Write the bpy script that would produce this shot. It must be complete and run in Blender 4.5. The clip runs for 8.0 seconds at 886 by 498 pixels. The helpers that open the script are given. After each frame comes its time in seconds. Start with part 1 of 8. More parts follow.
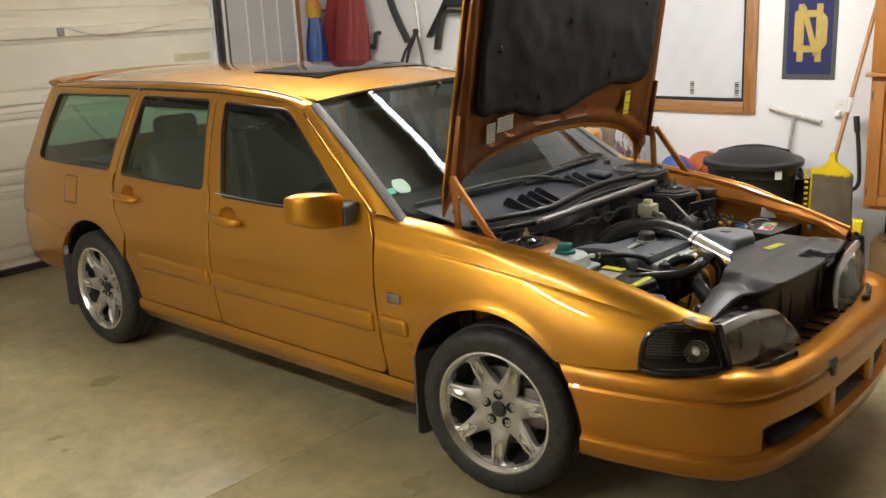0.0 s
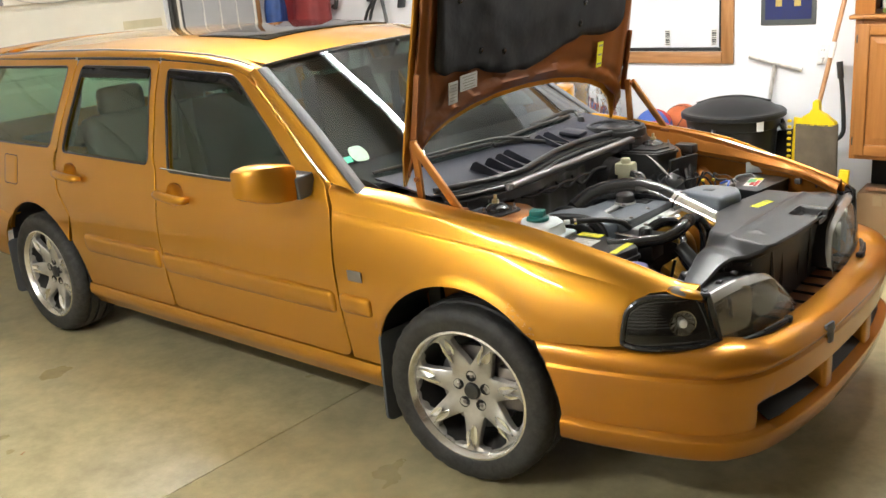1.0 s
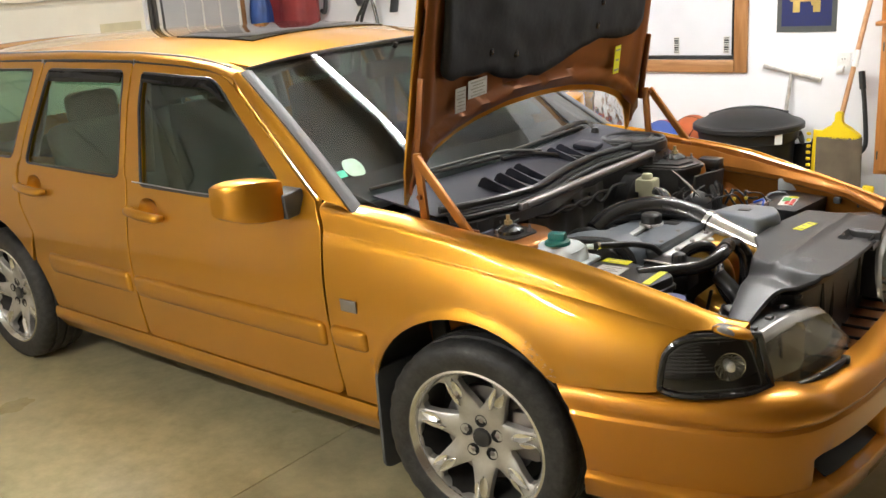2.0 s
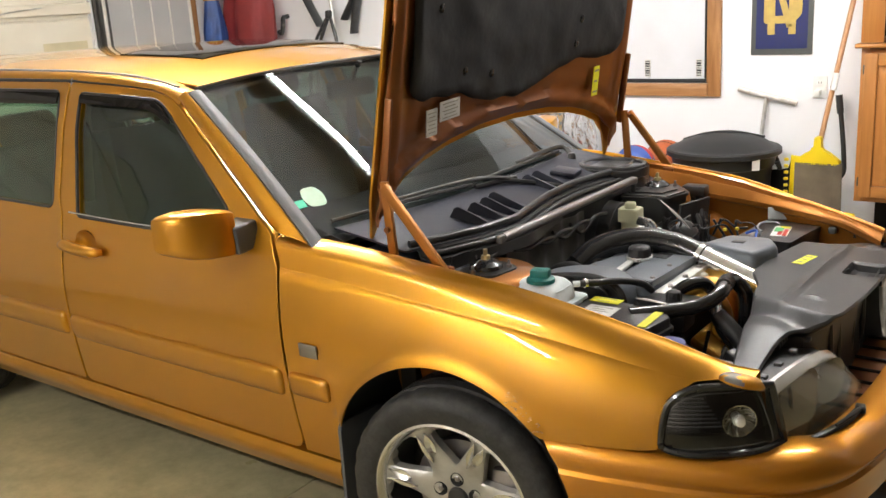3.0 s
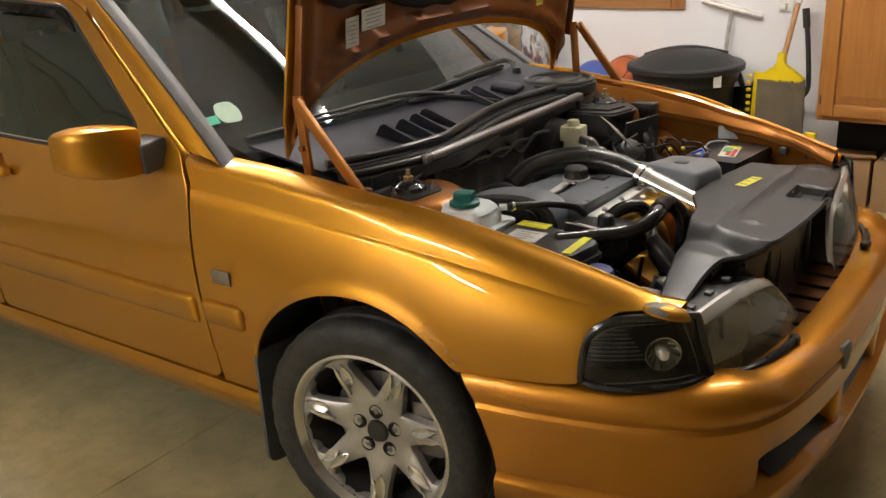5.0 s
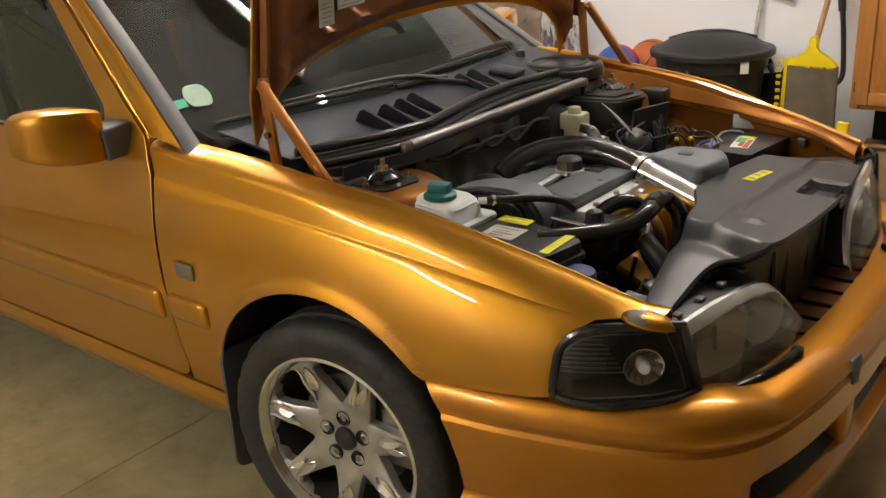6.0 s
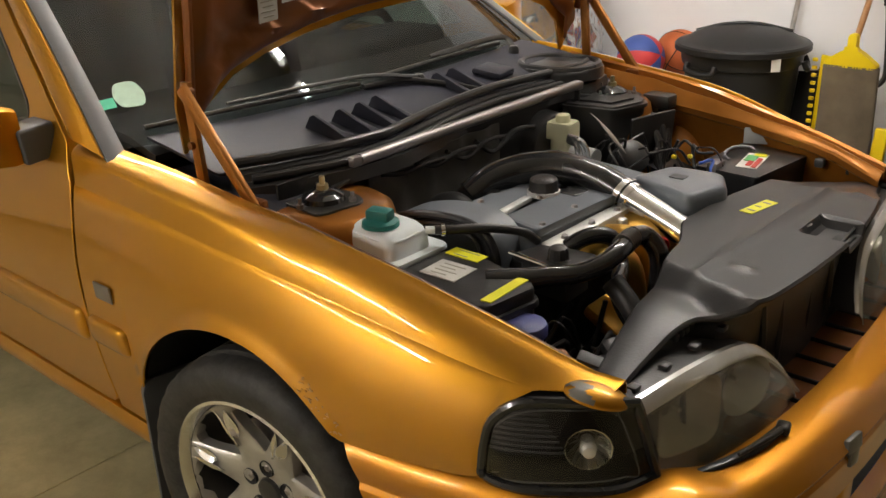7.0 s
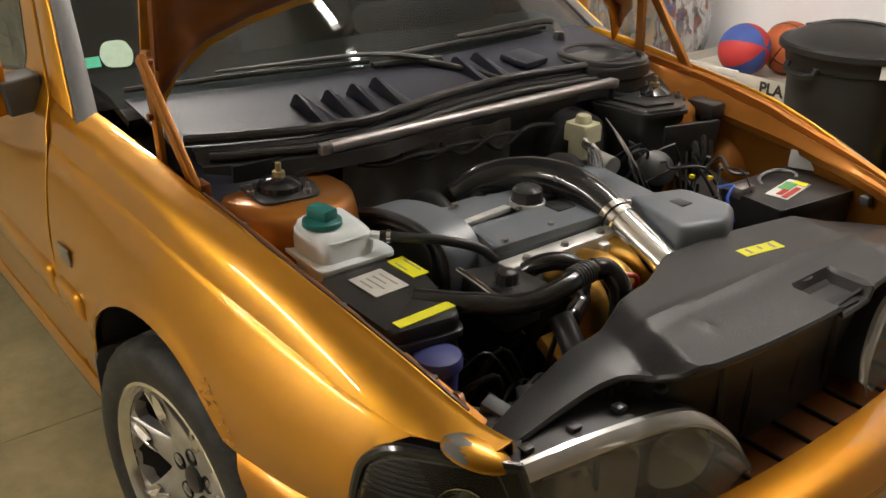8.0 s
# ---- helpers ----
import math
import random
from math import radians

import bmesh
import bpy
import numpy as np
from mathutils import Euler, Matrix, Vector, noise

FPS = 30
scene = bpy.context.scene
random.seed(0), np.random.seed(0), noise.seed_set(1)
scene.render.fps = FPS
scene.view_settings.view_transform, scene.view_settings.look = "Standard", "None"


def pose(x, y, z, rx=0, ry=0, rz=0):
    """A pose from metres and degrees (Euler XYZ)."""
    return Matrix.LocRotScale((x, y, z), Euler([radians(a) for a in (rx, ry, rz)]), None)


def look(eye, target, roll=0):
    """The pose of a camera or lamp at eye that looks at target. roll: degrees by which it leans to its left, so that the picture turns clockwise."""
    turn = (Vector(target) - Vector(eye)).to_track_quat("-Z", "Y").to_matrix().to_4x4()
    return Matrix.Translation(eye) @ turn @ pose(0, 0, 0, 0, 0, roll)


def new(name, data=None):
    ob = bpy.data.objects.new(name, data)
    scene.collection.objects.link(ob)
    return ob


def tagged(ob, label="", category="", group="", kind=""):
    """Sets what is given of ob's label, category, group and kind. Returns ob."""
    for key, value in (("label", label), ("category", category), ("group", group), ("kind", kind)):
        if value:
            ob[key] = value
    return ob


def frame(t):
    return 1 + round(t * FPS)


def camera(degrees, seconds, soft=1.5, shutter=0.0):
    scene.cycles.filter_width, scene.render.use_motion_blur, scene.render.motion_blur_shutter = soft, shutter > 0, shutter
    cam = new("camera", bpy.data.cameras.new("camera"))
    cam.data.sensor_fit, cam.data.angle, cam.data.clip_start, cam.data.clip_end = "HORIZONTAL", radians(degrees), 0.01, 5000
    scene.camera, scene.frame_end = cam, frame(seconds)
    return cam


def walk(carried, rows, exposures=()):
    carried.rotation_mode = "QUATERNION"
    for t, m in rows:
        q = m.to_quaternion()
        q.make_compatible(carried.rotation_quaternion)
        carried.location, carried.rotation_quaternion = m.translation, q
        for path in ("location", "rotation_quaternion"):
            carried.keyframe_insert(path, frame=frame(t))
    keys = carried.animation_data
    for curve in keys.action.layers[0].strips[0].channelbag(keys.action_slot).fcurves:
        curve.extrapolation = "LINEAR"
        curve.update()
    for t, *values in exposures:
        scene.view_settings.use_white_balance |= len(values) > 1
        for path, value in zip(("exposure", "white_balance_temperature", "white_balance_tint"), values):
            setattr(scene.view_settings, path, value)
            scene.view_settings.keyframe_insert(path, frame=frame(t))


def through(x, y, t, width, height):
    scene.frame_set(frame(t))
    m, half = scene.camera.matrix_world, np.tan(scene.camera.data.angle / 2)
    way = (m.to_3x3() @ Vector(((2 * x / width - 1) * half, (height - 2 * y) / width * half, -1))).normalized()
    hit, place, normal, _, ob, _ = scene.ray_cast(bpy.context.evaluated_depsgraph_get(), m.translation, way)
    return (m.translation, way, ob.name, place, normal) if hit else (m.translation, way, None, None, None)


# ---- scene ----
cam = camera(51.0, 8.0)
PATH = [
    (0, (1.898, -3.166, 1.697), (0.602, -1.729, 1.189), -2.7),
    (0.5, (1.866, -3.031, 1.688), (0.574, -1.606, 1.14), -3.4),
    (1, (1.767, -2.936, 1.653), (0.515, -1.491, 1.066), -4.6),
    (1.5, (1.576, -2.863, 1.603), (0.368, -1.364, 1.06), -6.0),
    (1.7, (1.533, -2.805, 1.604), (0.33, -1.313, 1.034), -5.0),
    (2.8, (1.362, -2.522, 1.57), (0.092, -1.063, 1.063), -3.0),
    (3, (1.3, -2.519, 1.561), (0.133, -0.981, 1.038), -3.6),
    (3.5, (1.173, -2.508, 1.548), (0.18, -0.871, 0.972), -3.3),
    (4, (1.167, -2.445, 1.531), (0.174, -0.814, 0.936), -2.4),
    (4.5, (1.254, -2.367, 1.522), (0.217, -0.78, 0.884), -2.8),
    (4.7, (1.302, -2.348, 1.526), (0.236, -0.792, 0.86), -3.0),
    (6, (1.358, -2.091, 1.474), (0.183, -0.639, 0.758), -3.3),
    (6.5, (1.302, -1.909, 1.488), (0.185, -0.417, 0.763), -2.0),
    (7, (1.333, -1.732, 1.483), (0.096, -0.358, 0.718), -2.3),
    (7.5, (1.449, -1.513, 1.521), (0.071, -0.326, 0.689), 1.0),
    (8, (1.457, -1.36, 1.518), (0.047, -0.224, 0.669), 0.8),
]
walk(cam, [(t, look(eye, target, roll)) for t, eye, target, roll in PATH],
     exposures=[(0, 0.06, 6400, 10), (0.5, 0.10, 6400, 10), (1, 0.68, 6150, 9), (1.5, 0.61, 6200, 10), (3, 0.51, 6300, 12), (3.5, 0.50, 6300, 12), (4, -0.20, 6750, 14), (4.5, -0.10, 6750, 14), (6, -0.10, 6850, 14), (8, -0.02, 6750, 13)])

# ---- world and light ----
world = bpy.data.worlds.new("garage_night")
scene.world = world
world.use_nodes = True
world.node_tree.nodes["Background"].inputs[0].default_value = (0.9, 0.95, 1.0, 1)
world.node_tree.nodes["Background"].inputs[1].default_value = 0.02
scene.view_settings.exposure = 0.0


# ---- materials ----
def surface(name, color, rough=0.5, metal=0.0, vary=0.12, scale=6.0, bump=0.0, bump_scale=60.0, coat=0.0,
            stain=None, stain_scale=1.2, stain_amount=0.0, spec=0.5, rough_vary=0.1, stretch=(1, 1, 1), flake=0.0):
    m = bpy.data.materials.new(name)
    m.use_nodes = True
    nt = m.node_tree
    n, l = nt.nodes, nt.links
    b = n["Principled BSDF"]
    b.inputs["Metallic"].default_value = metal
    b.inputs["Specular IOR Level"].default_value = spec
    b.inputs["Coat Weight"].default_value = coat
    b.inputs["Coat Roughness"].default_value = 0.03
    b.inputs["Coat IOR"].default_value = 1.5
    tc = n.new("ShaderNodeTexCoord")
    mp = n.new("ShaderNodeMapping")
    mp.inputs["Scale"].default_value = stretch
    l.new(tc.outputs["Object"], mp.inputs["Vector"])
    no = n.new("ShaderNodeTexNoise")
    no.inputs["Scale"].default_value = scale
    no.inputs["Detail"].default_value = 6
    l.new(mp.outputs[0], no.inputs["Vector"])
    ramp = n.new("ShaderNodeMapRange")
    ramp.inputs[1].default_value, ramp.inputs[2].default_value = 0.3, 0.7
    ramp.inputs[3].default_value, ramp.inputs[4].default_value = 1 - vary, 1 + vary
    l.new(no.outputs[0], ramp.inputs[0])
    mul = n.new("ShaderNodeVectorMath")
    mul.operation = "SCALE"
    mul.inputs[0].default_value = color
    l.new(ramp.outputs[0], mul.inputs["Scale"])
    out = mul.outputs[0]
    if stain is not None:
        n2 = n.new("ShaderNodeTexNoise")
        n2.inputs["Scale"].default_value = stain_scale
        n2.inputs["Detail"].default_value = 5
        n2.inputs["Roughness"].default_value = 0.55
        l.new(mp.outputs[0], n2.inputs["Vector"])
        r2 = n.new("ShaderNodeMapRange")
        r2.inputs[1].default_value, r2.inputs[2].default_value = 0.32, 0.74
        r2.inputs[3].default_value, r2.inputs[4].default_value = 0.0, stain_amount
        l.new(n2.outputs[0], r2.inputs[0])
        mix = n.new("ShaderNodeMix")
        mix.data_type = "RGBA"
        l.new(r2.outputs[0], mix.inputs[0])
        l.new(out, mix.inputs[6])
        mix.inputs[7].default_value = (*stain, 1)
        out = mix.outputs[2]
    l.new(out, b.inputs["Base Color"])
    rr = n.new("ShaderNodeMapRange")
    rr.inputs[1].default_value, rr.inputs[2].default_value = 0.3, 0.7
    rr.inputs[3].default_value, rr.inputs[4].default_value = max(0.0, rough * (1 - rough_vary)), min(1, rough * (1 + rough_vary))
    l.new(no.outputs[0], rr.inputs[0])
    l.new(rr.outputs[0], b.inputs["Roughness"])
    if bump > 0:
        nb = n.new("ShaderNodeTexNoise")
        nb.inputs["Scale"].default_value = bump_scale
        nb.inputs["Detail"].default_value = 4
        l.new(mp.outputs[0], nb.inputs["Vector"])
        bp = n.new("ShaderNodeBump")
        bp.inputs["Strength"].default_value = bump
        bp.inputs["Distance"].default_value = 0.004
        l.new(nb.outputs[0], bp.inputs["Height"])
        l.new(bp.outputs[0], b.inputs["Normal"])
    if flake > 0:
        vo = n.new("ShaderNodeTexVoronoi")
        vo.inputs["Scale"].default_value = 900
        l.new(tc.outputs["Object"], vo.inputs["Vector"])
        bp = n.new("ShaderNodeBump")
        bp.inputs["Strength"].default_value = flake
        bp.inputs["Distance"].default_value = 0.0006
        l.new(vo.outputs["Color"], bp.inputs["Height"])
        l.new(bp.outputs[0], b.inputs["Normal"])
    return m


def wood(name, dark, light, scale=3.0, rough=0.4, axis=(14, 14, 1)):
    m = surface(name, light, rough=rough, vary=0.05, coat=0.15)
    nt = m.node_tree
    n, l = nt.nodes, nt.links
    tc = [x for x in n if x.type == "TEX_COORD"][0]
    mp = n.new("ShaderNodeMapping")
    mp.inputs["Scale"].default_value = axis
    l.new(tc.outputs["Object"], mp.inputs["Vector"])
    no = n.new("ShaderNodeTexNoise")
    no.inputs["Scale"].default_value = scale
    no.inputs["Detail"].default_value = 10
    no.inputs["Distortion"].default_value = 0.6
    l.new(mp.outputs[0], no.inputs["Vector"])
    cr = n.new("ShaderNodeValToRGB")
    cr.color_ramp.elements[0].position, cr.color_ramp.elements[1].position = 0.32, 0.68
    cr.color_ramp.elements[0].color = (*dark, 1)
    cr.color_ramp.elements[1].color = (*light, 1)
    l.new(no.outputs[0], cr.inputs[0])
    l.new(cr.outputs[0], n["Principled BSDF"].inputs["Base Color"])
    bp = n.new("ShaderNodeBump")
    bp.inputs["Strength"].default_value = 0.08
    bp.inputs["Distance"].default_value = 0.002
    l.new(no.outputs[0], bp.inputs["Height"])
    l.new(bp.outputs[0], n["Principled BSDF"].inputs["Normal"])
    return m


def glow(name, color, strength):
    m = bpy.data.materials.new(name)
    m.use_nodes = True
    b = m.node_tree.nodes["Principled BSDF"]
    b.inputs["Base Color"].default_value = (*color, 1)
    b.inputs["Emission Color"].default_value = (*color, 1)
    b.inputs["Emission Strength"].default_value = strength
    return m


def glass(name, tint, rough=0.0, through=0.85, haze=0.0, face=0.042):
    """A pane seen straight through: tinted transparency under a mirror-like gloss."""
    m = bpy.data.materials.new(name)
    m.use_nodes = True
    nt = m.node_tree
    n, l = nt.nodes, nt.links
    n.remove(n["Principled BSDF"])
    tr = n.new("ShaderNodeBsdfTransparent")
    tr.inputs[0].default_value = (*[c * through for c in tint], 1)
    gl = n.new("ShaderNodeBsdfGlossy")
    gl.inputs["Roughness"].default_value = rough
    lw = n.new("ShaderNodeLayerWeight")
    pw = n.new("ShaderNodeMath")
    pw.operation = "POWER"
    pw.inputs[1].default_value = 4.5
    l.new(lw.outputs["Facing"], pw.inputs[0])
    ma = n.new("ShaderNodeMath")
    ma.operation = "MULTIPLY_ADD"
    ma.inputs[1].default_value, ma.inputs[2].default_value = 0.85, face
    l.new(pw.outputs[0], ma.inputs[0])
    mix = n.new("ShaderNodeMixShader")
    l.new(ma.outputs[0], mix.inputs[0])
    l.new(tr.outputs[0], mix.inputs[1])
    l.new(gl.outputs[0], mix.inputs[2])
    last = mix.outputs[0]
    if haze > 0:
        df = n.new("ShaderNodeBsdfDiffuse")
        df.inputs[0].default_value = (0.75, 0.74, 0.66, 1)
        m2 = n.new("ShaderNodeMixShader")
        m2.inputs[0].default_value = haze
        l.new(last, m2.inputs[1])
        l.new(df.outputs[0], m2.inputs[2])
        last = m2.outputs[0]
    l.new(last, n["Material Output"].inputs[0])
    return m


PAINT = surface("saffron_paint", (0.60, 0.278, 0.016), rough=0.40, metal=0.9, vary=0.03, scale=3, coat=1.0, rough_vary=0.0)
PAINT_BUMPER = surface("saffron_bumper_paint", (0.60, 0.247, 0.016), rough=0.41, metal=0.9, vary=0.04, scale=4, coat=1.0, rough_vary=0.0)
# the body's saffron, darkened to put the underside's shade into the colour
PAINT_IN_SHADED = surface("saffron_inner_shaded", (0.25, 0.078, 0.012), rough=0.36, metal=0.45, vary=0.14, scale=5, coat=0.5, stain=(0.10, 0.04, 0.015), stain_scale=4, stain_amount=0.35)
# bay copy of the body colour: bay shade mixed in, plus brown dirt mottling
PAINT_BAY_SHADED = surface("saffron_bay_shaded", (0.44, 0.160, 0.018), rough=0.40, metal=0.6, vary=0.12, scale=6, coat=0.4, stain=(0.14, 0.06, 0.02), stain_scale=5, stain_amount=0.35)
POLISHED = surface("bright_plated_steel", (0.80, 0.80, 0.78), rough=0.24, metal=0.9, vary=0.1, scale=20)
RUST_EDGE = surface("rust_brown_edge", (0.10, 0.045, 0.025), rough=0.6)
CHIP = surface("flaked_paint_edge", (0.58, 0.33, 0.10), rough=0.5, vary=0.3, scale=60)
PAINT_BARE = surface("scuffed_plastic", (0.16, 0.15, 0.13), rough=0.45, vary=0.2, scale=30, bump=0.2)
GLASS = glass("tinted_glass", (0.74, 0.88, 0.81), through=0.93, face=0.07)
SCREEN = glass("screen_glass", (0.50, 0.55, 0.55), through=0.86)
# diffuse haze in the headlight lens is added to lift its brightness
LENS = glass("lamp_lens", (0.90, 0.90, 0.86), rough=0.03, through=0.96, haze=0.11)
LENS_DARK = glass("smoked_lens", (0.86, 0.87, 0.87), rough=0.02, through=0.95, haze=0.0)
RUBBER = surface("tyre_rubber", (0.024, 0.024, 0.0235), rough=0.62, vary=0.3, scale=14, bump=0.25, bump_scale=120, stain=(0.05, 0.046, 0.04), stain_scale=9, stain_amount=0.4)
BLACK = surface("black_plastic", (0.025, 0.025, 0.026), rough=0.31, vary=0.25, scale=10, bump=0.12, bump_scale=200, stain=(0.05, 0.048, 0.044), stain_scale=7, stain_amount=0.4, spec=0.45)
BLACK_GLOSS = surface("gloss_black", (0.018, 0.018, 0.019), rough=0.16, vary=0.2, scale=8, coat=0.4)
TINT_GLASS = surface("tinted_roof_glass", (0.006, 0.006, 0.007), rough=0.05, vary=0.1, scale=5, spec=0.3)
COWL = surface("cowl_plastic", (0.025, 0.0265, 0.038), rough=0.38, vary=0.15, scale=8, bump=0.15, bump_scale=260, stain=(0.022, 0.022, 0.025), stain_scale=5, stain_amount=0.25, spec=0.18)
SHROUD = surface("shroud_plastic", (0.027, 0.0265, 0.0285), rough=0.38, vary=0.25, scale=7, bump=0.12, bump_scale=240, stain=(0.034, 0.032, 0.029), stain_scale=9, stain_amount=0.4, spec=0.4)
TRIM_GREY = surface("grey_trim", (0.085, 0.09, 0.097), rough=0.55, vary=0.1, scale=20, bump=0.1, bump_scale=300)
TRIM_LIGHT = surface("light_grey_strip", (0.27, 0.27, 0.28), rough=0.5, vary=0.1, scale=20)
PAD = surface("felt_pad", (0.010, 0.010, 0.011), rough=0.8, vary=0.3, scale=9, bump=0.35, bump_scale=45, stain=(0.03, 0.03, 0.03), stain_scale=5, stain_amount=0.3)
ALLOY = surface("worn_alloy", (0.56, 0.55, 0.52), rough=0.40, metal=0.65, vary=0.12, scale=18, bump=0.06, bump_scale=90, stain=(0.20, 0.18, 0.15), stain_scale=12, stain_amount=0.35)
ALLOY_BRIGHT = surface("machined_alloy", (0.85, 0.85, 0.84), rough=0.2, metal=0.95, vary=0.06, scale=20)
BARREL = surface("dark_rim_barrel", (0.06, 0.058, 0.055), rough=0.5, metal=0.6, vary=0.3, scale=14)
CHROME = surface("polished_metal", (0.88, 0.88, 0.87), rough=0.14, metal=1.0, vary=0.05, scale=10)
STEEL = surface("dull_steel", (0.34, 0.335, 0.34), rough=0.42, metal=0.9, vary=0.2, scale=16, stain=(0.20, 0.12, 0.07), stain_scale=8, stain_amount=0.4)
BARE_ALU = surface("cast_aluminium", (0.66, 0.66, 0.64), rough=0.45, metal=0.55, vary=0.2, scale=24, bump=0.3, bump_scale=140)
ENGINE_GREY = surface("engine_cover_grey", (0.185, 0.208, 0.24), rough=0.32, vary=0.12, scale=14, bump=0.12, bump_scale=200, stain=(0.05, 0.05, 0.05), stain_scale=7, stain_amount=0.35)
GOLD = surface("heat_gold", (0.62, 0.36, 0.08), rough=0.38, metal=0.85, vary=0.3, scale=9, bump=0.4, bump_scale=60)
TANK = surface("cloudy_white_plastic", (0.84, 0.91, 0.94), rough=0.42, vary=0.06, scale=14, stain=(0.60, 0.62, 0.58), stain_scale=8, stain_amount=0.3)
RESERVOIR = surface("yellowed_plastic", (0.55, 0.54, 0.36), rough=0.42, vary=0.1, scale=14)
TEAL = surface("teal_cap_plastic", (0.015, 0.17, 0.155), rough=0.42, vary=0.1, scale=20)
BLUE_CAP = surface("blue_cap_plastic", (0.055, 0.065, 0.24), rough=0.5, vary=0.12, scale=20)
YELLOW = surface("yellow_label", (0.82, 0.80, 0.02), rough=0.45, vary=0.05, scale=30)
LABEL = surface("white_label", (0.60, 0.59, 0.55), rough=0.5, vary=0.1, scale=40)
LABEL_CLEAN = surface("clean_white_label", (0.74, 0.74, 0.72), rough=0.5, vary=0.05, scale=30)
INK = surface("label_ink", (0.03, 0.03, 0.03), rough=0.6)
INK_FADED = surface("faded_ink", (0.34, 0.33, 0.26), rough=0.6)
RED = surface("red_plastic", (0.55, 0.03, 0.02), rough=0.4, vary=0.1)
LABEL_GREEN = surface("green_label", (0.10, 0.45, 0.15), rough=0.5)
MINT = surface("mint_sticker", (0.42, 0.66, 0.56), rough=0.6, vary=0.06, scale=60)
GREEN_STICKER = surface("green_sticker", (0.06, 0.62, 0.42), rough=0.6, vary=0.06, scale=60)
UPHOLSTERY = surface("grey_upholstery", (0.13, 0.135, 0.128), rough=0.8, vary=0.15, scale=12, bump=0.3, bump_scale=200)
UPHOLSTERY_LIGHT = surface("light_grey_trim", (0.30, 0.30, 0.28), rough=0.7, vary=0.1, scale=12)
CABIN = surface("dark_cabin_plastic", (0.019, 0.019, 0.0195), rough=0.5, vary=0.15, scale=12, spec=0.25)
REFLECTOR = surface("lamp_reflector", (0.88, 0.85, 0.74), rough=0.22, metal=0.65, vary=0.08, scale=12)
SPARKLE = surface("bright_reflector", (0.62, 0.61, 0.57), rough=0.08, metal=1.0, vary=0.05)
ZINC = surface("zinc_yellow_bolt", (0.62, 0.52, 0.30), rough=0.35, metal=0.9, vary=0.2, scale=60)

CONCRETE = surface("sealed_concrete", (0.52, 0.458, 0.255), rough=0.38, vary=0.18, scale=2.2, bump=0.06, bump_scale=50, stain=(0.24, 0.205, 0.128), stain_scale=1.1, stain_amount=0.75, rough_vary=0.35)


def speckle(m, scale, low, high, stretch=(1, 1, 1)):
    """A finer second grain over a material's colour."""
    nt = m.node_tree
    n, l = nt.nodes, nt.links
    b = n["Principled BSDF"]
    source = b.inputs["Base Color"].links[0].from_socket
    tc, mp, no, mr, mul = n.new("ShaderNodeTexCoord"), n.new("ShaderNodeMapping"), n.new("ShaderNodeTexNoise"), n.new("ShaderNodeMapRange"), n.new("ShaderNodeVectorMath")
    mp.inputs["Scale"].default_value = stretch
    no.inputs["Scale"].default_value = scale
    no.inputs["Detail"].default_value = 9
    no.inputs["Roughness"].default_value = 0.72
    mr.inputs[1].default_value, mr.inputs[2].default_value = 0.32, 0.68
    mr.inputs[3].default_value, mr.inputs[4].default_value = low, high
    mul.operation = "SCALE"
    l.new(tc.outputs["Object"], mp.inputs["Vector"])
    l.new(mp.outputs[0], no.inputs["Vector"])
    l.new(no.outputs[0], mr.inputs[0])
    l.new(source, mul.inputs[0])
    l.new(mr.outputs[0], mul.inputs["Scale"])
    l.new(mul.outputs[0], b.inputs["Base Color"])


speckle(CONCRETE, 7.0, 0.76, 1.18)
speckle(RUBBER, 40.0, 0.55, 1.6)
# two walls out of view, coloured to hold down bounce light on the car
WALL_UNSEEN_DARK = surface("unseen_wall_brown", (0.16, 0.115, 0.075), rough=0.75, vary=0.2, scale=9, bump=0.1, bump_scale=150)
WALL_UNSEEN_TAN = surface("unseen_wall_tan", (0.60, 0.55, 0.48), rough=0.8, vary=0.08, scale=2, bump=0.05, bump_scale=120)
WALL_WHITE = surface("white_wallboard", (0.81, 0.815, 0.84), rough=0.65, vary=0.025, scale=2.5, bump=0.05, bump_scale=160, stain=(0.66, 0.66, 0.66), stain_scale=1.5, stain_amount=0.25)
CEILING = surface("ceiling_paint", (0.50, 0.485, 0.455), rough=0.8, vary=0.03, scale=2, bump=0.1, bump_scale=120)
DOOR_WHITE = surface("garage_door_paint", (0.80, 0.765, 0.65), rough=0.42, vary=0.04, scale=2, bump=0.05, bump_scale=90, stain=(0.50, 0.44, 0.34), stain_scale=1.6, stain_amount=0.35)
GALV = surface("galvanised_steel", (0.60, 0.59, 0.56), rough=0.4, metal=0.8, vary=0.18, scale=26)
DARK_STEEL = surface("dark_track_steel", (0.07, 0.068, 0.064), rough=0.5, metal=0.5, vary=0.2, scale=20)
OAK = wood("oak_cabinet", (0.36, 0.145, 0.034), (0.44, 0.185, 0.046), axis=(16, 16, 1.2))
OAK_RAIL = wood("oak_cabinet_rail", (0.36, 0.145, 0.034), (0.44, 0.185, 0.046), axis=(1.2, 16, 16))
OAK_TRIM = wood("oak_trim", (0.27, 0.12, 0.04), (0.42, 0.21, 0.08), axis=(14, 14, 1.2))
OAK_TRIM_H = wood("oak_trim_rail", (0.27, 0.12, 0.04), (0.42, 0.21, 0.08), axis=(1.2, 14, 14))
HANDLE_WOOD = wood("broom_handle_wood", (0.36, 0.17, 0.07), (0.50, 0.27, 0.13), axis=(20, 20, 1.5), rough=0.45)
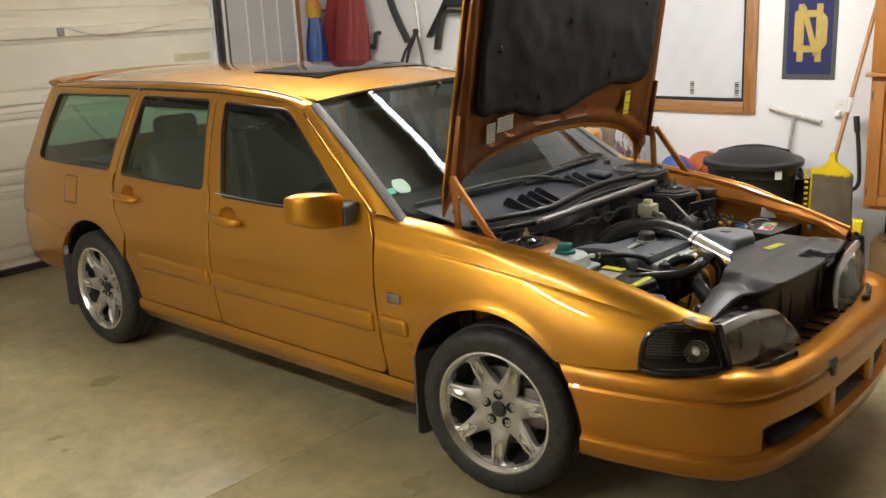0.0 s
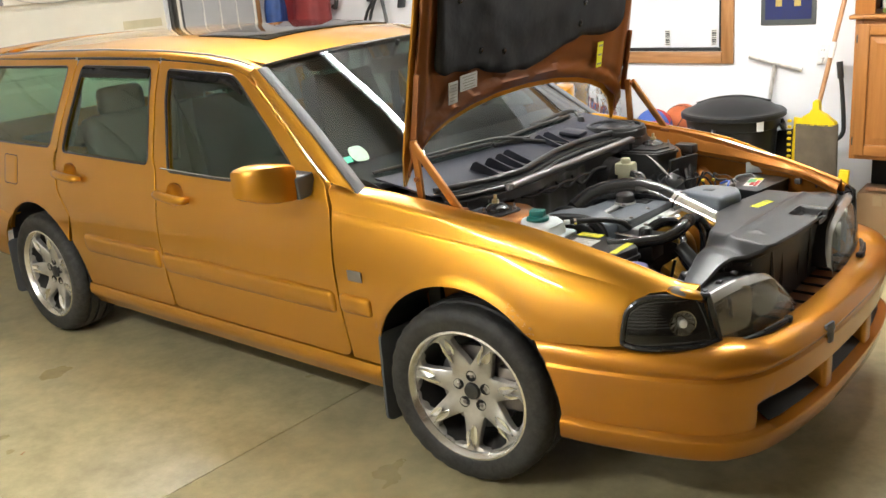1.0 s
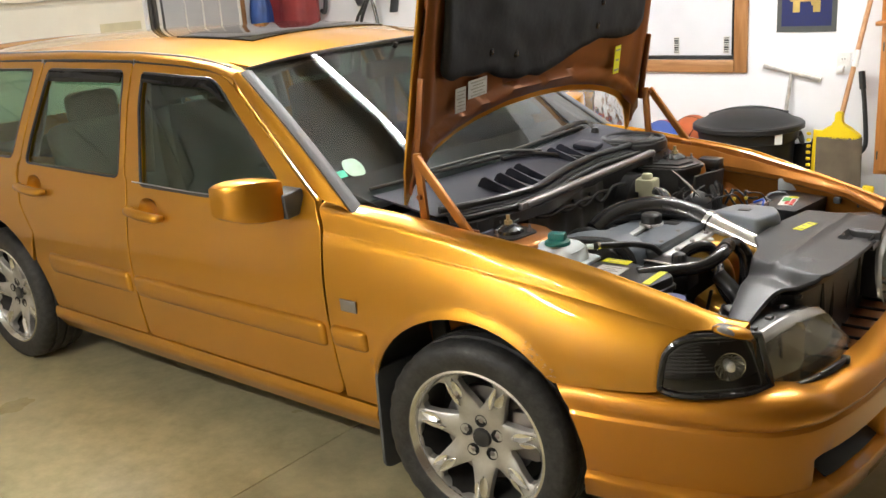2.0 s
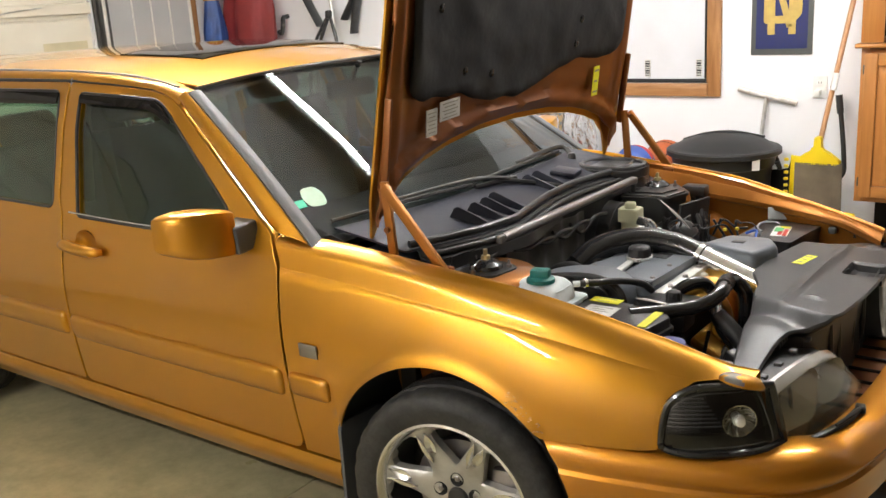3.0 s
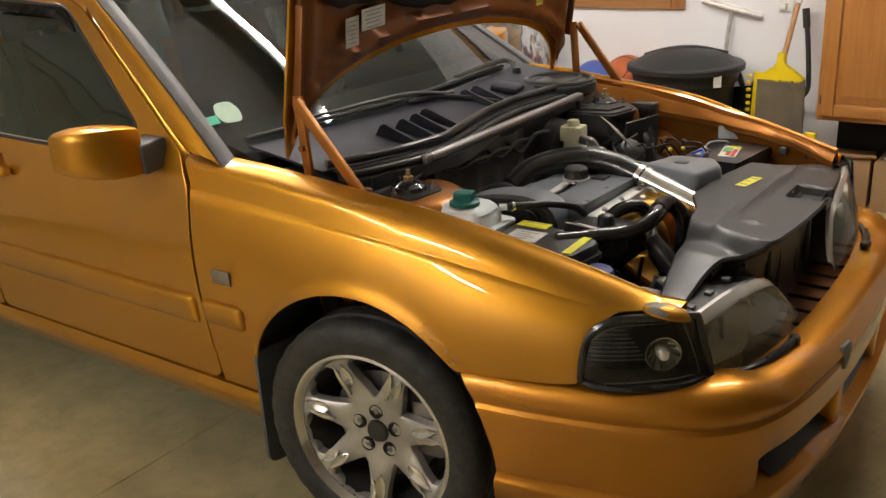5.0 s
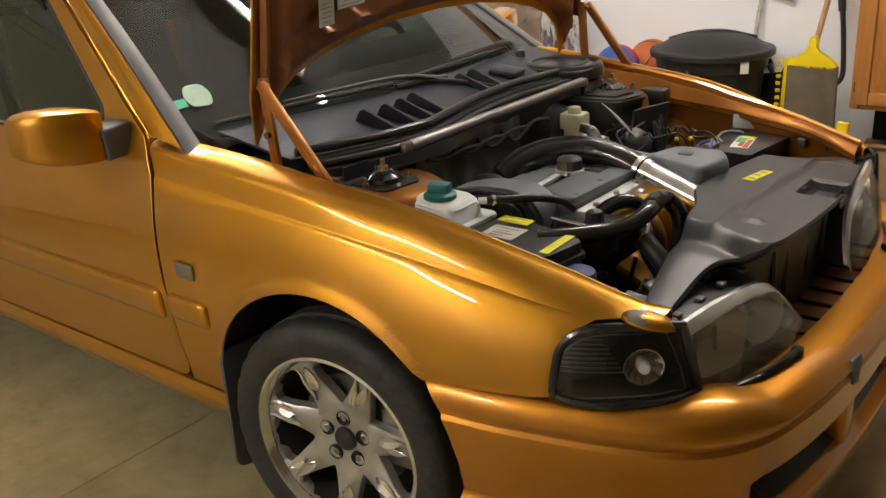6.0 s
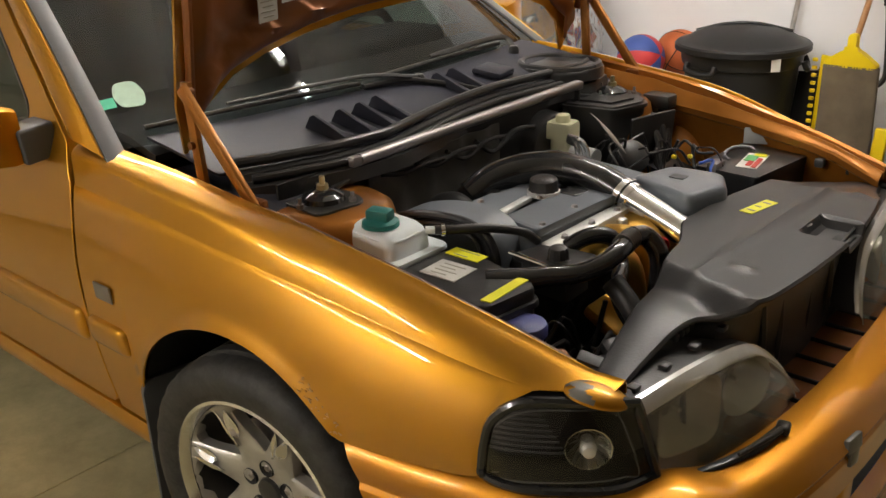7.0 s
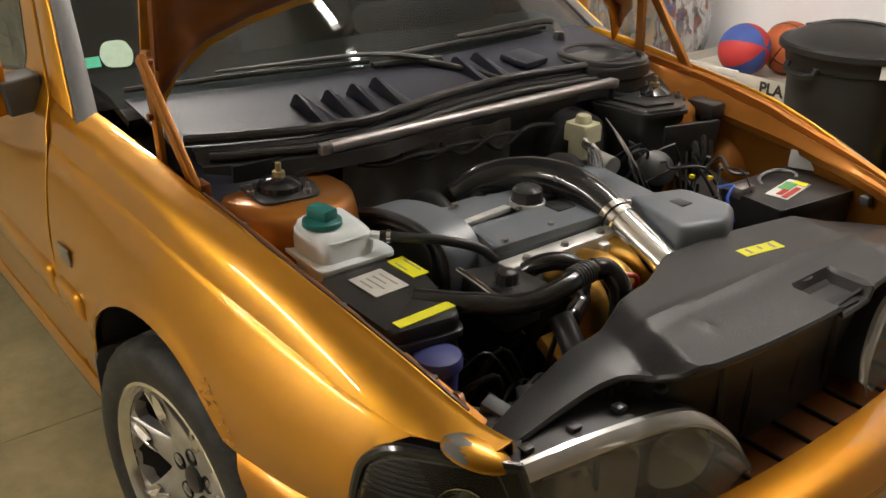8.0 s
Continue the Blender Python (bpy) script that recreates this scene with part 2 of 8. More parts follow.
CARDBOARD = surface("cardboard", (0.36, 0.225, 0.115), rough=0.8, vary=0.08, scale=5, bump=0.08, bump_scale=80)
BIN_PLASTIC = surface("bin_plastic", (0.011, 0.0115, 0.0125), rough=0.48, vary=0.2, scale=6, bump=0.08, bump_scale=120)
STRAW = surface("broom_bristle", (0.14, 0.11, 0.075), rough=0.8, vary=0.3, scale=10)
BROOM_YELLOW = surface("yellow_plastic", (0.78, 0.58, 0.01), rough=0.4, vary=0.06)
BALL_ORANGE = surface("orange_rubber", (0.50, 0.12, 0.035), rough=0.6, vary=0.12, scale=12, bump=0.5, bump_scale=220)
BALL_BLUE = surface("blue_rubber", (0.05, 0.10, 0.36), rough=0.55, vary=0.1, bump=0.3, bump_scale=220)
BALL_RED = surface("red_rubber", (0.55, 0.045, 0.05), rough=0.55, vary=0.1, bump=0.3, bump_scale=220)
FOIL = surface("clear_wrap_film", (0.55, 0.56, 0.56), rough=0.14, metal=0.75, vary=0.4, scale=5)
NAVY = surface("navy_felt", (0.022, 0.028, 0.11), rough=0.85, vary=0.12, scale=30, bump=0.2, bump_scale=200)
FELT_GOLD = surface("gold_felt", (0.47, 0.34, 0.10), rough=0.85, vary=0.1, scale=30, bump=0.2, bump_scale=200)
FELT_GREY = surface("grey_felt", (0.085, 0.09, 0.085), rough=0.85, vary=0.1, scale=30)
BLIND = surface("plastic_window_sheet", (0.63, 0.64, 0.68), rough=0.5, vary=0.03, scale=3, bump=0.3, bump_scale=9)
RED_CLOTH = surface("red_nylon", (0.21, 0.022, 0.022), rough=0.62, vary=0.2, scale=6, bump=0.4, bump_scale=14)
BLUE_CLOTH = surface("blue_tarp", (0.02, 0.065, 0.24), rough=0.5, vary=0.3, scale=9, bump=0.6, bump_scale=25)
GREY_BOARD = surface("grey_moulded_plastic", (0.40, 0.40, 0.40), rough=0.5, vary=0.06, scale=4)
PINK = surface("pink_plastic", (0.80, 0.05, 0.25), rough=0.4, vary=0.05)
TUBE = glow("fluorescent_tube", (1.0, 0.975, 0.91), 154.0)
FIXTURE = surface("white_enamel", (0.8, 0.8, 0.78), rough=0.4, vary=0.03)


# ---- shape helpers ----
def thing(name, label, category, at=(0, 0, 0), rz=0.0, group="", kind=""):
    ob = new(name)
    ob.empty_display_size = 0.1
    ob.matrix_basis = pose(*at, 0, 0, rz)
    return tagged(ob, label, category, group, kind)


def part(name, shape, material, parent=None, label="", smooth=35, at=None, skin=None):
    """shape: (verts, faces) or a bmesh. One mesh object, under a thing or a part."""
    me = bpy.data.meshes.new(name)
    if isinstance(shape, tuple):
        me.from_pydata([tuple(v) for v in shape[0]], [], [tuple(f) for f in shape[1]])
        bm = bmesh.new()
        bm.from_mesh(me)
        bmesh.ops.remove_doubles(bm, verts=bm.verts, dist=1e-5)
        bmesh.ops.recalc_face_normals(bm, faces=bm.faces)
        bm.to_mesh(me)
        bm.free()
    else:
        shape.to_mesh(me)
        shape.free()
    me.materials.append(material)
    if smooth:
        me.polygons.foreach_set("use_smooth", [True] * len(me.polygons))
        me.set_sharp_from_angle(angle=radians(smooth))
    me.update()
    if skin is not None:
        # skin(place): the true outward direction of a curved surface, kept on all faces that lie in it
        way = [Vector(skin(v.co)).normalized() for v in me.vertices]
        given = []
        for f in me.polygons:
            for i in f.vertices:
                given.append(tuple(way[i]) if way[i].dot(f.normal) > 0.97 else (0.0, 0.0, 0.0))
        me.normals_split_custom_set(given)
    ob = new(name, me)
    if parent is not None:
        ob.parent = parent
    if at is not None:
        ob.matrix_basis = at
    if label:
        ob["label"] = label
    return ob


def join(*shapes):
    vs, fs = [], []
    for v, f in shapes:
        o = len(vs)
        vs += [tuple(p) for p in v]
        fs += [tuple(i + o for i in q) for q in f]
    return vs, fs


def moved(shape, m):
    return [tuple(m @ Vector(v)) for v in shape[0]], shape[1]


def block(size, centre=(0, 0, 0), bevel=0.004, segments=2, turn=(0, 0, 0), taper=None):
    bm = bmesh.new()
    bmesh.ops.create_cube(bm, size=1)
    for v in bm.verts:
        k = 1.0 if taper is None or v.co.z < 0 else taper
        v.co = Vector((v.co.x * size[0] * k, v.co.y * size[1] * k, v.co.z * size[2]))
    if bevel > 0:
        bmesh.ops.bevel(bm, geom=list(bm.edges), offset=min(bevel, min(size) * 0.45), segments=segments, profile=0.5, affect="EDGES")
    m = pose(*centre, *turn)
    vs = [tuple(m @ v.co) for v in bm.verts]
    bm.verts.index_update()
    fs = [tuple(v.index for v in f.verts) for f in bm.faces]
    bm.free()
    return vs, fs


def smooth_path(points, steps=6):
    """Catmull-Rom through the points."""
    p = [Vector(q) for q in points]
    if len(p) < 3:
        return p
    p = [p[0] * 2 - p[1]] + p + [p[-1] * 2 - p[-2]]
    out = []
    for i in range(1, len(p) - 2):
        a, b, c, d = p[i - 1:i + 3]
        for k in range(steps):
            t = k / steps
            out.append(0.5 * ((2 * b) + (c - a) * t + (2 * a - 5 * b + 4 * c - d) * t * t + (3 * b - a - 3 * c + d) * t ** 3))
    out.append(p[-2])
    return out


def tube(points, radius, sides=12, steps=6, caps=True, flat=1.0, ribs=0.0):
    """A round bar along a smooth path. radius: a number, or one for each point."""
    path = smooth_path(points, steps)
    n = len(path)
    if isinstance(radius, (int, float)):
        rads = [radius] * n
    else:
        rads = list(np.interp(np.linspace(0, 1, n), np.linspace(0, 1, len(radius)), radius))
    vs, fs = [], []
    side = None
    for i in range(n):
        d = (path[min(i + 1, n - 1)] - path[max(i - 1, 0)]).normalized()
        if side is None:
            side = d.cross(Vector((0, 0, 1)))
            if side.length < 0.1:
                side = d.cross(Vector((0, 1, 0)))
        side = (side - d * side.dot(d)).normalized()
        up = side.cross(d)
        r = rads[i] * (1 + (ribs if i % 2 else 0))
        for k in range(sides):
            a = 2 * math.pi * k / sides
            vs.append(path[i] + side * math.cos(a) * r + up * math.sin(a) * r * flat)
    for i in range(n - 1):
        for k in range(sides):
            fs.append((i * sides + k, i * sides + (k + 1) % sides, (i + 1) * sides + (k + 1) % sides, (i + 1) * sides + k))
    if caps:
        fs.append(tuple(range(sides)))
        fs.append(tuple((n - 1) * sides + k for k in range(sides)))
    return [tuple(v) for v in vs], fs


def lathe(profile, seg=32, close=False):
    """Turns (radius, z) pairs about z."""
    vs, fs = [], []
    n = len(profile)
    for r, z in profile:
        for k in range(seg):
            a = 2 * math.pi * k / seg
            vs.append((r * math.cos(a), r * math.sin(a), z))
    for i in range(n - 1 if not close else n):
        j = (i + 1) % n
        for k in range(seg):
            fs.append((i * seg + k, i * seg + (k + 1) % seg, j * seg + (k + 1) % seg, j * seg + k))
    if not close:
        fs.append(tuple(range(seg)))
        fs.append(tuple((n - 1) * seg + k for k in range(seg)))
    return vs, fs


def loft(rows, closed=False):
    """A skin over rows of points, all rows of one length."""
    vs = [tuple(p) for row in rows for p in row]
    n = len(rows[0])
    fs = []
    for i in range(len(rows) - 1):
        for k in range(n if closed else n - 1):
            fs.append((i * n + k, i * n + (k + 1) % n, (i + 1) * n + (k + 1) % n, (i + 1) * n + k))
    return vs, fs


def shell(shape, thick):
    """Gives a skin a thickness, towards the side against its normals."""
    bm = bmesh.new()
    vs = [bm.verts.new(v) for v in shape[0]]
    for f in shape[1]:
        try:
            bm.faces.new([vs[i] for i in f])
        except ValueError:
            pass
    bmesh.ops.remove_doubles(bm, verts=bm.verts, dist=1e-5)
    bmesh.ops.recalc_face_normals(bm, faces=bm.faces)
    bmesh.ops.solidify(bm, geom=list(bm.faces), thickness=thick)
    bm.verts.index_update()
    out = [tuple(v.co) for v in bm.verts], [tuple(v.index for v in f.verts) for f in bm.faces]
    bm.free()
    return out


def rounded(poly, radius, steps=4):
    """A polygon with its corners rounded. radius: a number or one for each corner."""
    out = []
    n = len(poly)
    for i in range(n):
        a, b, c = Vector(poly[i - 1]), Vector(poly[i]), Vector(poly[(i + 1) % n])
        r = radius if isinstance(radius, (int, float)) else radius[i]
        r = min(r, (a - b).length * 0.45, (c - b).length * 0.45)
        if r < 1e-4:
            out.append(tuple(b))
            continue
        p, q = b + (a - b).normalized() * r, b + (c - b).normalized() * r
        for k in range(steps + 1):
            t = k / steps
            out.append(tuple(p * (1 - t) ** 2 + b * 2 * t * (1 - t) + q * t * t))
    return out


def resampled(poly, step):
    out = []
    for i in range(len(poly)):
        a, b = Vector(poly[i]), Vector(poly[(i + 1) % len(poly)])
        k = max(1, int(round((b - a).length / step)))
        out += [tuple(a + (b - a) * j / k) for j in range(k)]
    return out


def area2(poly):
    return sum(poly[i - 1][0] * poly[i][1] - poly[i][0] * poly[i - 1][1] for i in range(len(poly))) / 2


def inset(poly, d):
    sign = 1 if area2(poly) > 0 else -1
    out = []
    for i in range(len(poly)):
        a, b, c = Vector(poly[i - 1]), Vector(poly[i]), Vector(poly[(i + 1) % len(poly)])
        e1, e2 = (b - a).normalized(), (c - b).normalized()
        nn = Vector((-(e1.y + e2.y), e1.x + e2.x))
        if nn.length < 1e-6:
            nn = Vector((-e1.y, e1.x))
        nn.normalize()
        k = max(0.5, nn.dot(Vector((-e1.y, e1.x))))
        out.append(tuple(b + nn * sign * d / k))
    return out


def inside(p, poly):
    x, y = p
    hit = False
    for i in range(len(poly)):
        (x1, y1), (x2, y2) = poly[i - 1], poly[i]
        if (y1 > y) != (y2 > y) and x < (x2 - x1) * (y - y1) / (y2 - y1) + x1:
            hit = not hit
    return hit


def sheet(outline, holes, place, thick=0.012, step=0.04, edge=0.004, drop=0.003):
    """A plate with holes, cut from a curved surface. place(u, v, d): the point d below the surface at (u, v)."""
    from mathutils.geometry import delaunay_2d_cdt
    loops = [resampled(outline, step)] + [resampled(h, step) for h in holes]
    pts, edges, flat = [], [], []
    for n, lp in enumerate(loops):
        inner = inset(lp, edge if n == 0 else -edge)
        for ring, low in ((lp, drop), (inner, 0.0)):
            if ring is inner and edge <= 0:
                continue
            o = len(pts)
            pts += [Vector(p) for p in ring]
            flat += [low] * len(ring)
            if ring is lp:
                edges += [(o + i, o + (i + 1) % len(ring)) for i in range(len(ring))]
    us, vs_ = [p[0] for p in outline], [p[1] for p in outline]
    u = min(us) + step / 2
    guard = [inset(lp, (edge * 2 + 0.25 * step) * (1 if n == 0 else -1)) for n, lp in enumerate(loops)]
    while u < max(us):
        v = min(vs_) + step / 2
        while v < max(vs_):
            if inside((u, v), guard[0]) and not any(inside((u, v), g) for g in guard[1:]):
                pts.append(Vector((u, v)))
                flat.append(0.0)
            v += step
        u += step
    co, _, faces, orig, _, _ = delaunay_2d_cdt(pts, edges, [], 0, 1e-6)
    keep = []
    for f in faces:
        c = sum((co[i] for i in f), Vector((0, 0))) / len(f)
        if inside(c, loops[0]) and not any(inside(c, h) for h in loops[1:]):
            keep.append(tuple(f))
    low = [min([flat[k] for k in o] or [0.0]) for o in orig]
    top = [place(c.x, c.y, low[i]) for i, c in enumerate(co)]
    n = len(top)
    vs = top + [place(c.x, c.y, thick) for c in co]
    fs = list(keep) + [tuple(reversed([i + n for i in f])) for f in keep]
    count = {}
    for f in keep:
        for i in range(len(f)):
            e = (f[i], f[(i + 1) % len(f)])
            count[tuple(sorted(e))] = count.get(tuple(sorted(e)), 0) + 1
    for f in keep:
        for i in range(len(f)):
            a, b = f[i], f[(i + 1) % len(f)]
            if count[tuple(sorted((a, b)))] == 1:
                fs.append((b, a, a + n, b + n))
    used = sorted({i for f in fs for i in f})
    again = {o: k for k, o in enumerate(used)}
    return [vs[i] for i in used], [tuple(again[i] for i in f) for f in fs]


def plate(outline, z0, z1, bevel=0.004, segments=2):
    """A flat plate from an outline in x and y."""
    bm = bmesh.new()
    if area2(outline) < 0:
        outline = list(reversed(outline))
    lo = [bm.verts.new((*p, z0)) for p in outline]
    hi = [bm.verts.new((*p, z1)) for p in outline]
    bm.faces.new(list(reversed(lo)))
    top = bm.faces.new(hi)
    for i in range(len(lo)):
        j = (i + 1) % len(lo)
        bm.faces.new((lo[i], lo[j], hi[j], hi[i]))
    if bevel > 0:
        bmesh.ops.bevel(bm, geom=list(top.edges), offset=bevel, segments=segments, profile=0.5, affect="EDGES")
    bmesh.ops.triangulate(bm, faces=[f for f in bm.faces if len(f.verts) > 4])
    bm.verts.index_update()
    out = [tuple(v.co) for v in bm.verts], [tuple(v.index for v in f.verts) for f in bm.faces]
    bm.free()
    return out


def table(x, pairs):
    return float(np.interp(x, [p[0] for p in pairs], [p[1] for p in pairs]))

# ---- the garage ----
X0, X1, Y0, Y1, HIGH = -4.55, 4.2, -4.6, 2.67, 2.62
JOINT = -0.81
tagged(part("floor", join(block((JOINT - X0 - 0.001, Y1 - Y0, 0.12), ((X0 + JOINT) / 2 - 0.0005, (Y0 + Y1) / 2, -0.052), 0.005),
                          block((X1 - JOINT - 0.001, Y1 - Y0, 0.12), ((X1 + JOINT) / 2 + 0.0005, (Y0 + Y1) / 2, -0.052), 0.005),
                          block((X1 - X0 + 0.6, Y1 - Y0 + 0.6, 0.1), ((X0 + X1) / 2, (Y0 + Y1) / 2, -0.13 - 0.02), 0)), CONCRETE),
       "stained olive-tan sealed concrete garage floor with a cut joint", "floor", kind="structure")
tagged(part("ceiling", block((X1 - X0 + 0.4, Y1 - Y0 + 0.4, 0.15), ((X0 + X1) / 2, (Y0 + Y1) / 2, HIGH + 0.075), 0), CEILING),
       "plain off-white painted garage ceiling", "ceiling", kind="structure")
WX0, WX1, WZ0, WZ1 = -1.75, -0.665, 0.995, 1.95
tagged(part("wall_north", join(block((WX0 - X0 + 0.15, 0.15, HIGH), ((WX0 + X0 - 0.15) / 2, Y1 + 0.075, HIGH / 2), 0),
                               block((X1 + 0.15 - WX1, 0.15, HIGH), ((X1 + 0.15 + WX1) / 2, Y1 + 0.075, HIGH / 2), 0),
                               block((WX1 - WX0, 0.15, WZ0), ((WX0 + WX1) / 2, Y1 + 0.075, WZ0 / 2), 0),
                               block((WX1 - WX0, 0.15, HIGH - WZ1), ((WX0 + WX1) / 2, Y1 + 0.075, (HIGH + WZ1) / 2), 0)), WALL_WHITE),
       "white painted wallboard with one window", "wall", kind="structure")
# unseen closing walls; their tones shape the light that reaches the car
tagged(part("wall_south", block((X1 - X0 + 0.3, 0.15, HIGH), ((X0 + X1) / 2, Y0 - 0.075, HIGH / 2), 0), WALL_UNSEEN_TAN), "unseen tan wall, toned to limit bounce on the car's side", "wall", kind="structure")
tagged(part("wall_east", block((0.15, Y1 - Y0, HIGH), (X1 + 0.075, (Y0 + Y1) / 2, HIGH / 2), 0), WALL_UNSEEN_DARK), "unseen brown wall, darkened to cut bounce on the car's nose", "wall", kind="structure")
DY0, DY1, DZ1 = -3.5, 1.36, 2.2
tagged(part("wall_west", join(block((0.15, Y1 - DY1, HIGH), (X0 - 0.075, (Y1 + DY1) / 2, HIGH / 2), 0),
                              block((0.15, DY0 - Y0, HIGH), (X0 - 0.075, (Y0 + DY0) / 2, HIGH / 2), 0),
                              block((0.15, DY1 - DY0, HIGH - DZ1), (X0 - 0.075, (DY0 + DY1) / 2, (HIGH + DZ1) / 2), 0)), WALL_WHITE),
       "white wall round a wide garage door", "wall", kind="structure")

# sectional door: four sections, each with two pressed ribs
door = thing("garage_door", "closed off-white sectional garage door with steel struts", "garage door", (X0 - 0.06, 0, 0), kind="structure")
SEC = 0.53
for i in range(4):
    z = 0.045 + i * SEC
    face = [(0.0005, -0.008), (0.006, 0.0), (0.018, 0.0), (0.046, -0.024), (0.058, -0.026), (0.060, 0.0), (0.115, 0.0), (0.145, -0.024), (0.157, -0.026), (0.159, 0.0),
            (SEC - 0.078, 0.0), (SEC - 0.048, -0.024), (SEC - 0.037, -0.026), (SEC - 0.035, 0.0), (SEC - 0.006, 0.0), (SEC - 0.0005, -0.008)]
    ring = [(0.025 + dx, z + dz) for dz, dx in face] + [(-0.03, z + SEC - 0.0005), (-0.03, z + 0.0005)]
    part("panel", loft([[(x, y, q) for x, q in ring] for y in (DY0 - 0.03, DY1 + 0.03)], True), DOOR_WHITE, door, smooth=20)
for z in (1.635, 2.15):
    part("strut", shell(loft([[(x, y, z + dz) for x, dz in ((0.028, -0.060), (0.030, -0.040), (0.062, -0.036), (0.066, -0.030), (0.066, 0.030), (0.062, 0.036), (0.030, 0.040), (0.028, 0.060))] for y in (DY0, DY1)]), 0.003), DOOR_WHITE, door, "painted steel reinforcing strut", smooth=20)
part("backing", block((0.004, DY1 - DY0 + 0.03, 2.13), (-0.042, (DY0 + DY1) / 2, 1.11), 0), DOOR_WHITE, door)
part("bottom_seal", block((0.07, DY1 - DY0 + 0.04, 0.05), (0.03, (DY0 + DY1) / 2, 0.026), 0.014), BLACK, door, "black rubber bottom seal")
part("latch", block((0.03, 0.05, 0.06), (0.06, 0.08, 1.635), 0.006), STEEL, door)
part("warning_label", block((0.002, 0.33, 0.06), (0.029, 1.155, 1.39), 0), surface("yellowed_label", (0.62, 0.56, 0.36), rough=0.5), door, "faded yellow paper label")
part("cord", tube([(0.07, 0.10, 1.67), (0.075, 0.3, 1.61), (0.075, 0.55, 1.60), (0.075, 0.8, 1.635), (0.07, 1.0, 1.65)], 0.004, 6), GALV, door, "sagging pale cord")
tagged(part("door_track", join(block((0.05, 0.012, 2.3), (X0 + 0.055, DY1 + 0.035, 1.15), 0.002), block((0.012, 0.055, 2.3), (X0 + 0.08, DY1 + 0.06, 1.15), 0.002),
                               block((0.05, 0.012, 2.3), (X0 + 0.055, DY1 + 0.085, 1.15), 0.002), block((0.02, 0.10, 2.3), (X0 + 0.02, DY1 + 0.06, 1.15), 0.002)), DARK_STEEL),
       "dark vertical steel garage door track", "door track", kind="structure")

# overhead rails on which the garage door rolls back
for y in (DY0 + 0.12, (DY0 + DY1) / 2, DY1 - 0.02):
    mid = abs(y - (DY0 + DY1) / 2) < 0.01
    rail = part("door_rail", join(block((2.5, 0.012, 0.055), (X0 + 1.45, y, 2.40), 0.002), block((2.5, 0.045, 0.008), (X0 + 1.45, y + 0.02, 2.374), 0.002)), DARK_STEEL)
    tagged(rail, "dark steel overhead rail of the garage door", "door rail", kind="structure")
    for x in (X0 + 0.9, X0 + 2.5):
        part("hanger", block((0.035, 0.006, HIGH - 2.40), (x, y - 0.008, (HIGH + 2.40) / 2), 0.001), GALV, rail)
# window with an oak casing and a white plastic sheet
window = thing("window_1", "oak-cased window covered from inside with a white plastic sheet", "window", ((WX0 + WX1) / 2, Y1, 0), kind="structure")
ww = WX1 - WX0
for nm, sz, ce, mt in (("casing", (0.075, 0.022, WZ1 - WZ0 + 0.146), (ww / 2 + 0.0345, -0.012, (WZ0 + WZ1) / 2), OAK_TRIM),
                       ("casing", (0.075, 0.022, WZ1 - WZ0 + 0.146), (-ww / 2 - 0.0345, -0.012, (WZ0 + WZ1) / 2), OAK_TRIM),
                       ("casing", (ww - 0.008, 0.024, 0.075), (0, -0.013, WZ1 + 0.0345), OAK_TRIM_H),
                       ("sill", (ww - 0.008, 0.026, 0.075), (0, -0.014, WZ0 - 0.0345), OAK_TRIM_H),
                       ("jamb", (0.016, 0.10, WZ1 - WZ0 - 0.002), (ww / 2 - 0.010, 0.048, (WZ0 + WZ1) / 2), OAK_TRIM),
                       ("jamb", (0.016, 0.10, WZ1 - WZ0 - 0.002), (-ww / 2 + 0.010, 0.048, (WZ0 + WZ1) / 2), OAK_TRIM)):
    part(nm, block(sz, ce, 0.006), mt, window)
for z in (WZ0 + 0.012, WZ1 - 0.012):
    part("sash", block((ww - 0.04, 0.03, 0.022), (0, 0.035, z), 0.003), CABIN, window, "dark sash rail")
for x in (-ww / 2 + 0.03, ww / 2 - 0.03):
    part("sash", block((0.018, 0.03, WZ1 - WZ0 - 0.05), (x, 0.035, (WZ0 + WZ1) / 2), 0.003), CABIN, window, "dark sash stile")
rows = []
for i in range(40):
    x = -ww / 2 + 0.04 + (ww - 0.08) * i / 39
    rows.append([(x, 0.028 + 0.004 * math.sin(i * 0.9) * math.sin(k * 0.7) + 0.003 * math.sin(i * 0.35 + k * 0.2), WZ0 + 0.024 + (WZ1 - WZ0 - 0.05) * k / 29) for k in range(30)])
part("plastic_sheet", shell(loft(rows), 0.002), BLIND, window, "slightly rippled white plastic sheet", smooth=60)
part("pane", block((ww - 0.04, 0.004, WZ1 - WZ0 - 0.03), (0, 0.09, (WZ0 + WZ1) / 2), 0), GLASS, window)
for x in (0.19, 0.505):
    part("sheet_label", block((0.036, 0.003, 0.10), (x - 0.03, 0.016, WZ0 + 0.085), 0), LABEL, window, "small printed label")
    for k in range(7):
        part("print_bar", block((0.028, 0.002, 0.005 + 0.003 * (k % 3)), (x - 0.03, 0.0135, WZ0 + 0.045 + k * 0.0135), 0), INK, window)

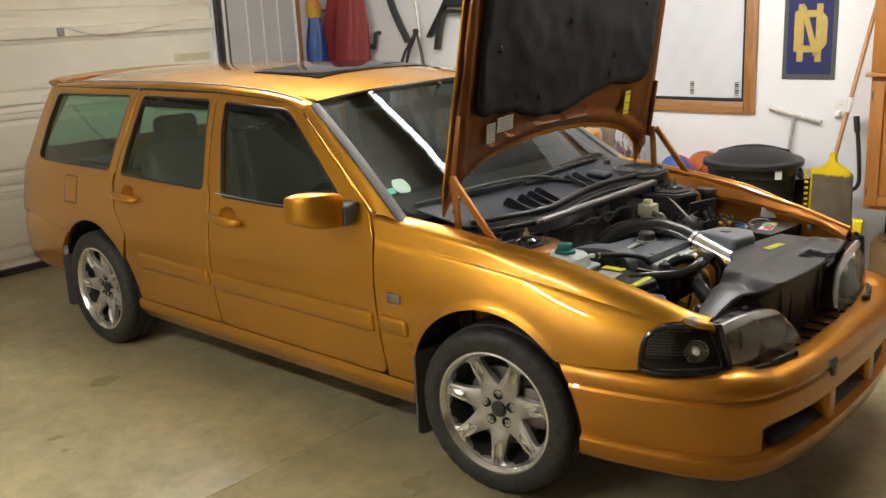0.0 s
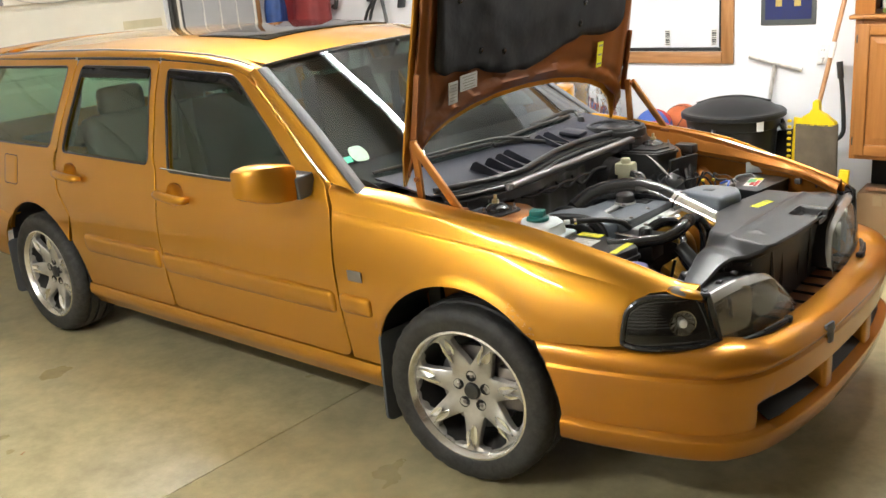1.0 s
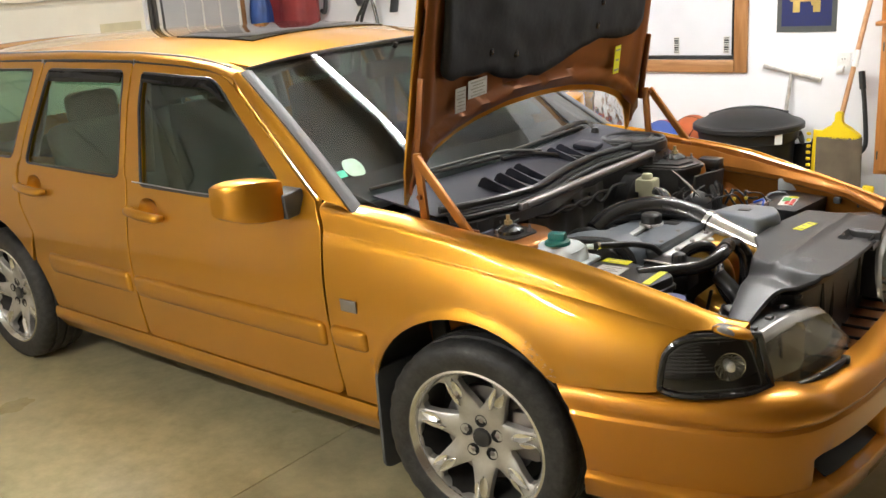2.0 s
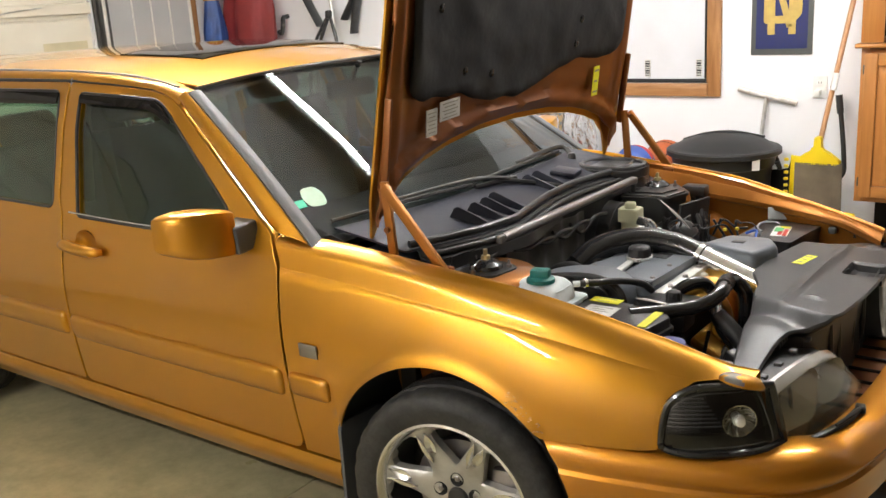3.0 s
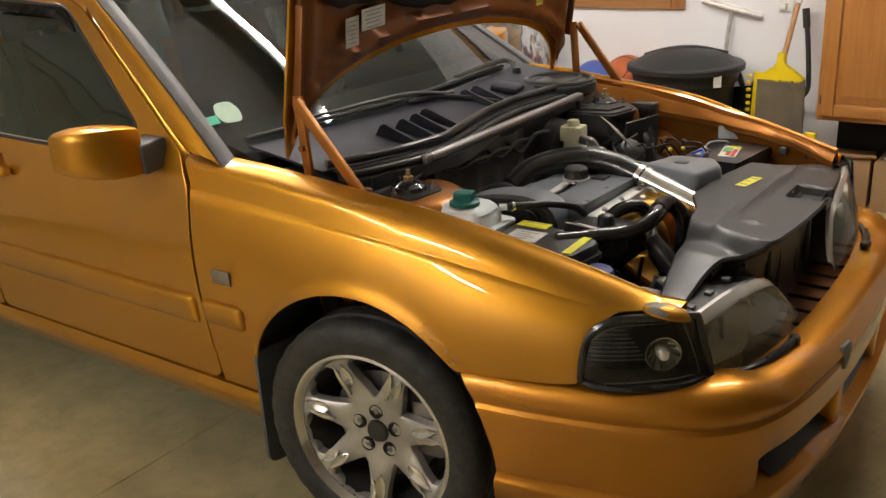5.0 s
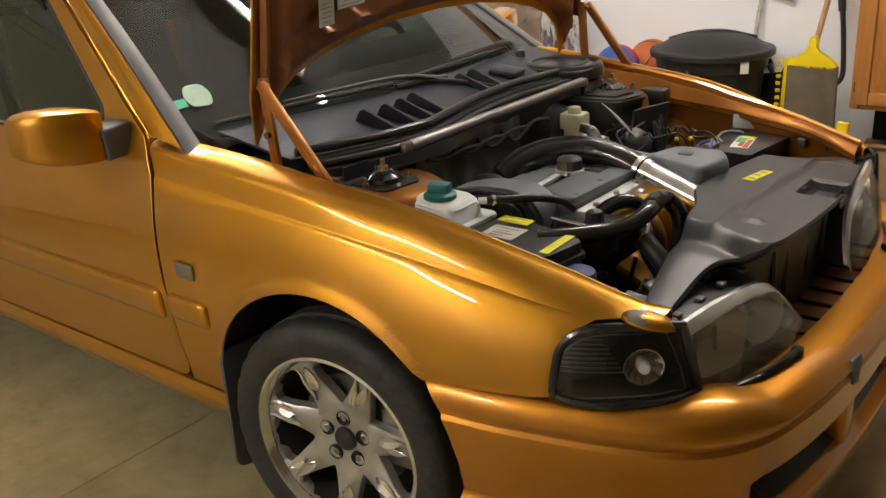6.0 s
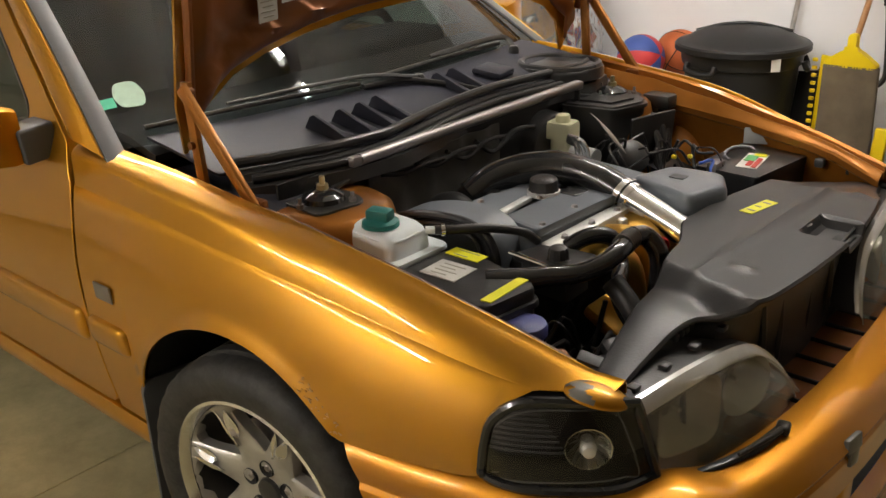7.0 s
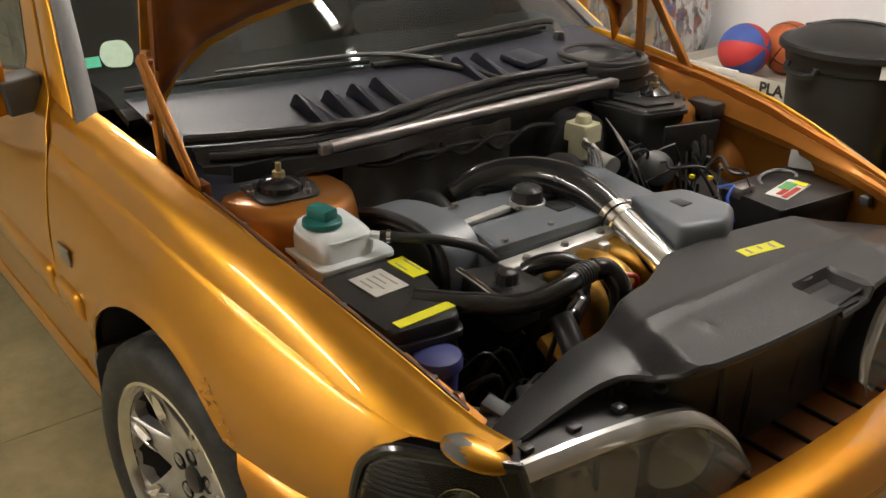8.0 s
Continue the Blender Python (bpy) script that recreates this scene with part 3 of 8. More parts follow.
# fluorescent lights under the ceiling
def shop_light(at, length, rz=0.0):
    ob = thing("ceiling_light", "single-tube white fluorescent strip light", "ceiling light", at, rz, group="ceiling lights")
    rows = []
    for x in (-length / 2, length / 2):
        rows.append([(x, -0.028, -0.014), (x, -0.027, -0.010), (x, -0.024, 0.035), (x, 0.024, 0.035), (x, 0.027, -0.010), (x, 0.028, -0.014), (x, -0.028, -0.014)])
    part("reflector", shell(loft(rows), 0.002), FIXTURE, ob)
    part("tube", tube([(-length / 2 + 0.03, 0, -0.038), (length / 2 - 0.03, 0, -0.038)], 0.019, 14), TUBE, ob, "glowing fluorescent tube")
    for s in (-1, 1):
        part("end_plate", block((0.006, 0.058, 0.085), (s * (length / 2 + 0.003), 0, -0.005), 0.002), FIXTURE, ob)
        part("chain", tube([(s * length * 0.4, 0, 0.03), (s * length * 0.4, 0, HIGH - at[2])], 0.004, 6), GALV, ob)
    return ob


LAMPS = [(-1.546, 0.122, 2.44, 2.40, 24), (0.345, 0.964, 2.44, 1.50, 24), (-0.95, -3.4, 2.44, 1.80, 0)]
for x, y, z, length, rz in LAMPS:
    shop_light((x, y, z), length, rz)

# ---- the car: body ----
car = thing("station_wagon", "orange-gold station wagon with its hood raised and grille removed", "car")
WZ = [(0.10, 0.74), (0.18, 0.795), (0.26, 0.83), (0.34, 0.840), (0.44, 0.856), (0.54, 0.867), (0.64, 0.872), (0.70, 0.868), (0.76, 0.859), (0.82, 0.846), (0.87, 0.835), (0.915, 0.826), (0.94, 0.808),
      (1.0, 0.785), (1.1, 0.745), (1.2, 0.706), (1.3, 0.665), (1.36, 0.638), (1.40, 0.60), (1.44, 0.55)]
WX = [(-3.8, 0.20), (-3.7, 0.135), (-3.6, 0.09), (-3.45, 0.055), (-3.2, 0.026), (-2.9, 0.008), (-2.5, 0.0), (-0.3, 0.0), (0.0, 0.003), (0.26, 0.02), (0.42, 0.044), (0.55, 0.078), (0.65, 0.112), (0.75, 0.16), (0.85, 0.24)]


def smooth_table(pairs, width):
    xs = np.linspace(pairs[0][0], pairs[-1][0], 600)
    ys = np.interp(xs, [p[0] for p in pairs], [p[1] for p in pairs])
    k = max(3, int(width / (xs[1] - xs[0])) | 1)
    w = np.hanning(k + 2)[1:-1]
    pad = np.r_[2 * ys[0] - ys[k // 2:0:-1], ys, 2 * ys[-1] - ys[-2:-k // 2 - 1:-1]]
    return xs, np.convolve(pad, w / w.sum(), "valid")[:600]


TZ, TX = smooth_table(WZ, 0.05), smooth_table(WX, 0.22)


def half(x, z):
    """The body's half width."""
    return float(np.interp(z, *TZ) - np.interp(x, *TX))


def side_skin(p):
    """The body side's outward direction."""
    s, e = math.copysign(1.0, p.y), 0.008
    return (-(half(p.x + e, p.z) - half(p.x - e, p.z)) / (2 * e), s, -(half(p.x, p.z + e) - half(p.x, p.z - e)) / (2 * e))


def side_place(s):
    return lambda x, z, d: (x, s * (half(x, z) - d), z)


ARCH_R = 0.365


def arch(cx, a0, a1, r=ARCH_R, cz=0.325, n=22):
    return [(cx + r * math.cos(radians(a0 + (a1 - a0) * i / n)), cz + r * math.sin(radians(a0 + (a1 - a0) * i / n))) for i in range(n + 1)]


SILL = 0.305
CANT_TOP = smooth_table([(-3.34, 1.366), (-2.9, 1.388), (-2.2, 1.396), (-1.7, 1.388), (-1.4, 1.374), (-1.2, 1.353), (-1.09, 1.326)], 0.15)
CANT_LOW = smooth_table([(-3.34, 1.352), (-2.2, 1.362), (-1.72, 1.359), (-1.44, 1.347), (-1.24, 1.332), (-1.15, 1.312), (-1.09, 1.284)], 0.08)
FRONT_DOOR = rounded([(-0.515, SILL + 0.025), (-0.528, 0.62), (-0.558, 0.879), (-0.603, 0.955), (-1.09, 1.278), (-1.15, 1.309), (-1.24, 1.326), (-1.44, 1.340), (-1.712, 1.352), (-1.696, 1.196), (-1.640, 0.957), (-1.600, 0.920), (-1.578, 0.60), (-1.588, SILL + 0.025)],
                     [0.05, 0.1, 0.02, 0.01, 0.05, 0.05, 0.05, 0.05, 0.02, 0.1, 0.05, 0.05, 0.1, 0.03])
FRONT_PANE = rounded([(-0.782, 0.975), (-0.795, 1.005), (-1.165, 1.276), (-1.215, 1.300), (-1.640, 1.316), (-1.628, 1.20), (-1.530, 0.925), (-1.10, 0.922)], [0.015, 0.02, 0.05, 0.03, 0.02, 0.1, 0.03, 0.05])
REAR_DOOR = rounded([(-1.597, SILL + 0.025), (-1.587, 0.60), (-1.609, 0.920), (-1.649, 0.957), (-1.705, 1.196), (-1.721, 1.352), (-2.37, 1.354), (-2.425, 1.08), (-2.43, 0.95), (-2.40, 0.78), (-2.30, 0.66)]
                    + arch(-2.664, 32, 10, 0.392, n=5) + [(-2.275, SILL + 0.025)], 0.02)
REAR_PANE = rounded([(-1.680, 0.940), (-1.745, 1.20), (-1.768, 1.322), (-2.325, 1.324), (-2.378, 1.06), (-2.385, 0.948)], 0.03)
QUARTER = rounded([(-2.439, 0.95), (-2.434, 1.08), (-2.379, 1.354), (-3.40, 1.346), (-3.50, 1.12), (-3.56, 0.95), (-3.60, 0.80), (-3.61, 0.652), (-3.02, 0.600)], 0.015) + arch(-2.664, 148, 34, n=18) + [(-2.31, 0.665), (-2.409, 0.78)]
QUARTER_PANE = rounded([(-2.508, 0.960), (-2.490, 1.10), (-2.446, 1.322), (-3.255, 1.310), (-3.325, 1.14), (-3.352, 0.970), (-3.28, 0.956)], 0.03)


def cup_edge(x, z):
    return [(x + 0.058 * math.cos(2 * math.pi * k / 28), z + 0.008 + 0.045 * math.sin(2 * math.pi * k / 28)) for k in range(28)]


def door_handle(s, x, z, parent):
    y = half(x, z)
    part("handle", tube([(x - 0.10, s * (y + 0.006), z + 0.008), (x - 0.085, s * (y + 0.028), z + 0.006), (x, s * (y + 0.036), z), (x + 0.085, s * (y + 0.028), z - 0.004), (x + 0.10, s * (y + 0.006), z - 0.006)],
                        [0.012, 0.020, 0.022, 0.020, 0.012], 12, flat=0.85), PAINT, parent, "body-coloured pull handle")
    cup = []
    for r, d in ((1.06, -0.004), (0.94, -0.010), (0.80, -0.020), (0.55, -0.027), (0.25, -0.029), (0.02, -0.029)):
        cup.append([(x + 0.058 * r * math.cos(2 * math.pi * k / 28), s * (half(x, z + 0.008) + d), z + 0.008 + 0.045 * r * math.sin(2 * math.pi * k / 28)) for k in range(28)])
    part("handle_cup", loft(cup, True), PAINT, parent, "recessed cup behind the handle")


def moulding(s, x0, x1, z0, z1, parent):
    """A raised rubbing strip along the side."""
    rows = []
    n = max(4, int(abs(x1 - x0) / 0.05))
    length = abs(x1 - x0)
    stops = [0.0, 0.0015, 0.005, 0.010, 0.017, 0.025]
    stops += [0.025 + (length - 0.05) * i / n for i in range(1, n)] + [length - q for q in reversed(stops)]
    for q in stops:
        x = x0 + (x1 - x0) * q / length
        e = math.sqrt(max(0.0, 1 - (1 - min(1.0, q / 0.025, (length - q) / 0.025)) ** 2))
        row = []
        for f, d in ((0.0, -0.002), (0.03, 0.005), (0.10, 0.010), (0.25, 0.0135), (0.5, 0.0155), (0.75, 0.016), (0.90, 0.0135), (0.97, 0.007), (1.0, -0.002)):
            z = (z0 + z1) / 2 + (f - 0.5) * (z1 - z0) * (0.55 + 0.45 * e)
            row.append((x, s * (half(x, z) + (d + 0.002) * e - 0.002), z))
        rows.append(row)
    first, last = rows[0], rows[-1]
    rows = [[(p[0], p[1] - s * 0.01, p[2]) for p in first]] + rows + [[(p[0], p[1] - s * 0.01, p[2]) for p in last]]
    part("moulding", loft(rows), PAINT, parent, "body-coloured rubbing strip", smooth=50)


def pane(s, outline, parent, name="pane"):
    ob = part(name, sheet(inset(outline, -0.006), [], lambda x, z, d: (x, s * (half(x, z) - 0.012 - d), z), thick=0.004, step=0.12, edge=0, drop=0), GLASS, parent)
    ob.visible_shadow = False
    part("window_seal", tube([(x, s * (half(x, z) - 0.004), z) for x, z in resampled(inset(outline, -0.001), 0.05)] + [(outline[0][0], s * (half(*outline[0]) - 0.004), outline[0][1])], 0.0065, 6, steps=1), BLACK, parent, "thin black window seal")


def visor(s, outline, parent):
    """A smoked wind deflector along the top of a door pane."""
    part("wind_deflector", sheet(rounded(outline, 0.008), [], lambda x, z, d: (x, s * (half(x, z) + 0.012 - 0.14 * max(0.0, z - 1.272) - d), z), thick=0.004, step=0.05, edge=0.002, drop=0.001), TINT_GLASS, parent, "smoked black wind deflector")


for s in (-1, 1):
    P = side_place(s)
    d = part("front_door", sheet(FRONT_DOOR, [FRONT_PANE, cup_edge(-1.462, 0.832)], P, thick=0.03, step=0.045, edge=0.002, drop=0.0015), PAINT, car, "body-coloured front door", skin=side_skin)
    pane(s, FRONT_PANE, d)
    visor(s, [(-1.637, 1.314), (-1.215, 1.298), (-1.165, 1.274), (-1.11, 1.234), (-1.125, 1.230), (-1.19, 1.258), (-1.24, 1.272), (-1.63, 1.285)], d)
    moulding(s, -0.543, -1.578, 0.500, 0.588, d)
    door_handle(s, -1.462, 0.832, d)
    part("chrome_strip", tube([(-1.575, s * (half(-1.57, 0.94) + 0.004), 0.934), (-1.15, s * (half(-1.1, 0.94) + 0.004), 0.928), (-0.86, s * (half(-0.86, 0.95) + 0.002), 0.942)], 0.004, 6), CHROME, d, "thin bright belt strip")
    d = part("rear_door", sheet(REAR_DOOR, [REAR_PANE, cup_edge(-2.285, 0.852)], P, thick=0.03, step=0.045, edge=0.002, drop=0.0015), PAINT, car, "body-coloured rear door", skin=side_skin)
    pane(s, REAR_PANE, d)
    visor(s, [(-1.764, 1.318), (-2.320, 1.320), (-2.31, 1.278), (-1.76, 1.280)], d)
    moulding(s, -1.606, -2.20, 0.503, 0.592, d)
    door_handle(s, -2.285, 0.852, d)
    d = part("quarter_panel", sheet(QUARTER, [QUARTER_PANE], P, thick=0.02, step=0.045, edge=0.002, drop=0.0015), PAINT, car, "body-coloured rear quarter panel", skin=side_skin)
    pane(s, QUARTER_PANE, d)
    if s < 0:
        flap = rounded([(-2.80, 0.765), (-2.80, 0.905), (-2.94, 0.905), (-2.94, 0.765)], 0.015)
        part("fuel_flap", sheet(flap, [], lambda x, z, q: (x, s * (half(x, z) + 0.0012 - q), z), thick=0.006, drop=0.002), PAINT, d)
        part("flap_gap", sheet(inset(flap, -0.002), [], lambda x, z, q: (x, s * (half(x, z) + 0.0004 - q), z), thick=0.004, edge=0, drop=0), CABIN, d)
    part("bumper_gap", tube([(x, s * (half(x, 0.64) - 0.001), table(x, [(-3.6, 0.650), (-3.02, 0.602)])) for x in np.linspace(-3.03, -3.58, 8)], 0.005, 6, 2), CABIN, d, "dark gap over the rear bumper")
    # the inner edge of the wheel arches
    for cx, a0, a1, nm in ((0.0, 190, 36, "arch_liner"), (-2.664, 178, 2, "arch_liner")):
        rows = []
        for x, z in arch(cx, a0, a1, ARCH_R + 0.012, n=26):
            zz = max(z, 0.20)
            rows.append([(x, s * (half(x, zz) - 0.012), zz), (x, s * 0.60, zz), (x * 1.0, s * 0.50, zz)])
        part(nm, shell(loft(rows), 0.004), BLACK, car, "black inner wheel arch liner")
    # sill
    rows = []
    for i in range(30):
        x = -2.285 + (2.285 - 0.372) * i / 29
        w = half(x, 0.33)
        rows.append([(x, s * (w - 0.10), 0.215), (x, s * (w - 0.035), 0.222), (x, s * (w - 0.006), 0.262), (x, s * (w + 0.008), 0.280), (x, s * (w + 0.012), 0.305), (x, s * (w + 0.004), 0.326), (x, s * (w - 0.03), 0.331)])
    part("sill", shell(loft(rows), 0.004), PAINT, car, "body-coloured sill")
    # mud flaps
    for x, zt, zb in ((-0.335, 0.47, 0.135), (-3.005, 0.45, 0.16)):
        out = rounded([(0.0, 0.0), (0.17, 0.0), (0.17, zt - zb), (0.0, zt - zb)], 0.03)
        part("mud_flap", [moved(plate(out, 0, 0.012, 0.003), Matrix.Translation((x + 0.010, s * 0.700, zb)) @ pose(0, 0, 0, 90, 0, 90 + 8 * s) @ Matrix.Diagonal((s, 1, 1, 1)))][0], TRIM_GREY, car, "grey rubber mud flap")
    # cant rail along the roof's edge
    rows = []
    for i in range(44):
        x = -1.09 - (3.34 - 1.09) * i / 43
        zt = float(np.interp(x, *CANT_TOP))
        zl = float(np.interp(x, *CANT_LOW))
        rows.append([(x, s * (half(x, zl) - 0.02), zl - 0.004), (x, s * half(x, zl), zl), (x, s * (half(x, zl) - 0.003), zl + 0.35 * (zt - zl)), (x, s * (half(x, zl) - 0.014), zl + 0.70 * (zt - zl)), (x, s * (half(x, zl) - 0.034), zt - 0.004), (x, s * (half(x, zl) - 0.06), zt)])
    part("cant_rail", shell(loft(rows), 0.004), PAINT, car)
    part("door_seal", tube([(x, s * (half(x, 1.345) - 0.014), float(np.interp(x, *CANT_LOW)) - 0.004) for x in np.linspace(-1.14, -3.3, 20)], 0.009, 8, steps=2), BLACK, car, "black door seal under the roof edge")
    part("roof_strip", tube([r[4][:2] + (r[4][2] + 0.002,) for r in rows[1::3]], 0.0045, 8, steps=2), TRIM_LIGHT, car, "grey strip along the roof ditch")

# roof, crowned across and along
ROOF_Z = [(-3.42, 1.395), (-3.0, 1.422), (-2.4, 1.438), (-1.8, 1.438), (-1.4, 1.424), (-1.15, 1.398), (-0.95, 1.368)]
TR = smooth_table([(-3.6, 1.375)] + ROOF_Z + [(-0.8, 1.335)], 0.3)


def roof_z(x, y):
    return float(np.interp(x, *TR)) - 0.056 * (abs(y) / 0.60) ** 2.6


def roof_half(x):
    return half(x, 1.345) - 0.057


def head_x(y):
    return -0.962 - 0.12 * (abs(y) / 0.58) ** 2


rows = []
for i in range(41):
    v = i / 40
    row = []
    for k in range(33):
        f = -1 + 2 * k / 32
        xa = head_x(f * 0.585)
        x = xa + (-3.40 + 0.03 * f * f - xa) * v
        y = f * roof_half(x)
        row.append((x, y, roof_z(x, y)))
    rows.append(row)
roof = part("roof", shell(loft(rows), 0.008), PAINT, car, "body-coloured roof")
rows = []
for i in range(17):
    x = -1.33 - 0.47 * i / 16
    rows.append([(x, y, roof_z(x, y) + 0.003 - (0.004 if i in (0, 16) or k in (0, 16) else 0)) for k, y in enumerate(np.linspace(-0.365, 0.365, 17))])
part("sunroof", shell(loft(rows), -0.006), TINT_GLASS, roof, "dark tinted glass sunroof panel")
# rear spoiler
rows = []
for i in range(41):
    f = -1 + 2 * i / 40
    y = f * 0.575
    leg = max(0.0, min(1.0, (abs(f) - 0.68) / 0.06))
    x, z = -3.37 + 0.05 * f * f, 1.410 - 0.018 * f * f - 0.012 * max(0, abs(f) - 0.9) / 0.1
    rows.append([(x + 0.02, y, z - 0.014), (x - 0.01, y, z - 0.004), (x - 0.07, y, z), (x - 0.13, y, z - 0.003), (x - 0.160, y, z - 0.012), (x - 0.150, y, z - 0.024), (x - 0.10, y, z - 0.022 - 0.030 * leg), (x + 0.005, y, z - 0.022 - 0.030 * leg)])
v, f = loft(rows, True)
f += [tuple(range(8)), tuple(range(len(v) - 1, len(v) - 9, -1))]
part("spoiler", (v, f), PAINT, car, "body-coloured roof spoiler on two feet", smooth=40)

# windscreen
def screen_point(f, v):
    """f: -1 to 1 across, v: 0 at the cowl to 1 at the roof."""
    b = Vector((-0.375 - 0.10 * f * f, f * 0.782, 0.945))
    t = Vector((head_x(f * 0.58) + 0.006, f * 0.640, roof_z(-1.0 - 0.05 * f * f, f * 0.56) - 0.012))
    p = b.lerp(t, v)
    p += Vector((0.008, 0, 0.012)) * math.sin(math.pi * v) * (1 - 0.4 * f * f)
    return p


rows = [[tuple(screen_point(-1 + 2 * k / 28, i / 20)) for k in range(29)] for i in range(21)]
screen = part("windscreen", shell(loft(rows), 0.005), SCREEN, car, "tinted laminated windscreen", smooth=60)
screen.visible_shadow = False
for s in (-1, 1):
    rows = []
    for v in np.linspace(-0.05, 0.985, 20):
        a, b = screen_point(s * 1.012, v), screen_point(s * 0.956, v)
        n = Vector((0.55, s * 0.10, 0.83))
        rows.append([tuple(a - n * 0.004), tuple(a + n * 0.006), tuple(a.lerp(b, 0.3) + n * 0.011), tuple(a.lerp(b, 0.75) + n * 0.010), tuple(b + n * 0.005), tuple(b - n * 0.002)])
    part("screen_trim", shell(loft(rows), 0.003), TRIM_GREY, car, "wide grey windscreen side trim", smooth=50)
part("header_trim", tube([tuple(screen_point(f, 1.0) + Vector((0.008, 0, 0.006))) for f in np.linspace(-0.98, 0.98, 15)], 0.006, 6, steps=2), BLACK, car)


# windscreen pillars, between the screen's edge and the door frame
for s in (-1, 1):
    rows = []
    for i in range(22):
        v = -0.02 + 1.02 * i / 21
        ox, oz = -0.598 + (-1.112 + 0.598) * v, 0.962 + (1.300 - 0.962) * v
        o = Vector((ox + 0.008, s * (half(ox, oz) - 0.001), oz + 0.006))
        n = screen_point(s * 1.0, v)
        n = Vector((n.x, s * (abs(n.y) + 0.016), n.z + 0.004))
        m = o.lerp(n, 0.45) + Vector((0.002, s * 0.003, 0.002))
        rows.append([tuple(o + Vector((-0.004, -s * 0.02, 0))), tuple(o), tuple(o.lerp(m, 0.35) + Vector((0, s * 0.003, 0.001))), tuple(m), tuple(m.lerp(n, 0.6) + Vector((0.001, s * 0.002, 0.002))), tuple(n), tuple(n + Vector((-0.004, -s * 0.02, -0.01)))])
    part("pillar", shell(loft(rows), 0.004), PAINT, car, "body-coloured windscreen pillar", smooth=50)
    part("door_seal", tube([(r[1][0] - 0.006, r[1][1] - s * 0.010, r[1][2] - 0.004) for r in rows[1::3]], 0.0045, 8, 2), BLACK, car, "black door seal along the pillar")


def sticker(name, f, v, pts, mat, label):
    o = screen_point(f, v)
    u = (screen_point(f + 0.05, v) - o).normalized()
    w = (screen_point(f, v + 0.05) - o).normalized()
    n = u.cross(w).normalized()
    ring = [o + u * a + w * b + n * 0.002 for a, b in pts]
    k = len(ring)
    vs = [tuple(p) for p in ring] + [tuple(p - n * 0.0015) for p in ring]
    part(name, (vs, [tuple(range(k)), tuple(range(2 * k - 1, k - 1, -1))] + [(i, (i + 1) % k, k + (i + 1) % k, k + i) for i in range(k)]), mat, screen, label)


sticker("sticker", -0.868, 0.205, rounded([(-0.028, -0.036), (0.024, -0.04), (0.036, 0.0), (0.024, 0.04), (-0.024, 0.04), (-0.038, 0.0)], 0.016), MINT, "pale mint windscreen sticker")
sticker("sticker", -0.943, 0.182, [(-0.021, -0.016), (0.021, -0.014), (0.021, 0.016), (-0.021, 0.014)], GREEN_STICKER, "small green windscreen sticker")


# ---- front fender: columns from the lower edge over the shoulder to the inner edge ----
def fender_low(x):
    if x < -0.352:
        return SILL + 0.027
    if x < 0.262:
        return 0.325 + math.sqrt(max(0.0, ARCH_R ** 2 - min(abs(x), ARCH_R - 0.0005) ** 2))
    return table(x, [(0.262, 0.563), (0.50, 0.573), (0.541, 0.580), (0.545, 0.632), (0.553, 0.682), (0.568, 0.706), (0.60, 0.727), (0.66, 0.733), (0.765, 0.722)])


# the fender's lines along x: the crease, the fold over it and the inner edge
INNER_Y = [(-0.60, 0.762), (-0.40, 0.750), (-0.05, 0.736), (0.2, 0.724), (0.33, 0.704), (0.53, 0.664), (0.65, 0.640), (0.765, 0.612)]
INNER_Z = [(-0.60, 0.956), (-0.40, 0.943), (-0.2, 0.924), (-0.05, 0.906), (0.1, 0.890), (0.2, 0.875), (0.33, 0.845), (0.53, 0.786), (0.65, 0.743), (0.72, 0.720), (0.765, 0.703)]
CREASE_Y = [(-0.60, 0.833), (-0.4, 0.830), (-0.2, 0.823), (0.0, 0.817), (0.1, 0.810), (0.2, 0.798), (0.3, 0.784), (0.4, 0.768), (0.5, 0.750), (0.6, 0.724), (0.72, 0.668)]
CREASE_Z = [(-0.60, 0.872), (-0.4, 0.859), (-0.2, 0.841), (0.0, 0.824), (0.1, 0.813), (0.2, 0.799), (0.3, 0.783), (0.4, 0.765), (0.5, 0.746), (0.6, 0.728), (0.72, 0.705)]
FOLD_Y = [(-0.60, 0.806), (-0.4, 0.808), (-0.2, 0.803), (0.0, 0.793), (0.2, 0.774), (0.3, 0.759), (0.4, 0.741), (0.5, 0.720), (0.6, 0.692), (0.72, 0.645)]
FOLD_Z = [(-0.60, 0.946), (-0.4, 0.930), (-0.2, 0.907), (0.0, 0.887), (0.2, 0.861), (0.3, 0.840), (0.4, 0.816), (0.5, 0.788), (0.6, 0.758), (0.72, 0.722)]
TCY, TCZ, TFY, TFZ, TIZ = [smooth_table(q, 0.2) for q in (CREASE_Y, CREASE_Z, FOLD_Y, FOLD_Z, INNER_Z)]


def fender_side(x, z):
    """The fender's half width under the crease."""
    yc, zc = float(np.interp(x, *TCY)), float(np.interp(x, *TCZ))
    u = min(1.0, max(0.0, (zc - z) / max(0.06, zc - 0.60)))
    return yc + (half(x, min(z, 0.60)) - yc) * (1 - (1 - u) ** 2.1)


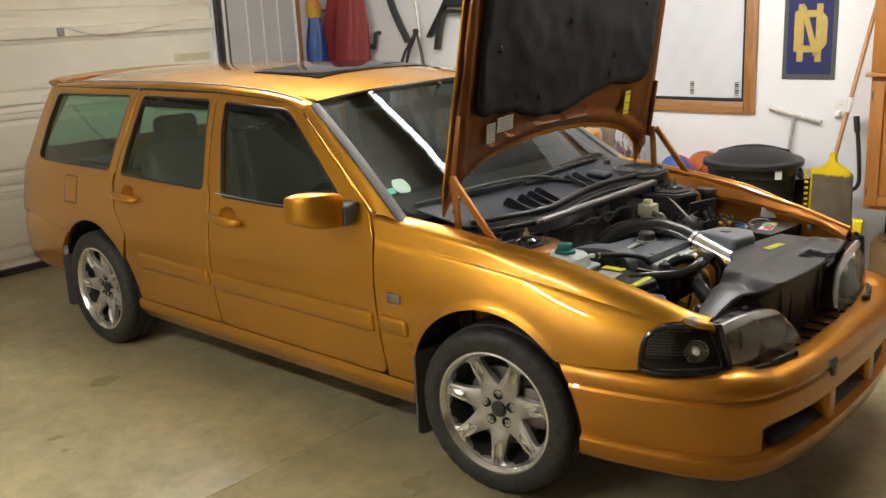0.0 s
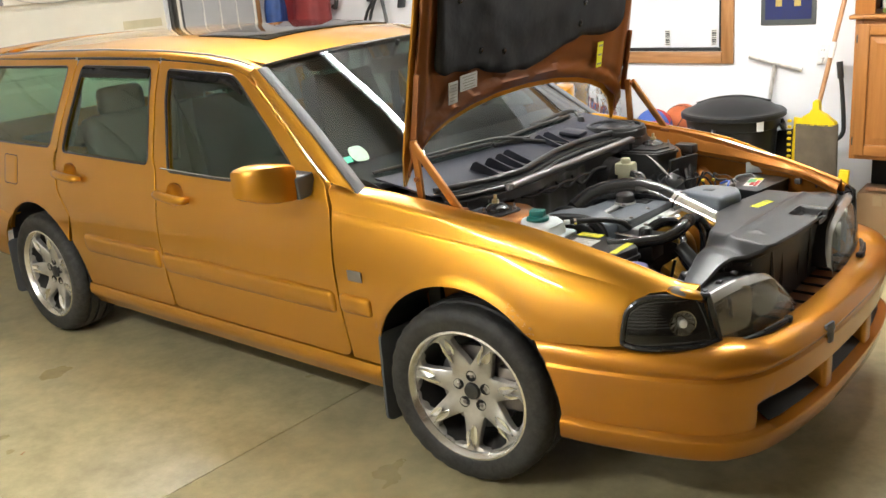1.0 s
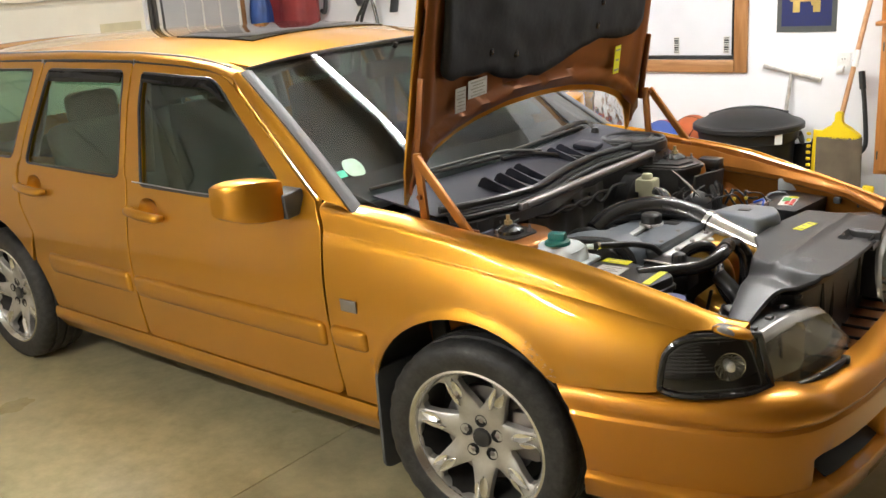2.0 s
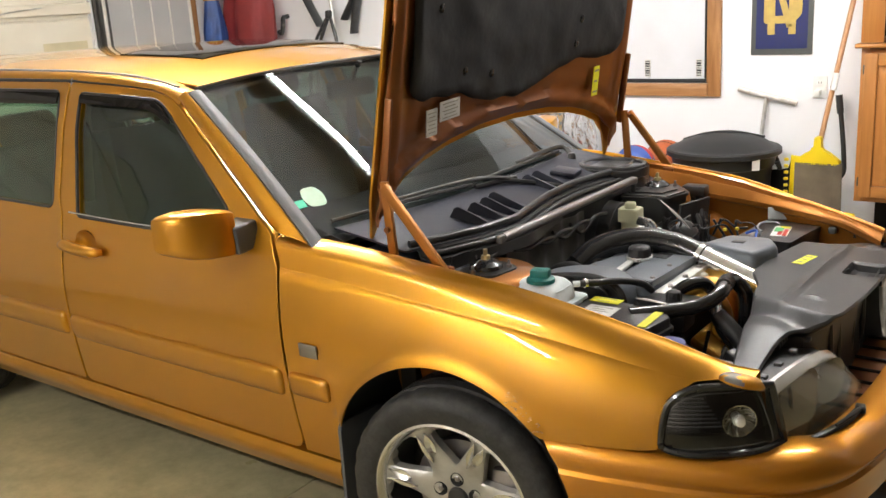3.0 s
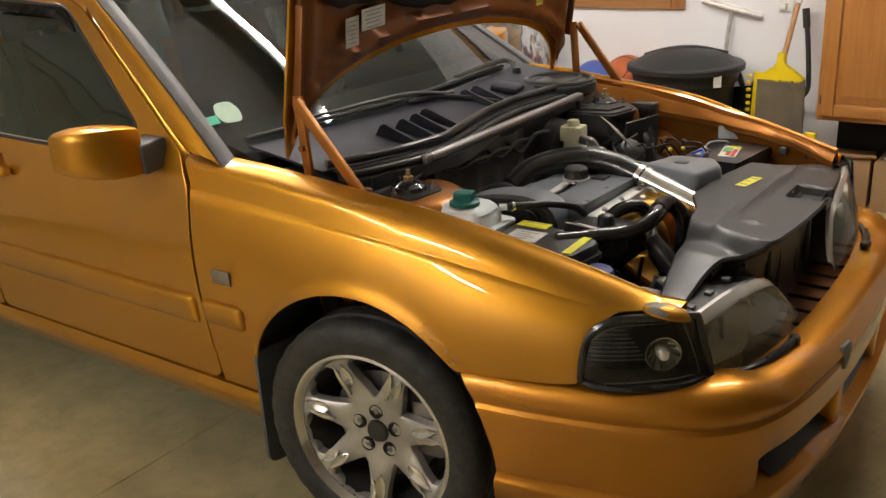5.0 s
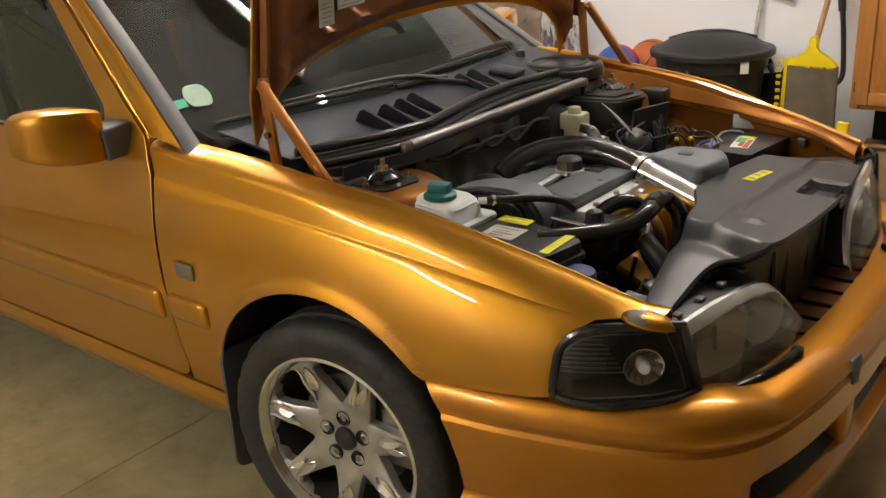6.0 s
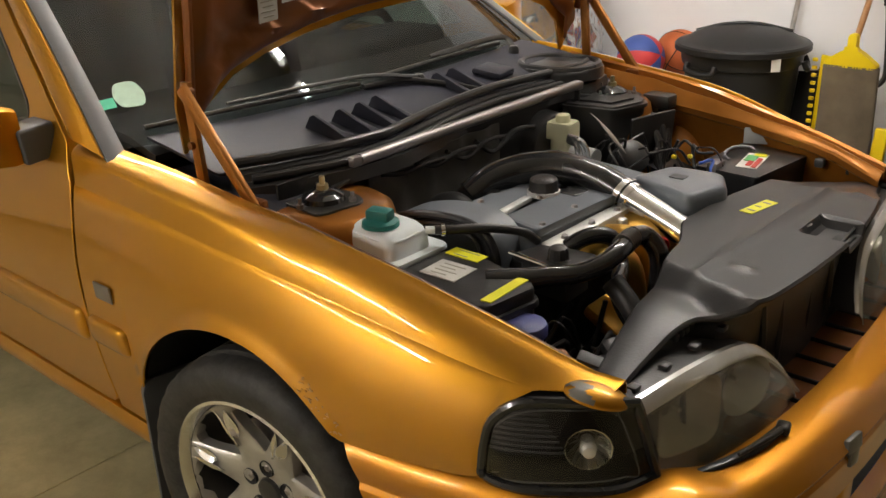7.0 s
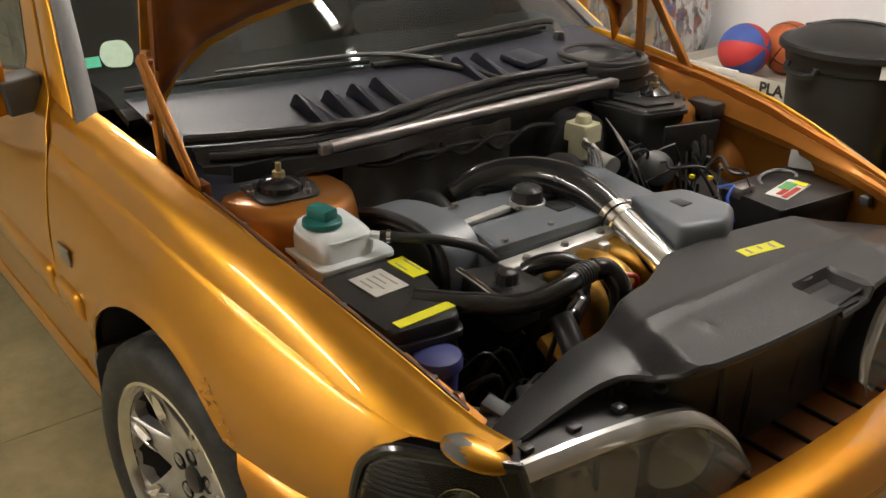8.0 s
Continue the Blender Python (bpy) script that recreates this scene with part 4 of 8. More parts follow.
def fender_row(x, s):
    zb = fender_low(x)
    yc, zc, yf, zf = [float(np.interp(x, *q)) for q in (TCY, TCZ, TFY, TFZ)]
    yi, zi = table(x, INNER_Y), float(np.interp(x, *TIZ))
    zc = max(zc, zb + 0.002)
    zf = max(zf, zc + 0.005)
    zi = max(zi, zf + 0.003)
    rear = max(0.0, min(1.0, (-0.34 - x) / 0.172))
    row = []
    for k in range(17):
        z = zb + (zc - zb) * k / 16
        flare = 0.009 * math.exp(-((z - zb) / 0.020) ** 2) if -0.36 < x < 0.2625 else 0.0
        row.append((fender_side(x, z) + flare, z))
    step = 0.0035 * max(0.12, min(1.0, (0.50 - x) / 0.30))
    row += [(yc - step * 0.6, zc + step * 0.35), (yc - step, zc + step * 1.6)]
    c, f, i = Vector((yc - step, zc + step * 1.6)), Vector((yf, zf)), Vector((yi, zi))
    soft = max(0.0, min(1.0, (x + 0.12) / 0.36))
    soft = soft * soft * (3 - 2 * soft)                # the fold melts into one round shoulder towards the lamp
    lc, li = max(1e-4, (c - f).length), max(1e-4, (i - f).length)
    a = f.lerp(c, min(0.5, 0.020 / lc) * (1 - soft) + 0.92 * soft)
    b = f.lerp(i, min(0.6, 0.026 / li) * (1 - soft) + 0.85 * soft)
    row += [tuple(c.lerp(a, k / 4)) for k in (1, 2, 3)]
    row += [tuple(a * (1 - t) ** 2 + f * 2 * t * (1 - t) + b * t * t) for t in (0, 0.12, 0.24, 0.36, 0.48, 0.6, 0.72, 0.86, 1.0)]
    row += [(b.x + (i.x - b.x) * t, b.y + (i.y - b.y) * t + 0.002 * math.sin(math.pi * t)) for t in (0.25, 0.5, 0.75, 1.0)]
    row += [(yi - 0.003, zi - 0.006), (yi - 0.004, zi - 0.03), (yi - 0.03, zi - 0.034)]
    return [(x + rear * (table(z, [(0.33, -0.509), (0.62, -0.521), (0.879, -0.550), (0.955, -0.594)]) + 0.512), s * y, z) for y, z in row]


xs = list(np.linspace(-0.512, -0.3525, 8)) + [-0.352 + 0.6139 * (1 - math.cos(math.pi * i / 30)) / 2 for i in range(31)] + list(np.linspace(0.275, 0.53, 11)) + list(np.linspace(0.54, 0.706, 15))
for s in (-1, 1):
    fender = part("fender", shell(loft([fender_row(x, s) for x in xs]), 0.004), PAINT, car, "body-coloured front fender with chipped arch" if s < 0 else "body-coloured front fender", smooth=50)
    moulding(s, -0.365, -0.518, 0.515, 0.588, fender)
    if s < 0:
        rng = random.Random(5)
        chips = []
        for k in range(34):
            a = radians(rng.uniform(42, 60))
            r = ARCH_R + rng.uniform(0.006, 0.03)
            x, z = r * math.cos(a), 0.325 + r * math.sin(a)
            chips.append(block((rng.uniform(0.002, 0.009), 0.0012, rng.uniform(0.0015, 0.004)), (x, -fender_side(x, z) - 0.0005 - 0.009 * math.exp(-((r - ARCH_R) / 0.020) ** 2), z), 0.0003, 1, (0, rng.uniform(-60, 60), 0)))
        part("chipped_paint", join(*chips), CHIP, fender, "pale chipped paint flakes on the arch edge")
    x, z = -0.43, 0.66
    part("badge", block((0.066, 0.006, 0.040), (x, s * (fender_side(x, z) + 0.003), z), 0.004, 2, (s * -4, 0, 0)), STEEL, fender, "small square silver badge")

# ---- wheels ----
def wheel(s, cx, turn, steer=0):
    """s: -1 for the right side. The axle lies along y."""
    K = 0.925
    m = pose(cx, s * 0.755, 0.316, 0, 0, (0 if s < 0 else 180) + steer)
    spin = pose(0, 0, 0, 0, turn, 0)
    to_y = pose(0, 0, 0, 90, 0, 0)
    rimp = [(0.243, -0.100), (0.243, -0.106), (0.236, -0.108), (0.228, -0.100), (0.222, -0.088), (0.217, -0.06), (0.20, 0.0), (0.205, 0.08), (0.235, 0.098), (0.241, 0.098), (0.241, 0.09), (0.215, 0.075), (0.21, 0.0), (0.228, -0.07), (0.236, -0.092)]
    rim = part("wheel", moved(lathe([(r * K, -y) for r, y in rimp[:5] + rimp[-2:]], 72, True), to_y), ALLOY_BRIGHT, car, "worn silver alloy wheel", at=m)
    part("rim_barrel", moved(lathe([(r * K, -y) for r, y in rimp[4:-1]], 64, True), to_y), BARREL, rim, "dark inner rim barrel")
    prof = [(0.208, -0.088), (0.219, -0.102), (0.234, -0.1115), (0.262, -0.1155), (0.292, -0.112), (0.306, -0.103), (0.3145, -0.092), (0.318, -0.078), (0.319, -0.062), (0.311, -0.060), (0.311, -0.052), (0.3205, -0.050), (0.3205, -0.018),
            (0.312, -0.016), (0.312, -0.006), (0.321, -0.004), (0.321, 0.028), (0.312, 0.030), (0.312, 0.040), (0.32, 0.042), (0.318, 0.078), (0.306, 0.10), (0.262, 0.115), (0.222, 0.108), (0.208, 0.088)]
    prof = [(r if r < 0.27 else r - 0.012, y) for r, y in prof]
    vs, fs = lathe([(r, -y) for r, y in prof], 96, True)
    vs = [(x, y, z) if abs(z) < 0.062 or (int(round(math.degrees(math.atan2(y, x)) / 3.75)) % 3) or math.hypot(x, y) < 0.288 else (x * 0.986, y * 0.986, z) for x, y, z in vs]
    part("tyre", moved((vs, fs), to_y), RUBBER, rim, "black road tyre with dusty sidewall", smooth=40)
    step = 360 / 7

    def pol(r, a):
        return (r * math.cos(radians(a)), r * math.sin(radians(a)))
    holes = []
    for k in range(7):
        c = step * (k + 0.5)
        holes.append([pol(r, c + a) for r, a in ((0.094, 0), (0.104, 5), (0.124, 10.5), (0.148, 15), (0.170, 17.6), (0.188, 18.6), (0.199, 15), (0.2035, 5), (0.2035, -5), (0.199, -15), (0.188, -18.6), (0.170, -17.6), (0.148, -15), (0.124, -10.5), (0.104, -5))])
    disc = [pol(0.2085, a) for a in range(0, 360, 6)]

    def face(u, v, d):
        r = math.hypot(u, v)
        q = (math.degrees(math.atan2(v, u)) / step + 0.5) % 1 - 0.5
        rise = 0.010 * max(0, 1 - abs(q) * 3.2) * max(0, min(1, (r - 0.05) / 0.06)) * max(0, min(1, (0.203 - r) / 0.06))
        return (u, -(0.058 + 0.030 * (r / 0.2085) ** 2 + rise - d), v)
    part("spokes", moved(sheet(disc, holes, face, thick=0.028, step=0.016, edge=0.004, drop=0.004), spin), ALLOY, rim, "seven broad scalloped spokes", smooth=40)
    for k, lean in [(k, e) for k in range(7) for e in (-1, 1)]:
        n = 10
        up = [((0.112 if lean > 0 else 0.132) + (0.086 if lean > 0 else 0.066) * i / n, 0.0115 * math.sin(math.pi * (i / n) ** 0.75)) for i in range(n + 1)]
        a = radians(step * k + lean * 3.9)
        vs, fs = [], []
        for r, w in up:
            for q, dy in ((-1, 0.004 if lean > 0 else -0.001), (0, -0.002), (1, 0.004 if lean < 0 else -0.001)):
                x, z = r * math.cos(a) - w * q * math.sin(a), r * math.sin(a) + w * q * math.cos(a)
                px, py, pz = face(x, z, 0)
                vs.append((px, py - 0.0035 + dy * -1, pz))
        for i in range(n):
            for q in range(2):
                fs.append((i * 3 + q, i * 3 + q + 1, i * 3 + q + 4, i * 3 + q + 3))
        part("leaf_facet", moved(shell((vs, fs), 0.002), spin), ALLOY_BRIGHT, rim, "bright machined leaf-shaped facet", smooth=25)
    part("hub_cap", moved(lathe([(0.0, 0.070), (0.018, 0.0695), (0.027, 0.067), (0.0305, 0.060), (0.0305, 0.045)], 28), to_y), BLACK, rim, "black hub centre cap")
    for k in range(5):
        a = radians(72 * k + 18)
        o = pose(0.054 * math.cos(a), 0, 0.054 * math.sin(a))
        # dark disc painted as the shade in the lug recess
        part("lug_recess_shade", moved(moved(lathe([(0.0, 0.0600), (0.0155, 0.0605), (0.0185, 0.0645), (0.0195, 0.058)], 16), to_y), o), CABIN, rim)
        part("lug_nut", moved(moved(lathe([(0.0, 0.0632), (0.006, 0.063), (0.009, 0.061), (0.009, 0.05)], 6), to_y), o), STEEL, rim)
    part("brake_disc", moved(lathe([(0.03, 0.02), (0.145, 0.02), (0.145, -0.004), (0.03, -0.004)], 40), to_y), STEEL, rim, "dull steel brake disc")
    part("caliper", block((0.09, 0.07, 0.15), (0.13 if cx == 0 else -0.13, -0.005, 0.02), 0.015), STEEL, rim)
    part("back_plate", moved(lathe([(0.0, -0.03), (0.195, -0.03), (0.195, -0.05), (0.0, -0.05)], 32), to_y), CABIN, rim)


for s in (-1, 1):
    wheel(s, 0.0, 90 if s < 0 else 20, 6)
    wheel(s, -2.664, -78 if s < 0 else 40)

# ---- underbody and cabin ----
part("floor_pan", block((2.9, 1.44, 0.10), (-1.72, 0, 0.27), 0.02), CABIN, car, "dark underbody")
for s in (-1, 1):
    part("inner_side", block((1.72, 0.05, 0.56), (-1.32, s * 0.775, 0.62), 0.02), CABIN, car, "dark door inner trim")
part("luggage_floor", block((0.95, 1.25, 0.42), (-2.98, 0, 0.52), 0.03), CABIN, car)
part("bulkhead", block((0.06, 1.36, 0.50), (-0.245, 0, 0.62), 0.01), CABIN, car, "dark firewall")
dash = part("dashboard", shell(loft([[(-0.42, y, 0.925), (-0.52, y, 0.955), (-0.68, y, 0.965), (-0.80, y, 0.935), (-0.85, y, 0.86), (-0.82, y, 0.70), (-0.80, y, 0.55)] for y in np.linspace(-0.70, 0.70, 15)]), 0.02), CABIN, car, "dark dashboard")
part("binnacle", block((0.22, 0.40, 0.09), (-0.78, 0.36, 0.965), 0.035, 3), CABIN, dash)
wheel_m = pose(-0.93, 0.36, 0.90, 0, -62, 0)
part("steering_wheel", join(moved(tube([(0.185 * math.cos(radians(a)), 0.185 * math.sin(radians(a)), 0) for a in range(0, 361, 20)], 0.015, 10, 2), wheel_m), moved(block((0.12, 0.16, 0.05), (0, 0, -0.01), 0.02), wheel_m), moved(block((0.035, 0.34, 0.02), (0.0, 0, -0.01), 0.008), wheel_m)), CABIN, car)


def seat(x, y, tilt=-16):
    m = pose(x, y, 0.42)
    ob = part("seat", moved(join(block((0.50, 0.50, 0.16), (0.0, 0, 0.06), 0.05, 3), block((0.44, 0.10, 0.12), (0.02, -0.22, 0.13), 0.04, 3), block((0.44, 0.10, 0.12), (0.02, 0.22, 0.13), 0.04, 3)), m), UPHOLSTERY, car, "grey upholstered front seat")
    back = m @ pose(-0.24, 0, 0.14, 0, tilt, 0)
    rows = []
    for i in range(13):
        z = 0.62 * i / 12
        w = 0.25 - 0.05 * (i / 12) ** 3
        t = 0.07 - 0.02 * (i / 12)
        rows.append([(t, -w * 0.6, z), (t + 0.03, -w * 0.95, z), (0, -w, z), (-t, -w * 0.85, z), (-t - 0.01, 0, z), (-t, w * 0.85, z), (0, w, z), (t + 0.03, w * 0.95, z), (t, w * 0.6, z), (t - 0.012, 0, z)])
    v, f = loft(rows, True)
    f = f + [tuple(range(10)), tuple(120 + k for k in range(10))]
    part("backrest", moved((v, f), back), UPHOLSTERY, ob, smooth=60)
    part("headrest", moved(block((0.10, 0.27, 0.18), (0.0, 0, 0.74), 0.045, 3), back), UPHOLSTERY, ob)
    for q in (-0.06, 0.06):
        part("headrest_post", moved(tube([(0, q, 0.60), (0, q, 0.68)], 0.006, 8), back), CHROME, ob)


seat(-1.33, -0.36)
seat(-1.33, 0.36)
bench = part("rear_bench", block((0.50, 1.24, 0.18), (-2.12, 0, 0.52), 0.05, 3), UPHOLSTERY, car, "grey upholstered rear bench")
part("backrest", block((0.14, 1.24, 0.55), (-2.43, 0, 0.80), 0.05, 3, (0, -14, 0)), UPHOLSTERY, bench)
for y in (-0.38, 0.0, 0.38):
    part("headrest", block((0.09, 0.25, 0.15), (-2.51, y, 1.12), 0.045, 3), UPHOLSTERY, bench)
part("parcel_cover", block((0.62, 1.22, 0.02), (-2.86, 0, 0.93), 0.006), CABIN, car)
for s in (-1, 1):
    part("pillar_trim", tube([(-1.62, s * 0.72, 0.95), (-1.67, s * 0.66, 1.18), (-1.70, s * 0.61, 1.36)], 0.035, 10, flat=0.6), UPHOLSTERY_LIGHT, car, "pale grey inner pillar trim")
    part("pillar_trim", tube([(-2.44, s * 0.73, 0.96), (-2.41, s * 0.66, 1.18), (-2.40, s * 0.62, 1.36)], 0.03, 10, flat=0.6), UPHOLSTERY_LIGHT, car, "pale grey inner pillar trim")
    part("seat_belt", tube([(-1.60, s * 0.68, 1.22), (-1.55, s * 0.62, 0.95), (-1.48, s * 0.60, 0.62)], 0.022, 6, flat=0.12), CABIN, car)
part("headlining", shell(loft([[(x, y, roof_z(x, y) - 0.035) for y in np.linspace(-0.55, 0.55, 9)] for x in np.linspace(-1.05, -3.3, 12)]), 0.01), UPHOLSTERY_LIGHT, car, "pale headlining")
part("interior_mirror", block((0.035, 0.24, 0.065), (-0.98, 0, 1.265), 0.02, 3), CABIN, car)
part("mirror_stalk", tube([(-0.98, 0, 1.28), (-0.95, 0, 1.33), (-0.93, 0, 1.36)], 0.009, 8), CABIN, car)

# tailgate and rear bumper
GATE_X = [(0.60, -3.675), (0.80, -3.665), (0.94, -3.63), (1.05, -3.58), (1.20, -3.49), (1.33, -3.41), (1.40, -3.375)]


def gate_place(y, z, d):
    w = half(-3.55, z) + 0.015
    k = max(0.0, (abs(y) - w + 0.16) / 0.16)
    return (table(z, GATE_X) + 0.13 * k * k + d, y, z)


GATE = rounded([(-0.78, 0.62), (0.78, 0.62), (0.78, 0.85), (0.745, 0.92), (0.69, 1.05), (0.626, 1.2), (0.55, 1.385), (-0.55, 1.385), (-0.626, 1.2), (-0.69, 1.05), (-0.745, 0.92), (-0.78, 0.85)], 0.02)
GATE_PANE = rounded([(-0.60, 0.98), (0.60, 0.98), (0.49, 1.335), (-0.49, 1.335)], 0.04)
tailgate = part("tailgate", sheet(GATE, [GATE_PANE], gate_place, thick=0.03, step=0.05), PAINT, car, "body-coloured tailgate", smooth=60)
gp = part("rear_pane", sheet(inset(GATE_PANE, -0.006), [], lambda y, z, d: gate_place(y, z, d + 0.012), thick=0.004, step=0.1, edge=0, drop=0), GLASS, tailgate, "tinted rear window")
gp.visible_shadow = False
REAR_PLAN = [(-2.990, 0.866), (-3.2, 0.860), (-3.4, 0.838), (-3.56, 0.796), (-3.67, 0.71), (-3.735, 0.58), (-3.775, 0.40), (-3.79, 0.2), (-3.795, 0.0)]


def plan_points(plan, n):
    p = [(x, -y) for x, y in plan] + [(x, y) for x, y in reversed(plan[:-1])]
    q = smooth_path([(x, y, 0) for x, y in p], 12)
    d = [0.0]
    for a, b in zip(q, q[1:]):
        d.append(d[-1] + (b - a).length)
    out = []
    for t in np.linspace(0, d[-1], n):
        out.append((float(np.interp(t, d, [v.x for v in q])), float(np.interp(t, d, [v.y for v in q]))))
    return out


def bumper_rows(plan, profile, n, front):
    pts = plan_points(plan, n)
    rows = []
    for i, (x, y) in enumerate(pts):
        a, b = pts[max(i - 1, 0)], pts[min(i + 1, n - 1)]
        t = Vector((b[0] - a[0], b[1] - a[1])).normalized()
        o = Vector((t.y, -t.x)) if front else Vector((-t.y, t.x))
        if (o.x > 0) != front and abs(o.x) > 0.2:
            o = -o
        if abs(o.x) <= 0.2 and o.y * y < 0:
            o = -o
        rows.append([(x + o.x * d, y + o.y * d, z) for d, z in profile(x, y)])
    return rows


rows = bumper_rows(REAR_PLAN, lambda x, y: [(-0.08, 0.342), (-0.03, 0.345), (-0.008, 0.372), (0.002, 0.44), (0.006, 0.50), (0.004, 0.56), (-0.002, 0.60 + 0.022 * min(1, (-3.02 - x) / 0.3)), (-0.012, 0.604 + 0.038 * min(1, (-3.02 - x) / 0.3)), (-0.05, 0.606 + 0.044 * min(1, (-3.02 - x) / 0.3))], 60, False)
for row in rows:
    for k, (x, y, z) in enumerate(row):
        if x > -3.25:
            edge_x = -2.664 - math.sqrt(max(0.0, 0.370 ** 2 - (z - 0.325) ** 2))
            row[k] = (x + (edge_x + 2.990) * (x + 3.25) / 0.26, y, z)
part("rear_bumper", shell(loft(rows), 0.006), PAINT, car, "body-coloured rear bumper", smooth=60)

# ---- front bumper ----
FRONT_PLAN = [(0.290, 0.852), (0.42, 0.831), (0.56, 0.797), (0.70, 0.748), (0.80, 0.690), (0.868, 0.600), (0.905, 0.480), (0.928, 0.33), (0.940, 0.17), (0.943, 0.0)]


def front_profile(x, y):
    f = max(0.0, min(1.0, (x - 0.30) / 0.5))          # towards the nose
    hole = max(0.0, min(1.0, (0.60 - abs(y)) / 0.05)) * f
    zl = 0.335 - 0.024 * f
    top = 0.577 - 0.021 * max(0.0, min(1.0, (0.63 - abs(y)) / 0.10))
    bot = 0.264 - 0.029 * f
    cav = -0.085 * hole
    cr = 0.502 - 0.012 * f
    return [(-0.07, bot - 0.006), (-0.010, bot), (0.002, bot + 0.012), (0.012, zl - 0.014), (0.0125, zl - 0.007), (0.011, zl - 0.004), (-0.001 - 0.02 * hole, zl + 0.006), (-0.005 + cav, zl + 0.008 + 0.026 * hole), (-0.003 + cav, zl + 0.036), (-0.001 + cav, 0.375),
            (-0.001 + cav, 0.392), (0.0 - 0.01 * hole, 0.402), (0.001, 0.410), (0.005, cr - 0.03), (0.007, cr - 0.007), (0.0065, cr - 0.004), (0.000, cr + 0.002), (-0.0005, cr + 0.005), (0.001 + 0.009 * f, cr + 0.016), (0.002 + 0.012 * f, cr + 0.028), (0.001 + 0.009 * f, top - 0.034), (-0.008, top - 0.014), (-0.028, top - 0.004), (-0.055, top), (-0.10, top - 0.001)]


rows = bumper_rows(FRONT_PLAN, front_profile, 120, True)
for row in rows:
    for k, (x, y, z) in enumerate(row):
        if x < 0.52:
            edge_x = math.sqrt(max(0.0, 0.370 ** 2 - (z - 0.325) ** 2))
            row[k] = (x + (edge_x - 0.288) * (0.52 - x) / 0.23, y, z)
bumper = part("front_bumper", shell(loft(rows), 0.005), PAINT_BUMPER, car, "body-coloured front bumper with scuffs", smooth=45)
# black mesh inside the lower intake, divided by two body-coloured posts
for y0, y1 in ((-0.53, -0.235), (-0.16, 0.16), (0.235, 0.53)):
    part("intake_grille", join(*[tube([(table(abs(y), [(0, 0.877), (0.33, 0.862), (0.53, 0.825)]), y, 0.316 + k * 0.016) for y in np.linspace(y0, y1, 6)], 0.006, 6, 2) for k in range(6)]), BLACK, bumper, "black intake grille bars")
for y in (-0.197, 0.197):
    part("intake_post", block((0.085, 0.075, 0.115), (0.893, y, 0.355), 0.016, 3), PAINT_BUMPER, bumper)
part("intake_liner", shell(loft([[(table(abs(y), [(p[1], p[0]) for p in reversed(FRONT_PLAN)]) + dx * (1 - 0.25 * abs(y)), y, z) for dx, z in ((-0.020, 0.3180), (-0.074, 0.351), (-0.075, 0.384), (-0.014, 0.3955))] for y in np.linspace(-0.53, 0.53, 25)]), 0.002), BLACK, bumper, "black intake lining")
part("intake_back", block((0.01, 1.1, 0.13), (0.80, 0, 0.365), 0), CABIN, bumper)
part("bare_patch", join(block((0.012, 0.052, 0.030), (0.9455, -0.250, 0.522), 0.005, 2, (0, -8, -7)), block((0.012, 0.030, 0.055), (0.9445, -0.236, 0.496), 0.005, 2, (0, 0, -7))), PAINT_BARE, bumper, "bare grey patch where paint has gone")
for y in (-0.06, 0.08):
    part("bolt_hole", moved(lathe([(0.0, 0.001), (0.006, 0.001), (0.006, -0.004)], 12), pose(0.9445, y, 0.455, 0, 90, 0)), CABIN, bumper)
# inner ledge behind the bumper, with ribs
ledge = part("bumper_ledge", block((0.13, 0.78, 0.03), (0.805, 0.06, 0.515), 0.006), PAINT_IN_SHADED, car, "dusty orange inner ledge behind the bumper, darkened for shade")
for k in range(9):
    part("rib", block((0.12, 0.006, 0.012), (0.805, -0.28 + 0.085 * k, 0.532), 0.002), CABIN, ledge)

# ---- lamps ----
FLUTE = surface("flute_grey", (0.085, 0.087, 0.09), rough=0.3)


def lerp_curve(pts, t):
    x = np.linspace(0, 1, len(pts))
    return Vector([float(np.interp(t, x, [p[i] for p in pts])) for i in range(3)])


